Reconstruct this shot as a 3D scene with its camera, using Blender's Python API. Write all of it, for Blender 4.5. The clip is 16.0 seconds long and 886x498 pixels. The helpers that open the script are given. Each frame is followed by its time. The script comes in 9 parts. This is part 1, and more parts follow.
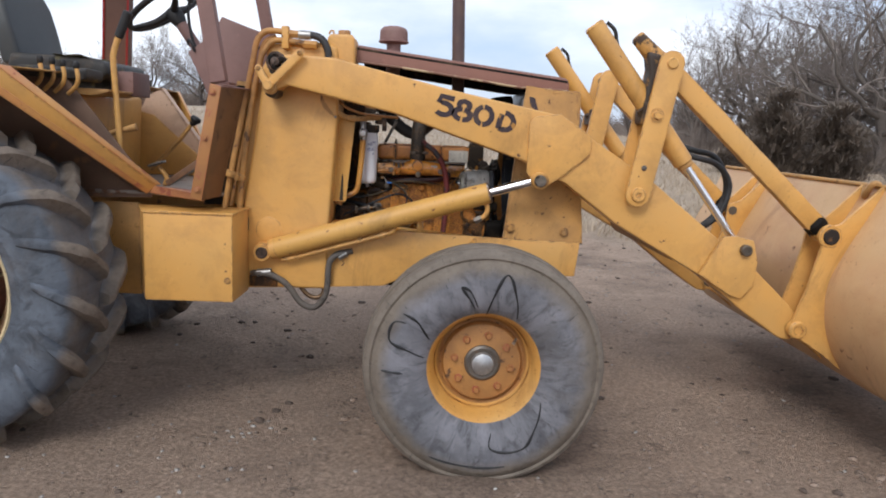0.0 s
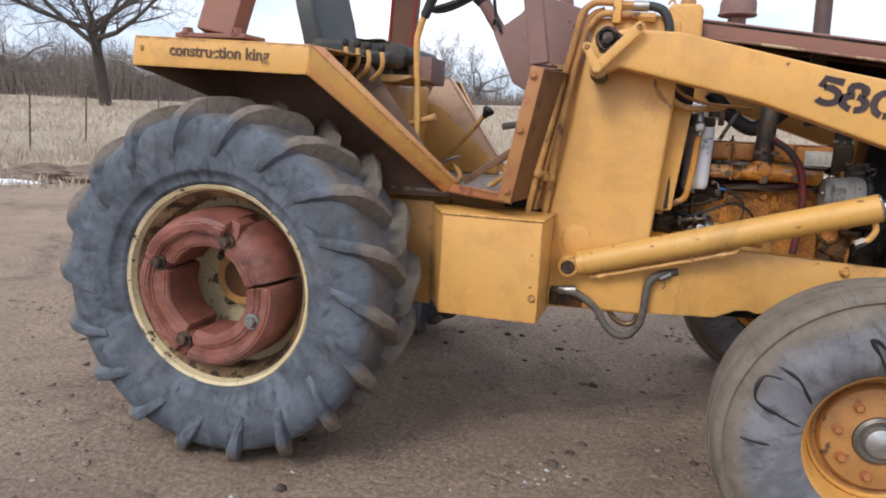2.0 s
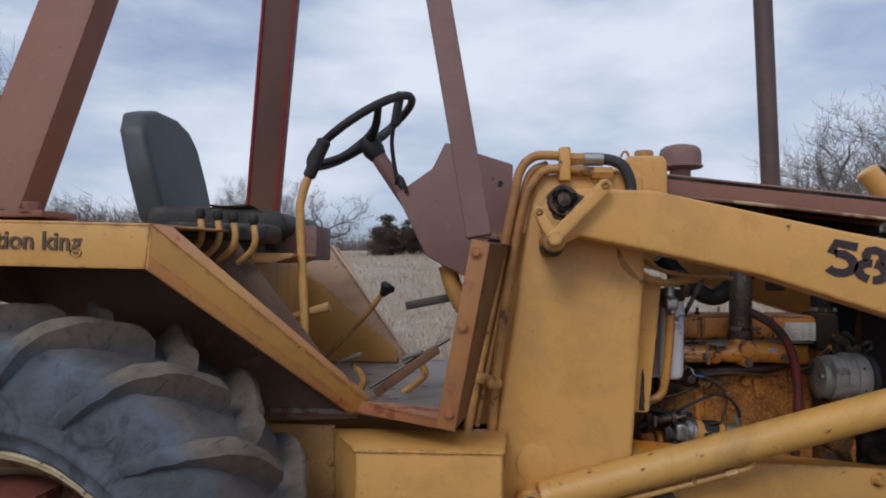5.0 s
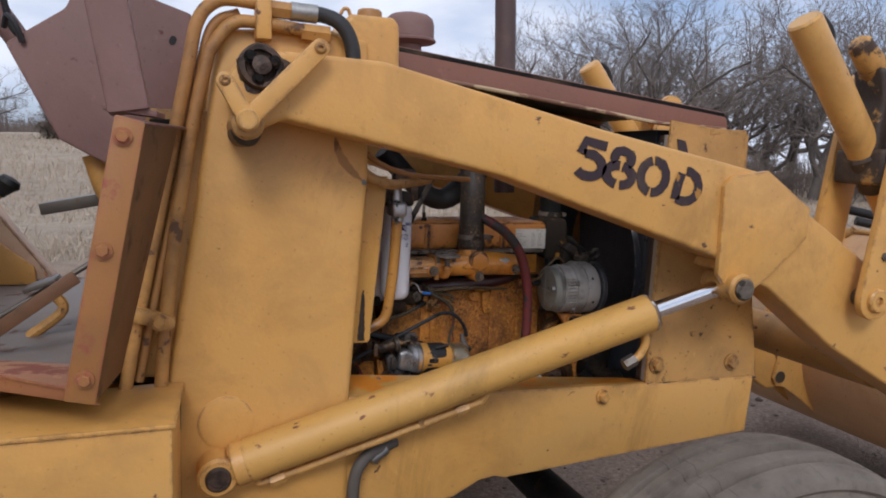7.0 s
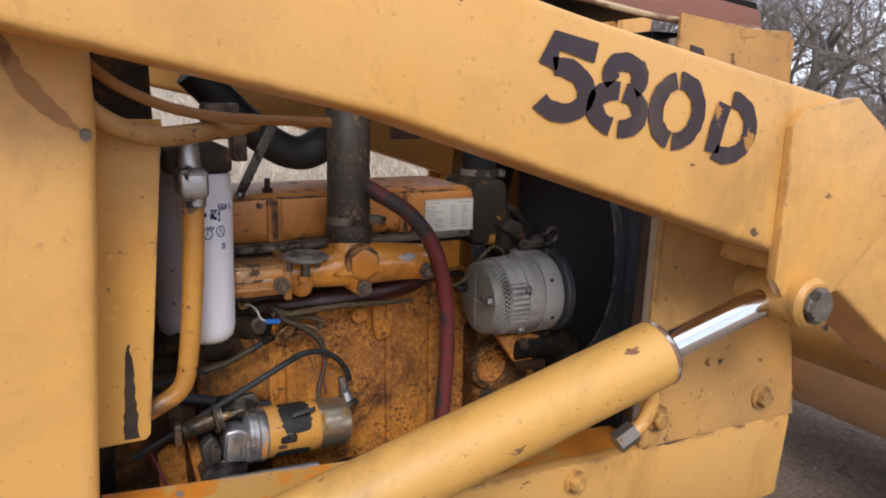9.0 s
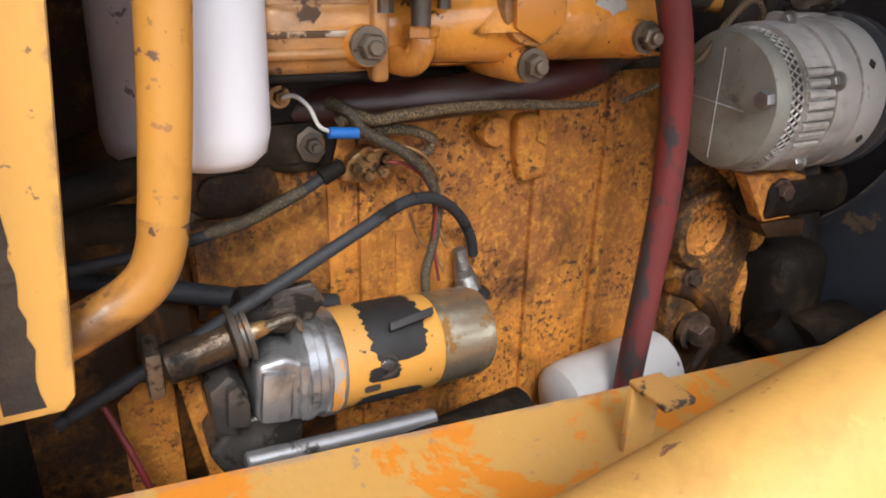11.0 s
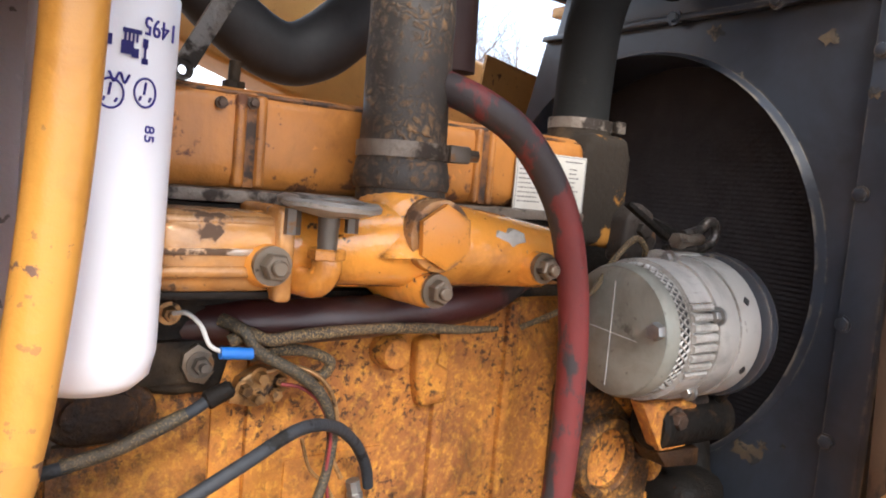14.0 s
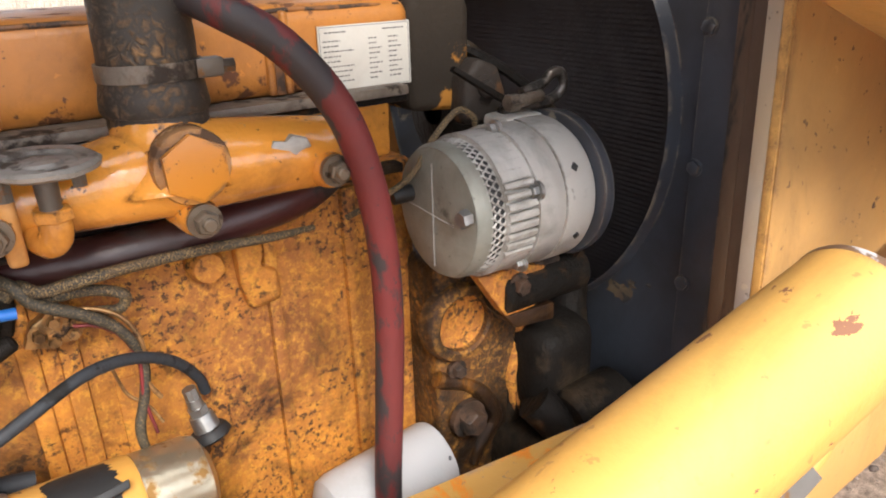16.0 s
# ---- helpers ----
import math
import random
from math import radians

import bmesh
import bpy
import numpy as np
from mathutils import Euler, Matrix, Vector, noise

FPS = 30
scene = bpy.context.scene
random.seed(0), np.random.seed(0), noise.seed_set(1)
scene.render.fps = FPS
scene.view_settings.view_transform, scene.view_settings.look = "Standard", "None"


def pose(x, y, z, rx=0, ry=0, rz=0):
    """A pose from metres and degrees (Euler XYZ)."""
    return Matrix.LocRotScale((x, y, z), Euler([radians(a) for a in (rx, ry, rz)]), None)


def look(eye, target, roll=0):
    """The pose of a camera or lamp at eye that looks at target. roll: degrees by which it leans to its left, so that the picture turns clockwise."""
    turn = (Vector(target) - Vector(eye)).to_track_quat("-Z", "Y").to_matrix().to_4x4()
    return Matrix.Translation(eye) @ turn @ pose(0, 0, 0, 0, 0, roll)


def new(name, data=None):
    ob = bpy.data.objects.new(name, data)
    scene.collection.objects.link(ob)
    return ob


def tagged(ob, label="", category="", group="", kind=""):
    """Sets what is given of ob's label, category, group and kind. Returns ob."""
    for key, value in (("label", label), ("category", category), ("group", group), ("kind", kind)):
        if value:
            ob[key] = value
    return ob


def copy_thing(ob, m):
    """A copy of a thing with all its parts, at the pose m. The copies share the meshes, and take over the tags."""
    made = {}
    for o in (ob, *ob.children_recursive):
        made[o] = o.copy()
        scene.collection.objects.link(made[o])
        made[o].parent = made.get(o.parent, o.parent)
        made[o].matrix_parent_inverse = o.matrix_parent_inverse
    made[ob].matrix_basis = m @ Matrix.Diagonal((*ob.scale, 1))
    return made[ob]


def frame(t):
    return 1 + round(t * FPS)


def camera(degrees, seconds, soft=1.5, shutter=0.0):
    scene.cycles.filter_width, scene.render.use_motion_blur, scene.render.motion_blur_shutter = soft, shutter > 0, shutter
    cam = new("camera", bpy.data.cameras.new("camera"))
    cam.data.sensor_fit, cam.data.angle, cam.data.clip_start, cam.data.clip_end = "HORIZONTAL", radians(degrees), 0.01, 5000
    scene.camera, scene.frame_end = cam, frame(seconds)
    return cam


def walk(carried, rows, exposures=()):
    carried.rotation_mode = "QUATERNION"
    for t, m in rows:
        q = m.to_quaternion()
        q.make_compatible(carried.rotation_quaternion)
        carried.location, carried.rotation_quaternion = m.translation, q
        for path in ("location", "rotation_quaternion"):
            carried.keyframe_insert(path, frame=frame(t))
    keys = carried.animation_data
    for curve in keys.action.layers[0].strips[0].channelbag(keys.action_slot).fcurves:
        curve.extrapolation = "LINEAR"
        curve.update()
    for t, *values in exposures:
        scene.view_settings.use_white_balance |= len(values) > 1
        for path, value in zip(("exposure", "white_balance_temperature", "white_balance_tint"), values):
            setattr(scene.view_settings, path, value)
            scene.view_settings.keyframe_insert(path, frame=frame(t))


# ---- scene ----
cam = camera(63.7, 16.0, 1.9)
PATH = [
    (0, (-0.249, -3.458, 1.261), (-0.183, -1.487, 0.927), 2.4),
    (0.5, (-0.397, -3.359, 1.268), (-0.372, -1.388, 0.928), 2.2),
    (1, (-0.494, -3.267, 1.249), (-0.569, -1.297, 0.912), 2.4),
    (1.5, (-0.573, -3.123, 1.231), (-0.862, -1.175, 0.882), 2.4),
    (2, (-0.689, -2.997, 1.214), (-1.209, -1.1, 0.851), 2.9),
    (2.5, (-0.914, -2.814, 1.25), (-1.39, -0.895, 0.948), 3.9),
    (3, (-1.025, -2.673, 1.252), (-1.437, -0.723, 1.083), 3.7),
    (3.5, (-1.067, -2.443, 1.284), (-1.45, -0.482, 1.193), 2.7),
    (3.7, (-1.058, -2.381, 1.305), (-1.439, -0.417, 1.267), 2.1),
    (5.8, (-1.027, -2.301, 1.336), (-0.83, -0.311, 1.382), -0.1),
    (6, (-1.015, -2.276, 1.317), (-0.729, -0.297, 1.279), 0.2),
    (6.5, (-1.002, -2.056, 1.3), (-0.515, -0.125, 1.117), 1.6),
    (7, (-0.97, -1.848, 1.34), (-0.293, 0.017, 1.092), 1.7),
    (7.5, (-0.87, -1.65, 1.331), (-0.026, 0.14, 1.036), 2.0),
    (8, (-0.719, -1.477, 1.345), (0.175, 0.28, 1.007), 1.2),
    (8.2, (-0.697, -1.432, 1.343), (0.193, 0.324, 0.99), 1.1),
    (10.3, (-0.545, -0.711, 1.237), (0.264, 1.002, 0.594), 0.3),
    (10.5, (-0.548, -0.681, 1.203), (0.229, 1.03, 0.518), 0.6),
    (11, (-0.561, -0.622, 1.119), (0.297, 1.015, 0.353), 1.4),
    (11.5, (-0.562, -0.592, 1.093), (0.425, 0.947, 0.282), 2.6),
    (12, (-0.561, -0.59, 1.095), (0.472, 0.937, 0.32), 3.1),
    (12.5, (-0.564, -0.589, 1.103), (0.5, 0.954, 0.405), 3.3),
    (13, (-0.564, -0.593, 1.113), (0.539, 1.001, 0.619), 3.7),
    (13.5, (-0.561, -0.598, 1.12), (0.571, 1.024, 0.829), 4.5),
    (14, (-0.559, -0.6, 1.123), (0.605, 1.016, 0.942), 5.0),
    (14.5, (-0.552, -0.595, 1.127), (0.664, 0.984, 0.955), 4.9),
    (15, (-0.519, -0.592, 1.164), (0.747, 0.899, 0.746), 3.9),
    (15.5, (-0.459, -0.625, 1.196), (0.776, 0.81, 0.552), 1.1),
    (16, (-0.4, -0.663, 1.209), (0.666, 0.853, 0.456), -1.6),
]
EXPOSURES = [(0, .2, 6130, 10), (2, .44, 6200, 10), (2.5, .51, 6240, 10), (3.0, .46, 6260, 10), (3.5, .25, 6300, 10), (5.8, -.68, 5700, 11), (6.5, -.36, 5880, 13), (7.2, -.13, 6030, 13), (8.2, .12, 6150, 13), (10.3, 1.15, 6000, 10), (11, 1.28, 6220, 10), (12.5, 1.43, 6100, 10), (14, 1.88, 6120, 10), (14.5, 1.94, 6150, 10), (15.2, 1.8, 6350, 10), (16, 1.75, 6400, 10)]
walk(cam, [(t, look(eye, target, roll)) for t, eye, target, roll in PATH], EXPOSURES)

# ---- world, sun, exposure ----
world = bpy.data.worlds.new("sky")
world.use_nodes = True
scene.world = world
wn, wl = world.node_tree.nodes, world.node_tree.links
wn.clear()
w_out = wn.new("ShaderNodeOutputWorld")
w_sky = wn.new("ShaderNodeTexSky")
w_sky.sky_type, w_sky.sun_disc = "NISHITA", False
w_sky.sun_elevation, w_sky.sun_rotation = radians(38), radians(200)
w_sky.air_density, w_sky.dust_density = 1.0, 2.0
w_bg1 = wn.new("ShaderNodeBackground")
w_bg1.inputs[1].default_value = 0.15
w_bg2 = wn.new("ShaderNodeBackground")
w_bg2.inputs[1].default_value = 1.15
w_tc = wn.new("ShaderNodeTexCoord")
w_map = wn.new("ShaderNodeMapping")
w_map.inputs["Scale"].default_value = (1.0, 1.0, 2.6)
w_noise = wn.new("ShaderNodeTexNoise")
w_noise.inputs["Scale"].default_value, w_noise.inputs["Detail"].default_value = 2.3, 7.0
w_ramp = wn.new("ShaderNodeValToRGB")
w_ramp.color_ramp.elements[0].position, w_ramp.color_ramp.elements[0].color = 0.34, (0.40, 0.475, 0.64, 1)
w_ramp.color_ramp.elements[1].position, w_ramp.color_ramp.elements[1].color = 0.62, (0.95, 0.97, 1.0, 1)
w_cov = wn.new("ShaderNodeValToRGB")
w_cov.color_ramp.elements[0].position, w_cov.color_ramp.elements[0].color = 0.30, (0.45, 0.45, 0.45, 1)
w_cov.color_ramp.elements[1].position, w_cov.color_ramp.elements[1].color = 0.52, (1, 1, 1, 1)
w_mix = wn.new("ShaderNodeMixShader")
wl.new(w_tc.outputs["Generated"], w_map.inputs["Vector"])
wl.new(w_map.outputs[0], w_noise.inputs["Vector"])
wl.new(w_noise.outputs["Fac"], w_ramp.inputs[0])
wl.new(w_noise.outputs["Fac"], w_cov.inputs[0])
wl.new(w_sky.outputs[0], w_bg1.inputs[0])
wl.new(w_ramp.outputs[0], w_bg2.inputs[0])
wl.new(w_cov.outputs[0], w_mix.inputs[0])
wl.new(w_bg1.outputs[0], w_mix.inputs[1])
wl.new(w_bg2.outputs[0], w_mix.inputs[2])
wl.new(w_mix.outputs[0], w_out.inputs[0])
sun = new("sun", bpy.data.lights.new("sun", "SUN"))
sun.data.energy, sun.data.angle, sun.data.color = 1.5, radians(20), (1.0, 0.96, 0.9)
sun.matrix_world = look((-9.0, -26.0, 24.0), (0, 0, 0))


# ---- materials ----
def nodes_of(name):
    m = bpy.data.materials.new(name)
    m.use_nodes = True
    n, l = m.node_tree.nodes, m.node_tree.links
    bsdf = n["Principled BSDF"]
    return m, n, l, bsdf


def noise_mask(n, l, scale, lo, hi, detail=6.0, rough=0.6, stretch=(1, 1, 1), warp=0.0):
    """A 0..1 mask from noise in object space, metres."""
    tc = n.new("ShaderNodeTexCoord")
    mp = n.new("ShaderNodeMapping")
    mp.inputs["Scale"].default_value = stretch
    no = n.new("ShaderNodeTexNoise")
    no.inputs["Scale"].default_value, no.inputs["Detail"].default_value, no.inputs["Roughness"].default_value = scale, detail, rough
    no.inputs["Distortion"].default_value = warp
    r = n.new("ShaderNodeMapRange")
    r.inputs["From Min"].default_value, r.inputs["From Max"].default_value = lo, hi
    l.new(tc.outputs["Object"], mp.inputs["Vector"])
    l.new(mp.outputs[0], no.inputs["Vector"])
    l.new(no.outputs["Fac"], r.inputs["Value"])
    return r.outputs["Result"]


def mixed(n, l, fac, a, b):
    mx = n.new("ShaderNodeMix")
    mx.data_type = "RGBA"
    l.new(fac, mx.inputs["Factor"])
    for sock, v in ((mx.inputs["A"], a), (mx.inputs["B"], b)):
        if isinstance(v, tuple):
            sock.default_value = (*v, 1)
        else:
            l.new(v, sock)
    return mx.outputs["Result"]


def lerp(n, l, fac, a, b):
    r = n.new("ShaderNodeMapRange")
    r.inputs["To Min"].default_value, r.inputs["To Max"].default_value = a, b
    l.new(fac, r.inputs["Value"])
    return r.outputs["Result"]


def bump(n, l, bsdf, height, strength, distance):
    b = n.new("ShaderNodeBump")
    b.inputs["Strength"].default_value, b.inputs["Distance"].default_value = strength, distance
    l.new(height, b.inputs["Height"])
    l.new(b.outputs[0], bsdf.inputs["Normal"])


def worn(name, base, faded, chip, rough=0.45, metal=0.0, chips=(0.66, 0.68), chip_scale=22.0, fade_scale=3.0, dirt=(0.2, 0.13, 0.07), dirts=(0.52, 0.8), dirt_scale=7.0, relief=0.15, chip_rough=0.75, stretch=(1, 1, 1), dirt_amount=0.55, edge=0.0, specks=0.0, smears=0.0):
    """Old paint: two tones, grime in soft patches, small chips with sharp rims; worn edges with inside corners shaded
    alike, specks and smears if asked.
    """
    m, n, l, bsdf = nodes_of(name)
    fade = noise_mask(n, l, fade_scale, 0.35, 0.68, 4)
    grime = noise_mask(n, l, dirt_scale, dirts[0], dirts[1], 9, 0.65, stretch, 0.4)
    spots = noise_mask(n, l, chip_scale, chips[0], chips[1], 7, 0.62, stretch)
    col = mixed(n, l, fade, base, faded)
    soft = lerp(n, l, grime, 0.0, dirt_amount)
    col = mixed(n, l, soft, col, dirt)
    if smears:
        col = mixed(n, l, lerp(n, l, noise_mask(n, l, 3.2, 0.56, 0.74, 10, 0.72, (1.0, 1.0, 0.45), 0.8), 0.0, smears), col, tuple(c * 0.42 for c in dirt))
    if specks:
        col = mixed(n, l, lerp(n, l, noise_mask(n, l, 95.0, 0.665, 0.69, 4, 0.55), 0.0, specks), col, chip)
        col = mixed(n, l, lerp(n, l, noise_mask(n, l, 44.0, 0.69, 0.71, 3, 0.5), 0.0, specks * 0.7), col, tuple(min(1.0, c * 1.25) for c in faded))
    col = mixed(n, l, spots, col, chip)
    # chip wear on outer edges; the same mask paints shade into inside corners
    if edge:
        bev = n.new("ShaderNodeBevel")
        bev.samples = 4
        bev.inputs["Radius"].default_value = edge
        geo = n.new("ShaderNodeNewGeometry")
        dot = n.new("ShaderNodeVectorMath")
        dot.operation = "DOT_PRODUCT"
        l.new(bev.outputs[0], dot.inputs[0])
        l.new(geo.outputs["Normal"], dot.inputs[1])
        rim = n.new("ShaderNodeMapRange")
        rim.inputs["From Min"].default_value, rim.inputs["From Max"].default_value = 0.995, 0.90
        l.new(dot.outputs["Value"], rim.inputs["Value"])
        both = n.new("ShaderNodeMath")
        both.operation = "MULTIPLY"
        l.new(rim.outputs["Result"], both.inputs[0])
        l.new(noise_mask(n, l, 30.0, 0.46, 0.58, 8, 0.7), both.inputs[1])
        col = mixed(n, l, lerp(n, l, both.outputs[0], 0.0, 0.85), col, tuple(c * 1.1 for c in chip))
    l.new(col, bsdf.inputs["Base Color"])
    l.new(lerp(n, l, spots, rough, chip_rough), bsdf.inputs["Roughness"])
    bsdf.inputs["Metallic"].default_value = metal
    fine = noise_mask(n, l, 140.0, 0.2, 0.8, 3)
    bump(n, l, bsdf, fine, relief, 0.002)
    return m


def plain(name, col, rough=0.5, metal=0.0, vary=0.25, scale=30.0, relief=0.1):
    m, n, l, bsdf = nodes_of(name)
    mask = noise_mask(n, l, scale, 0.3, 0.7, 6)
    dark = tuple(c * (1 - vary) for c in col)
    l.new(mixed(n, l, mask, dark, col), bsdf.inputs["Base Color"])
    l.new(lerp(n, l, mask, min(1.0, rough + 0.12), rough), bsdf.inputs["Roughness"])
    bsdf.inputs["Metallic"].default_value = metal
    bump(n, l, bsdf, noise_mask(n, l, scale * 5, 0.2, 0.8, 3), relief, 0.002)
    return m


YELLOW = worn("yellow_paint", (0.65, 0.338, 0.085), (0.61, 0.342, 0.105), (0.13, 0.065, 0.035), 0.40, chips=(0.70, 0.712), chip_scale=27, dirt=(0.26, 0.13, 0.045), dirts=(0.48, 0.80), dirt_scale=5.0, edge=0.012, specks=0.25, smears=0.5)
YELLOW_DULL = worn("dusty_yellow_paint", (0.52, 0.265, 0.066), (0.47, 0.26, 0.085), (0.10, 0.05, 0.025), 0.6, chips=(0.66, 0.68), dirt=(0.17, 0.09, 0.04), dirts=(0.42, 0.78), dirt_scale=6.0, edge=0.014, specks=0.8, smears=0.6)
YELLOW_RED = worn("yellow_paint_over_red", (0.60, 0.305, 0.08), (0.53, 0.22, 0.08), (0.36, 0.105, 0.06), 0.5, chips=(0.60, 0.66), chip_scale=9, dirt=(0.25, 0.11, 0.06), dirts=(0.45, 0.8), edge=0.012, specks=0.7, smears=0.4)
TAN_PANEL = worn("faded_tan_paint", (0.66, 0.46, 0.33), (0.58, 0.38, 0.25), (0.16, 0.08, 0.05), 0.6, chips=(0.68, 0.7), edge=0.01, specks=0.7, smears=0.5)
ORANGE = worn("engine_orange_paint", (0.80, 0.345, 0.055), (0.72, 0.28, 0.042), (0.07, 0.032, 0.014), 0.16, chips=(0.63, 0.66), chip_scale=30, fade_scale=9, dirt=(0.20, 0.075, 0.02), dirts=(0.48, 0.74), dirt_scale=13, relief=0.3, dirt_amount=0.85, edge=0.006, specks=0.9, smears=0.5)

ORANGE.node_tree.nodes["Principled BSDF"].inputs["Coat Weight"].default_value = 0.6
ORANGE.node_tree.nodes["Principled BSDF"].inputs["Coat Roughness"].default_value = 0.07


def rusty_block(name, orange, rust, flake, black, oil):
    """Flaked paint on a casting: rust showing through, streaks of old oil, bright scraps and dark specks."""
    m, n, l, bsdf = nodes_of(name)
    col = mixed(n, l, noise_mask(n, l, 9.0, 0.40, 0.58, 13, 0.78, (1, 1, 0.7), 0.4), orange, rust)
    col = mixed(n, l, lerp(n, l, noise_mask(n, l, 13.0, 0.50, 0.72, 8, 0.65, (1, 1, 0.22)), 0.0, 0.55), col, tuple(c * 0.45 for c in rust))
    scraps = noise_mask(n, l, 38.0, 0.54, 0.66, 12, 0.78)
    col = mixed(n, l, lerp(n, l, scraps, 0.0, 0.75), col, flake)
    col = mixed(n, l, lerp(n, l, noise_mask(n, l, 120.0, 0.50, 0.60, 10, 0.8), 0.0, 0.72), col, (flake[0] * 0.95, flake[1] * 1.02, flake[2] * 0.9))
    col = mixed(n, l, lerp(n, l, noise_mask(n, l, 55.0, 0.56, 0.66, 10, 0.75), 0.0, 0.6), col, tuple(c * 0.7 for c in rust))
    both = n.new("ShaderNodeMath")
    both.operation = "MULTIPLY"
    l.new(noise_mask(n, l, 150.0, 0.52, 0.57, 8, 0.7), both.inputs[0])
    l.new(noise_mask(n, l, 17.0, 0.42, 0.56, 5, 0.6), both.inputs[1])
    col = mixed(n, l, lerp(n, l, both.outputs[0], 0.0, 0.85), col, black)
    grease = noise_mask(n, l, 6.0, 0.62 - oil, 0.74 - oil, 10, 0.7, (1, 1, 0.8), 0.7)
    col = mixed(n, l, lerp(n, l, grease, 0.0, 0.9), col, tuple(c * 0.8 for c in black))
    l.new(col, bsdf.inputs["Base Color"])
    l.new(lerp(n, l, grease, 0.6, 0.36), bsdf.inputs["Roughness"])
    bsdf.inputs["Specular IOR Level"].default_value = 0.28
    bump(n, l, bsdf, noise_mask(n, l, 70.0, 0.3, 0.7, 8, 0.7), 0.55, 0.003)
    return m


ORANGE_BLOCK = rusty_block("flaking_orange_paint", (0.62, 0.24, 0.038), (0.34, 0.126, 0.036), (0.76, 0.335, 0.052), (0.030, 0.018, 0.015), 0.075)
BLACK_ORANGE = rusty_block("grease_over_orange_paint", (0.17, 0.070, 0.020), (0.06, 0.032, 0.018), (0.58, 0.255, 0.050), (0.022, 0.017, 0.014), 0.16)
STAINED_BLOCK = rusty_block("oil_stained_orange_paint", (0.47, 0.18, 0.032), (0.19, 0.074, 0.024), (0.64, 0.28, 0.045), (0.026, 0.017, 0.014), 0.20)
OILY_ORANGE = rusty_block("oil_soaked_orange_paint", (0.34, 0.125, 0.02), (0.10, 0.042, 0.017), (0.48, 0.19, 0.026), (0.014, 0.010, 0.008), 0.24)
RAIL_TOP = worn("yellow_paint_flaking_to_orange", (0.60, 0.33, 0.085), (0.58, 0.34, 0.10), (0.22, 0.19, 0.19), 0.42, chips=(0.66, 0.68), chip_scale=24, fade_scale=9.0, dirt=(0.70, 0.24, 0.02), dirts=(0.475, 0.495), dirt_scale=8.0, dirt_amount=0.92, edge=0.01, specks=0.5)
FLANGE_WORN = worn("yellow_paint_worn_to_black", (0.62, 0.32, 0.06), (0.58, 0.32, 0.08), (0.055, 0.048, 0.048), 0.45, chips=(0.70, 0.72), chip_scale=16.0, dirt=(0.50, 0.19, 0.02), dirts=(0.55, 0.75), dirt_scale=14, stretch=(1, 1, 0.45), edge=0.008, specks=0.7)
RUSTY_BLACK = worn("rusty_black_casting", (0.026, 0.021, 0.018), (0.042, 0.033, 0.027), (0.13, 0.065, 0.03), 0.65, chips=(0.58, 0.64), chip_scale=24, relief=0.5)
RUSTY_BLACK.node_tree.nodes["Principled BSDF"].inputs["Specular IOR Level"].default_value = 0.25
HOSE_RED_DARK = worn("oily_dark_red_hose", (0.085, 0.013, 0.011), (0.028, 0.011, 0.010), (0.03, 0.02, 0.017), 0.4, chips=(0.55, 0.62), chip_scale=20, dirt=(0.02, 0.012, 0.01), dirts=(0.45, 0.7))
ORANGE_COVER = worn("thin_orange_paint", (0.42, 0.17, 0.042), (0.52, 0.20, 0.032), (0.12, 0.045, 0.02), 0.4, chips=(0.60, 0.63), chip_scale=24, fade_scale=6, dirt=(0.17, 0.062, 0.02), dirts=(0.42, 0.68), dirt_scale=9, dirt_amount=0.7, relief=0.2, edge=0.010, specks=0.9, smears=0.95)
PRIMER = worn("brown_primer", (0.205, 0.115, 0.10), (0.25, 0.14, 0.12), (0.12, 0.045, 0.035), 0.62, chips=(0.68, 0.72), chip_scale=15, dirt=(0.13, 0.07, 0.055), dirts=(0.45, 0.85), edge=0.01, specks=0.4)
HOOD_EDGE = worn("chipped_tan_edge", (0.165, 0.066, 0.043), (0.22, 0.13, 0.08), (0.46, 0.34, 0.20), 0.6, chips=(0.50, 0.54), chip_scale=16, stretch=(0.35, 1, 1))
PRIMER_HOOD = worn("rusty_brown_primer", (0.175, 0.066, 0.040), (0.205, 0.086, 0.054), (0.09, 0.03, 0.02), 0.6, chips=(0.66, 0.7), chip_scale=12, dirt=(0.11, 0.055, 0.045), edge=0.01, specks=0.4)
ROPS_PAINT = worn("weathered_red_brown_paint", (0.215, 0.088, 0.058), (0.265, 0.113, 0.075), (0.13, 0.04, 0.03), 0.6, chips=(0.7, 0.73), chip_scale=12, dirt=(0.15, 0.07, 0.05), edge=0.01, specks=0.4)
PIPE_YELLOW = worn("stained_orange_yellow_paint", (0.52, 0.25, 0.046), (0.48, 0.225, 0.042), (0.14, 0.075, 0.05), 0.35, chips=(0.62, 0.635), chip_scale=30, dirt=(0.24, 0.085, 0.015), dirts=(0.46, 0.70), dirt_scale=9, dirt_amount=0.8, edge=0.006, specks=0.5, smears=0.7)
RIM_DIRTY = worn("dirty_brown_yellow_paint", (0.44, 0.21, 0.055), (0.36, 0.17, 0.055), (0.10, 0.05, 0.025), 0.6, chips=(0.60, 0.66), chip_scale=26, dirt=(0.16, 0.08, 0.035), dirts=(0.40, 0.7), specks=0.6)
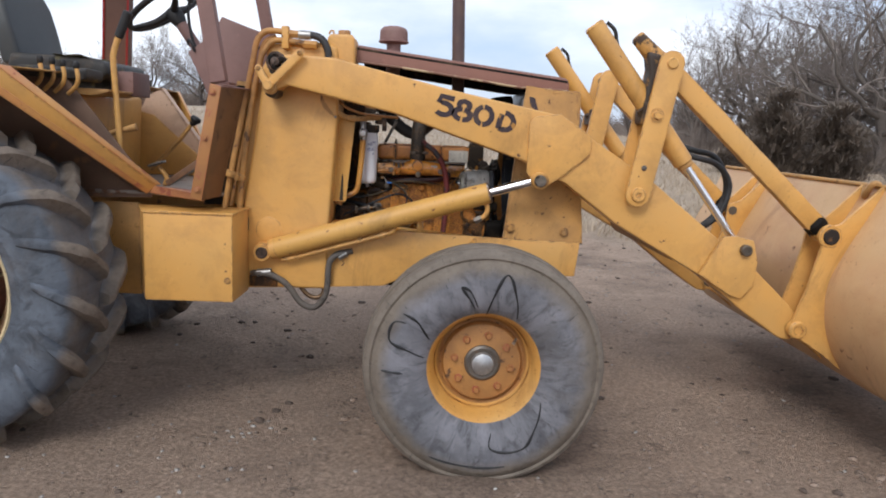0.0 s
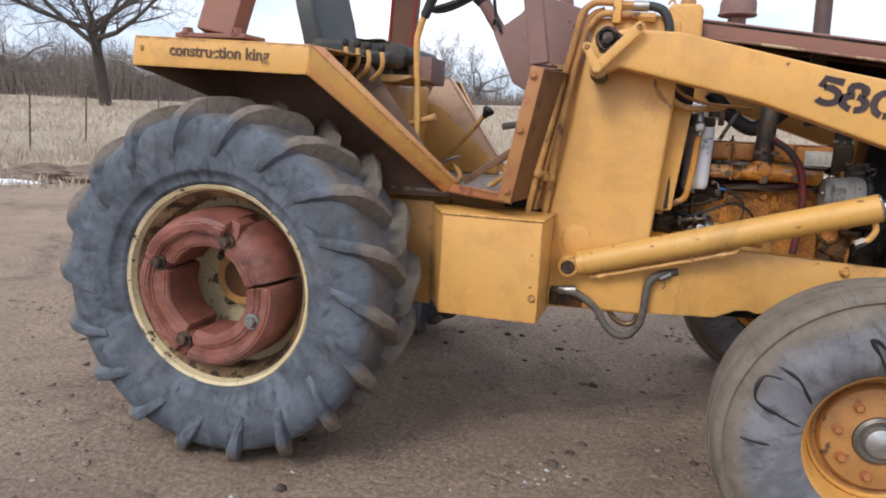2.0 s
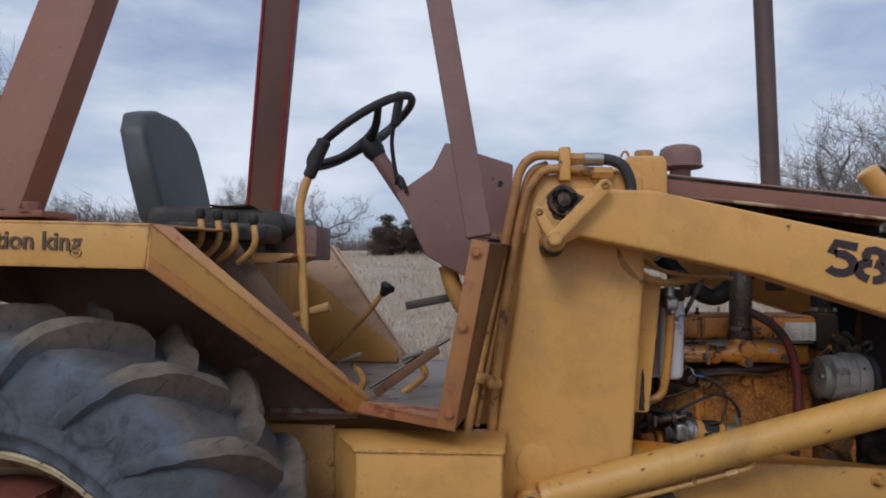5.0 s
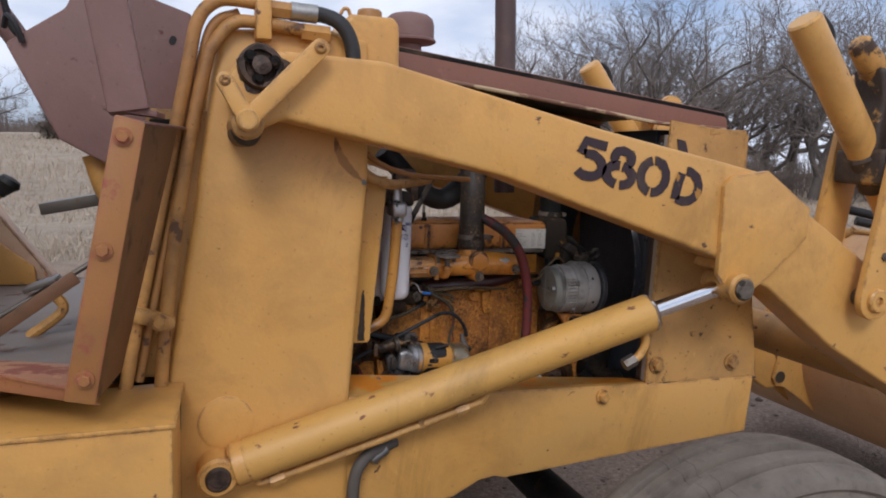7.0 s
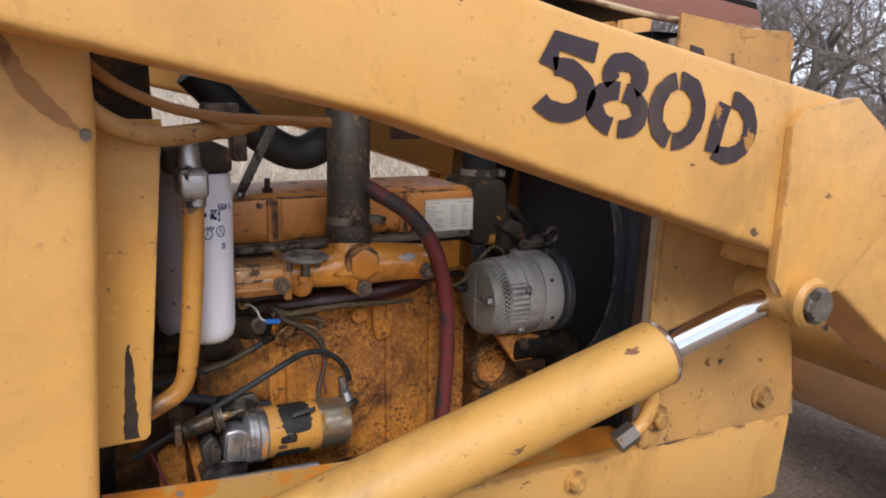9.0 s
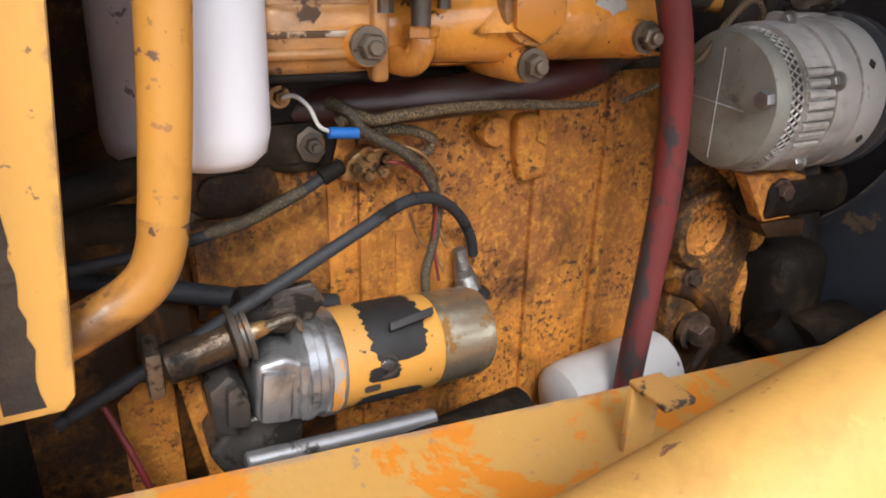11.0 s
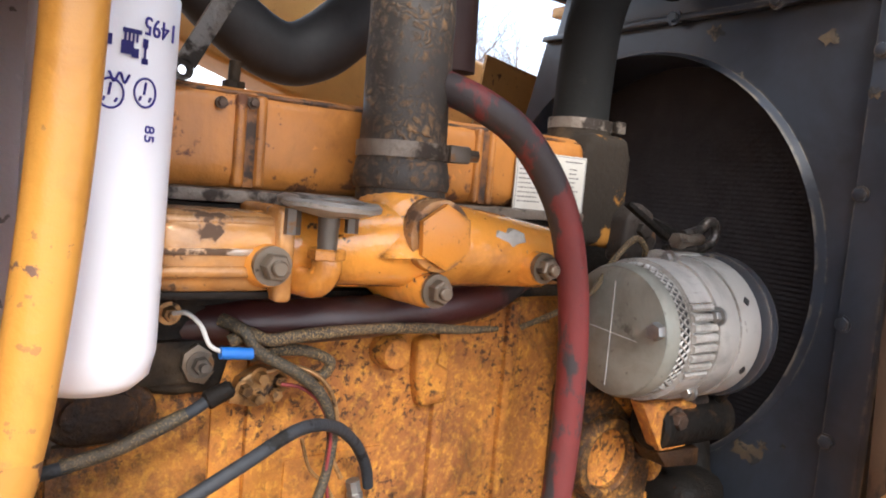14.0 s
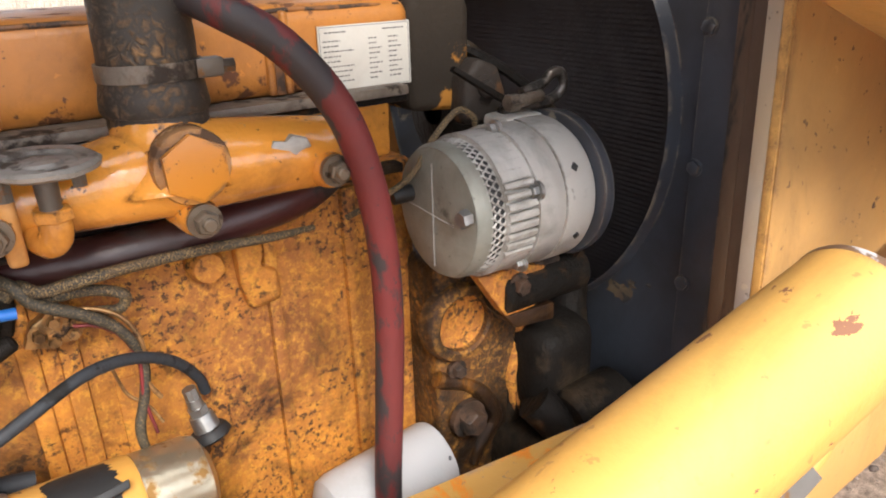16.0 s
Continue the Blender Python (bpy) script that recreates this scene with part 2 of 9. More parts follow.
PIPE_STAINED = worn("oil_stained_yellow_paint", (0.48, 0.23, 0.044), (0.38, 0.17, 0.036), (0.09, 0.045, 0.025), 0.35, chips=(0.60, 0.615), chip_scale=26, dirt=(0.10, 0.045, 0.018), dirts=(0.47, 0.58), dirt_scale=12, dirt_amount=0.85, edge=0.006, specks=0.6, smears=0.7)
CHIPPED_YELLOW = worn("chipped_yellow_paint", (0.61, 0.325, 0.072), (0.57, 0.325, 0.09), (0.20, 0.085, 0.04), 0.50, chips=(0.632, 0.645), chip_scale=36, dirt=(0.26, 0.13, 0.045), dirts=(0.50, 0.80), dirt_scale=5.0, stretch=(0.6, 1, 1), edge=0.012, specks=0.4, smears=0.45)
PIVOT_BROWN = worn("greasy_rusted_iron", (0.085, 0.050, 0.034), (0.13, 0.075, 0.045), (0.025, 0.018, 0.014), 0.5, 0.2, chips=(0.52, 0.60), chip_scale=40, dirt=(0.02, 0.014, 0.010), dirts=(0.42, 0.62), dirt_scale=22, dirt_amount=0.9, relief=0.6)
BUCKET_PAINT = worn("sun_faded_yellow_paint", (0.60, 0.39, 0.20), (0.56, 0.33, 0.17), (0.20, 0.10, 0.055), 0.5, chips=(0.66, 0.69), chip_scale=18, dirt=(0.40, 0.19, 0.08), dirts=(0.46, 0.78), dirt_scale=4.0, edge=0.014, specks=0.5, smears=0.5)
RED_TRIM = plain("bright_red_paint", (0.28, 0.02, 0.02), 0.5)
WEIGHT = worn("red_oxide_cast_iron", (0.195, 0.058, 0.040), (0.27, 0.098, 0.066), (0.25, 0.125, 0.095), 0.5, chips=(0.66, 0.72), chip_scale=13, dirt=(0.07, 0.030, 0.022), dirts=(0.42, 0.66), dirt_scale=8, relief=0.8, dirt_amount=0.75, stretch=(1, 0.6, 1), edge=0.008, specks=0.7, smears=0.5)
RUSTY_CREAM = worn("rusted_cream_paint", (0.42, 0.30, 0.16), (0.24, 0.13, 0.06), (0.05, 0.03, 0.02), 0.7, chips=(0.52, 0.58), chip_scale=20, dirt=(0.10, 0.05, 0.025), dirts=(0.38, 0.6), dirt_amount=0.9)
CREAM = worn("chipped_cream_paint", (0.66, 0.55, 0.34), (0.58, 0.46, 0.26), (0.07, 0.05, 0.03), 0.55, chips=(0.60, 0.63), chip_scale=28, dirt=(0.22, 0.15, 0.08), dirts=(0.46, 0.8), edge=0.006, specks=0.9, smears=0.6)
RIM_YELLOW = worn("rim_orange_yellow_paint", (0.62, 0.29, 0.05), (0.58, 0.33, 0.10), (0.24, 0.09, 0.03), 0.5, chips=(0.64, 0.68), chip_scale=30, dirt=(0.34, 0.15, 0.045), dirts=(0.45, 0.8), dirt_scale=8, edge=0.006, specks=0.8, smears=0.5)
BLACK = plain("black_paint", (0.018, 0.017, 0.017), 0.55, vary=0.5)
BRONZE = worn("oily_brown_metal", (0.20, 0.12, 0.06), (0.14, 0.085, 0.045), (0.05, 0.035, 0.025), 0.35, 0.5, chips=(0.58, 0.64), chip_scale=40)
SHROUD = worn("black_sheet_metal", (0.034, 0.039, 0.050), (0.058, 0.066, 0.084), (0.20, 0.17, 0.13), 0.30, relief=0.05, chips=(0.665, 0.68), chip_scale=9, dirt=(0.022, 0.019, 0.017), dirts=(0.45, 0.7), dirt_amount=0.7, edge=0.004)
TAN_SCRAPE = worn("scraped_tan_primer", (0.17, 0.125, 0.075), (0.10, 0.075, 0.048), (0.035, 0.033, 0.034), 0.6, chips=(0.50, 0.56), chip_scale=60, dirt=(0.04, 0.035, 0.03), dirts=(0.45, 0.65), dirt_scale=30)
CORE = plain("radiator_core", (0.040, 0.032, 0.032), 0.9)
# near-black for old grease, and for parts painted as deep shade
GREASE_AND_SHADE = worn("black_grease_and_shade", (0.007, 0.006, 0.005), (0.012, 0.009, 0.007), (0.045, 0.024, 0.011), 0.66, chips=(0.63, 0.70), chip_scale=18, relief=0.6)
GREASE_AND_SHADE.node_tree.nodes["Principled BSDF"].inputs["Specular IOR Level"].default_value = 0.15
HOSE = plain("black_rubber_hose", (0.030, 0.030, 0.032), 0.55, vary=0.4)
CABLE = worn("grey_black_cable", (0.0140, 0.0150, 0.0180), (0.034, 0.036, 0.040), (0.012, 0.011, 0.010), 0.6, chips=(0.58, 0.66), chip_scale=60, dirt=(0.02, 0.017, 0.014), relief=0.3)
HOSE_RED = worn("dark_red_rubber_hose", (0.18, 0.024, 0.022), (0.11, 0.021, 0.020), (0.036, 0.029, 0.030), 0.58, chips=(0.495, 0.54), chip_scale=24, fade_scale=9, dirt=(0.075, 0.026, 0.025), dirts=(0.42, 0.72), stretch=(1, 1, 0.45), chip_rough=0.55, specks=0.7)
OILY_METAL = worn("oil_black_brown_metal", (0.115, 0.070, 0.036), (0.060, 0.040, 0.024), (0.016, 0.012, 0.010), 0.34, 0.45, chips=(0.50, 0.56), chip_scale=30, dirt=(0.030, 0.020, 0.012), dirts=(0.42, 0.62), dirt_scale=24, dirt_amount=0.9, relief=0.5, specks=0.6)
CABLE.node_tree.nodes["Principled BSDF"].inputs["Specular IOR Level"].default_value = 0.25
LOOM = worn("oily_cloth_wire_loom", (0.070, 0.054, 0.030), (0.030, 0.025, 0.018), (0.20, 0.135, 0.06), 0.7, chips=(0.50, 0.68), chip_scale=700, relief=0.6)
STEEL = plain("worn_steel", (0.42, 0.41, 0.39), 0.38, 0.9, 0.4, 40)
STEEL_DARK = worn("oily_dark_steel", (0.16, 0.14, 0.12), (0.10, 0.085, 0.07), (0.20, 0.10, 0.04), 0.42, 0.6, chips=(0.6, 0.66), chip_scale=50)
CHROME = plain("chrome_rod", (0.82, 0.82, 0.84), 0.08, 1.0, 0.05, 20, 0.02)
ALU = worn("dull_cast_aluminium", (0.44, 0.42, 0.385), (0.55, 0.525, 0.48), (0.12, 0.10, 0.08), 0.5, 0.25, chips=(0.66, 0.72), chip_scale=40, dirt=(0.10, 0.085, 0.06), dirts=(0.46, 0.72), dirt_scale=18, dirt_amount=0.7, edge=0.003)
ALU_PLATE = worn("grey_pressed_plate", (0.24, 0.24, 0.205), (0.31, 0.305, 0.26), (0.12, 0.11, 0.09), 0.5, 0.3, chips=(0.66, 0.72), chip_scale=26, fade_scale=12, dirt=(0.13, 0.115, 0.085), dirts=(0.44, 0.72), dirt_scale=14, dirt_amount=0.75, edge=0.003, specks=0.6)
ALU_BRIGHT = plain("clean_aluminium", (0.55, 0.55, 0.55), 0.3, 0.85, 0.35, 45)
ZINC = worn("tarnished_zinc", (0.45, 0.41, 0.33), (0.50, 0.42, 0.28), (0.32, 0.18, 0.06), 0.28, 0.85, chips=(0.55, 0.62), chip_scale=35)
WHITE_CAN = worn("white_painted_can", (0.80, 0.80, 0.82), (0.74, 0.74, 0.77), (0.42, 0.40, 0.38), 0.3, chips=(0.76, 0.78), dirt=(0.55, 0.54, 0.52), dirts=(0.55, 0.95), dirt_amount=0.4, relief=0.03)
BLUE_INK = plain("blue_print", (0.035, 0.03, 0.25), 0.5)
BLUE_PLASTIC = plain("blue_plastic", (0.02, 0.16, 0.55), 0.4)
RED_WIRE = plain("red_wire", (0.24, 0.028, 0.028), 0.5, vary=0.6)
WHITE_WIRE = plain("pale_wire", (0.62, 0.6, 0.56), 0.5)
PAPER = worn("stained_white_decal", (0.66, 0.64, 0.58), (0.58, 0.55, 0.48), (0.25, 0.16, 0.10), 0.5, chips=(0.72, 0.74), chip_scale=60)
INK = worn("black_stencil_paint", (0.028, 0.016, 0.02), (0.04, 0.02, 0.024), (0.40, 0.19, 0.04), 0.5, chips=(0.60, 0.63), chip_scale=20, relief=0.05)
INK_BROWN = worn("faded_dark_lettering", (0.075, 0.045, 0.032), (0.11, 0.065, 0.04), (0.6, 0.34, 0.09), 0.5, chips=(0.60, 0.63), chip_scale=40, relief=0.05)
VINYL = worn("worn_grey_vinyl", (0.035, 0.04, 0.043), (0.055, 0.06, 0.062), (0.10, 0.10, 0.095), 0.5, chips=(0.72, 0.75), chip_scale=14, dirt=(0.06, 0.055, 0.05), dirts=(0.5, 0.85))
VINYL_TORN = worn("torn_black_vinyl", (0.02, 0.02, 0.02), (0.04, 0.035, 0.03), (0.13, 0.105, 0.05), 0.6, chips=(0.6, 0.64), chip_scale=9, relief=0.5)
MOSS = worn("mossy_cloth", (0.16, 0.13, 0.06), (0.10, 0.085, 0.05), (0.04, 0.035, 0.03), 0.85, chips=(0.58, 0.64), chip_scale=12, relief=0.6)
FLOOR_STEEL = worn("bare_floor_plate", (0.20, 0.17, 0.15), (0.26, 0.21, 0.18), (0.14, 0.07, 0.04), 0.6, 0.2, chips=(0.58, 0.64), chip_scale=10)


SCRAPED_ALU = worn("scraped_oily_aluminium", (0.34, 0.34, 0.35), (0.46, 0.46, 0.46), (0.05, 0.045, 0.04), 0.32, 0.75, chips=(0.60, 0.66), chip_scale=30, dirt=(0.06, 0.05, 0.04), dirts=(0.46, 0.66), dirt_scale=16, dirt_amount=0.85, edge=0.003)
GRIMY_CAN = worn("grimy_white_can", (0.76, 0.71, 0.75), (0.66, 0.61, 0.64), (0.06, 0.045, 0.035), 0.5, chips=(0.61, 0.64), chip_scale=26, dirt=(0.16, 0.12, 0.11), dirts=(0.46, 0.70), dirt_scale=14, stretch=(1, 1, 0.4), specks=0.7)
DUSTY_CAN = worn("dusty_white_can", (0.52, 0.52, 0.53), (0.45, 0.45, 0.45), (0.08, 0.08, 0.09), 0.4, chips=(0.70, 0.715), chip_scale=30, dirt=(0.25, 0.23, 0.20), dirts=(0.5, 0.8), stretch=(1, 1, 0.5))
ORANGE_EDGED = worn("orange_paint_with_rusted_edges", (0.62, 0.245, 0.03), (0.54, 0.20, 0.022), (0.06, 0.03, 0.016), 0.3, chips=(0.60, 0.64), chip_scale=40, edge=0.006, specks=0.9)
COVER_RUST = worn("rusted_orange_seam", (0.19, 0.075, 0.026), (0.30, 0.115, 0.022), (0.04, 0.022, 0.014), 0.6, chips=(0.50, 0.55), chip_scale=45, dirt=(0.06, 0.03, 0.018), dirts=(0.42, 0.6), dirt_scale=30, dirt_amount=0.9)
NUT_STEEL = worn("grimy_plated_nut", (0.23, 0.185, 0.135), (0.15, 0.118, 0.088), (0.06, 0.04, 0.025), 0.36, 0.6, chips=(0.58, 0.64), chip_scale=70)
DARK_OILY = worn("black_oily_casting", (0.060, 0.054, 0.050), (0.10, 0.092, 0.085), (0.022, 0.018, 0.015), 0.30, 0.6, chips=(0.50, 0.56), chip_scale=40, relief=0.4)

CAKED_RUBBER, kn, kl, kb = nodes_of("cracked_oil_caked_rubber")
k_tc = kn.new("ShaderNodeTexCoord")
k_cell = kn.new("ShaderNodeTexVoronoi")
k_cell.feature = "DISTANCE_TO_EDGE"
k_cell.inputs["Scale"].default_value = 105.0
k_gap = kn.new("ShaderNodeMapRange")
k_gap.inputs["From Min"].default_value, k_gap.inputs["From Max"].default_value = 0.03, 0.30
k_wob = kn.new("ShaderNodeTexNoise")
k_wob.inputs["Scale"].default_value = 55.0
k_wob.inputs["Detail"].default_value = 6.0
kl.new(k_tc.outputs["Object"], k_wob.inputs["Vector"])
k_warp = kn.new("ShaderNodeVectorMath")
k_warp.operation = "MULTIPLY_ADD"
k_warp.inputs[1].default_value = (0.030, 0.030, 0.030)
kl.new(k_wob.outputs["Color"], k_warp.inputs[0])
kl.new(k_tc.outputs["Object"], k_warp.inputs[2])
kl.new(k_warp.outputs["Vector"], k_cell.inputs["Vector"])
kl.new(k_cell.outputs["Distance"], k_gap.inputs["Value"])
k_patch = kn.new("ShaderNodeMath")
k_patch.operation = "MULTIPLY"
kl.new(k_gap.outputs["Result"], k_patch.inputs[0])
kl.new(noise_mask(kn, kl, 26.0, 0.46, 0.66, 10, 0.75), k_patch.inputs[1])
k_tone = mixed(kn, kl, noise_mask(kn, kl, 60.0, 0.35, 0.65, 5), (0.15, 0.088, 0.042), (0.36, 0.205, 0.085))
kl.new(mixed(kn, kl, k_patch.outputs[0], (0.034, 0.028, 0.023), k_tone), kb.inputs["Base Color"])
kb.inputs["Roughness"].default_value = 0.55
bump(kn, kl, kb, k_patch.outputs[0], 0.7, 0.002)
LEDGE = worn("grimy_grey_head_ledge", (0.15, 0.125, 0.10), (0.24, 0.20, 0.16), (0.035, 0.025, 0.018), 0.5, 0.3, chips=(0.54, 0.60), chip_scale=30, dirt=(0.05, 0.033, 0.02), dirts=(0.45, 0.68), dirt_scale=14, dirt_amount=0.9, relief=0.5)
BRASS = worn("grimy_brass", (0.52, 0.33, 0.13), (0.40, 0.22, 0.09), (0.05, 0.03, 0.02), 0.35, 0.7, chips=(0.56, 0.62), chip_scale=60, dirt=(0.06, 0.035, 0.02), dirts=(0.46, 0.66), dirt_scale=40, dirt_amount=0.9)
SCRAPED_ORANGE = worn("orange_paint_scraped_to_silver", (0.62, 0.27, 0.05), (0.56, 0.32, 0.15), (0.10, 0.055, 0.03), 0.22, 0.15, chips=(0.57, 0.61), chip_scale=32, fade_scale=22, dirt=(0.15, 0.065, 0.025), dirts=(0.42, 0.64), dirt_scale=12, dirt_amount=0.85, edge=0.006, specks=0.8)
LOOM_FRAYED = worn("frayed_tan_cloth_loom", (0.062, 0.044, 0.024), (0.026, 0.021, 0.017), (0.27, 0.175, 0.07), 0.75, chips=(0.47, 0.64), chip_scale=800, relief=0.8)
RIM_SCRAPED = worn("rusty_scraped_steel_rim", (0.16, 0.085, 0.045), (0.26, 0.17, 0.11), (0.55, 0.52, 0.50), 0.4, 0.3, chips=(0.58, 0.62), chip_scale=60)
GREASE_BROWN = worn("grease_over_yellow_paint", (0.052, 0.034, 0.023), (0.030, 0.021, 0.016), (0.40, 0.21, 0.055), 0.55, chips=(0.58, 0.63), chip_scale=14, relief=0.6)
GREASY_YELLOW = worn("grease_stained_yellow_paint", (0.55, 0.285, 0.07), (0.46, 0.23, 0.06), (0.06, 0.035, 0.022), 0.5, chips=(0.56, 0.60), chip_scale=10, dirt=(0.13, 0.065, 0.03), dirts=(0.42, 0.65), dirt_scale=12, dirt_amount=0.9, specks=0.6)
LINE_DIRTY = worn("grimy_yellow_line_paint", (0.50, 0.255, 0.066), (0.42, 0.20, 0.058), (0.12, 0.06, 0.03), 0.55, chips=(0.60, 0.64), chip_scale=22, dirt=(0.15, 0.07, 0.03), dirts=(0.42, 0.70), dirt_scale=9, dirt_amount=0.85, specks=0.6)
SEAM_METAL = worn("half_bare_orange_seam", (0.50, 0.42, 0.34), (0.55, 0.30, 0.12), (0.12, 0.07, 0.04), 0.3, 0.3, chips=(0.54, 0.58), chip_scale=40, fade_scale=30)
EDGE_BROWN = worn("dark_brown_flaking_steel", (0.10, 0.055, 0.030), (0.065, 0.038, 0.024), (0.022, 0.017, 0.015), 0.6, chips=(0.56, 0.62), chip_scale=20, stretch=(1, 1, 0.3))
PALE_EDGE = worn("paint_worn_to_pale_primer", (0.31, 0.28, 0.28), (0.42, 0.32, 0.21), (0.07, 0.05, 0.04), 0.5, chips=(0.60, 0.64), chip_scale=24, stretch=(1, 1, 0.3), specks=0.6)

DUSTY_HOSE = worn("dusty_rubber_hose", (0.115, 0.095, 0.078), (0.075, 0.066, 0.058), (0.03, 0.027, 0.025), 0.7, chips=(0.58, 0.66), chip_scale=26, dirt=(0.16, 0.12, 0.08), dirts=(0.5, 0.8))

POST_ORANGE = worn("brown_orange_paint", (0.38, 0.168, 0.046), (0.33, 0.14, 0.048), (0.30, 0.085, 0.05), 0.5, chips=(0.62, 0.67), chip_scale=12, dirt=(0.17, 0.08, 0.04), dirts=(0.45, 0.8), edge=0.012, specks=0.6, smears=0.5)
SILL_RED = worn("sill_paint_worn_to_red", (0.37, 0.150, 0.070), (0.47, 0.225, 0.075), (0.25, 0.075, 0.045), 0.5, chips=(0.54, 0.60), chip_scale=10, dirt=(0.18, 0.08, 0.05), dirts=(0.45, 0.75), edge=0.01, specks=0.7, smears=0.5)
POST_WEB = worn("dark_brown_post_paint", (0.18, 0.085, 0.036), (0.14, 0.067, 0.031), (0.09, 0.045, 0.024), 0.55, chips=(0.60, 0.66), chip_scale=12, dirt=(0.07, 0.038, 0.022), dirts=(0.44, 0.72), dirt_scale=6, dirt_amount=0.8)
# mud brown with the shade under the fender painted in
FENDER_SHADE_MUD = worn("shaded_muddy_brown_steel", (0.115, 0.066, 0.043), (0.15, 0.088, 0.058), (0.20, 0.10, 0.05), 0.8, chips=(0.60, 0.66), chip_scale=12, dirt=(0.05, 0.034, 0.026), dirts=(0.45, 0.75), relief=0.5)
# far roll-over post's brown, darker than the near one's
ROPS_DARK = worn("dark_brown_far_post", (0.105, 0.056, 0.044), (0.13, 0.07, 0.055), (0.07, 0.025, 0.02), 0.6, chips=(0.7, 0.73), chip_scale=12, dirt=(0.08, 0.045, 0.035), edge=0.01, specks=0.4)


def rubber(name, wall, bloom_col, tread, tread_pale, r0, r1, scuff=0.5):
    """Weathered tyre rubber about the wheel's own centre: blue-grey wall with radial scuffs and cracks, dusty brown tread."""
    m, n, l, bsdf = nodes_of(name)
    tc = n.new("ShaderNodeTexCoord")
    sep = n.new("ShaderNodeSeparateXYZ")
    l.new(tc.outputs["Object"], sep.inputs[0])

    def calc(op, a, b=None):
        q = n.new("ShaderNodeMath")
        q.operation = op
        for s, v in zip(q.inputs, (a, b)):
            if v is None:
                continue
            if isinstance(v, (int, float)):
                s.default_value = v
            else:
                l.new(v, s)
        return q.outputs[0]

    x, y, z = sep.outputs
    rad = calc("SQRT", calc("ADD", calc("MULTIPLY", x, x), calc("MULTIPLY", z, z)))
    ux, uz = calc("DIVIDE", x, rad), calc("DIVIDE", z, rad)
    info = n.new("ShaderNodeObjectInfo")
    shift = calc("MULTIPLY", info.outputs["Random"], 9.0)

    def polar(scale, around, out, lo, hi, detail, warp):
        v = n.new("ShaderNodeCombineXYZ")
        l.new(calc("ADD", calc("MULTIPLY", ux, around), shift), v.inputs[0])
        l.new(calc("MULTIPLY", uz, around), v.inputs[1])
        l.new(calc("MULTIPLY", rad, out), v.inputs[2])
        no = n.new("ShaderNodeTexNoise")
        no.inputs["Scale"].default_value, no.inputs["Detail"].default_value = scale, detail
        no.inputs["Roughness"].default_value, no.inputs["Distortion"].default_value = 0.62, warp
        l.new(v.outputs[0], no.inputs["Vector"])
        r = n.new("ShaderNodeMapRange")
        r.inputs["From Min"].default_value, r.inputs["From Max"].default_value = lo, hi
        l.new(no.outputs["Fac"], r.inputs["Value"])
        return r.outputs["Result"]

    blotch = polar(3.4, 1.0, 1.9, 0.34, 0.66, 7, 0.5)
    col = mixed(n, l, blotch, wall, bloom_col)
    streak = polar(3.2, 1.0, 2.2, 0.52, 0.70, 6, 0.5)
    col = mixed(n, l, lerp(n, l, streak, 0.0, scuff), col, tuple(c * 1.75 for c in bloom_col))
    dim = polar(5.0, 1.3, 2.2, 0.50, 0.68, 9, 1.0)
    col = mixed(n, l, lerp(n, l, dim, 0.0, 0.8), col, tuple(c * 0.45 for c in wall))
    dust = noise_mask(n, l, 4.0, 0.52, 0.78, 9, 0.7)
    col = mixed(n, l, lerp(n, l, dust, 0.0, 0.55), col, tread)
    brown = mixed(n, l, noise_mask(n, l, 11.0, 0.36, 0.68, 8, 0.66), tread, tread_pale)
    brown = mixed(n, l, lerp(n, l, noise_mask(n, l, 42.0, 0.55, 0.7, 6, 0.6), 0.0, 0.5), brown, tuple(c * 0.5 for c in tread))
    ramp = n.new("ShaderNodeMapRange")
    ramp.inputs["From Min"].default_value, ramp.inputs["From Max"].default_value = r0, r1
    ragged = calc("ADD", rad, lerp(n, l, noise_mask(n, l, 8.0, 0.2, 0.8, 6), -0.022, 0.022))
    l.new(ragged, ramp.inputs["Value"])
    col = mixed(n, l, ramp.outputs["Result"], col, brown)
    crack = polar(14.0, 2.6, 0.8, 0.655, 0.70, 4, 1.5)
    col = mixed(n, l, lerp(n, l, crack, 0, 0.7), col, (0.012, 0.012, 0.014))
    l.new(col, bsdf.inputs["Base Color"])
    bsdf.inputs["Roughness"].default_value = 0.72
    bump(n, l, bsdf, noise_mask(n, l, 38.0, 0.2, 0.8, 10, 0.7), 0.6, 0.006)
    return m


TYRE_REAR = rubber("blue_grey_tyre_rubber", (0.050, 0.058, 0.072), (0.120, 0.138, 0.168), (0.100, 0.078, 0.060), (0.200, 0.160, 0.125), 0.556, 0.600, 0.42)
TYRE_FRONT = rubber("grey_tyre_rubber", (0.102, 0.102, 0.113), (0.190, 0.188, 0.206), (0.13, 0.105, 0.082), (0.20, 0.165, 0.13), 0.335, 0.385, 0.3)
TYRE_MARK = plain("black_scuff", (0.012, 0.012, 0.013), 0.5)


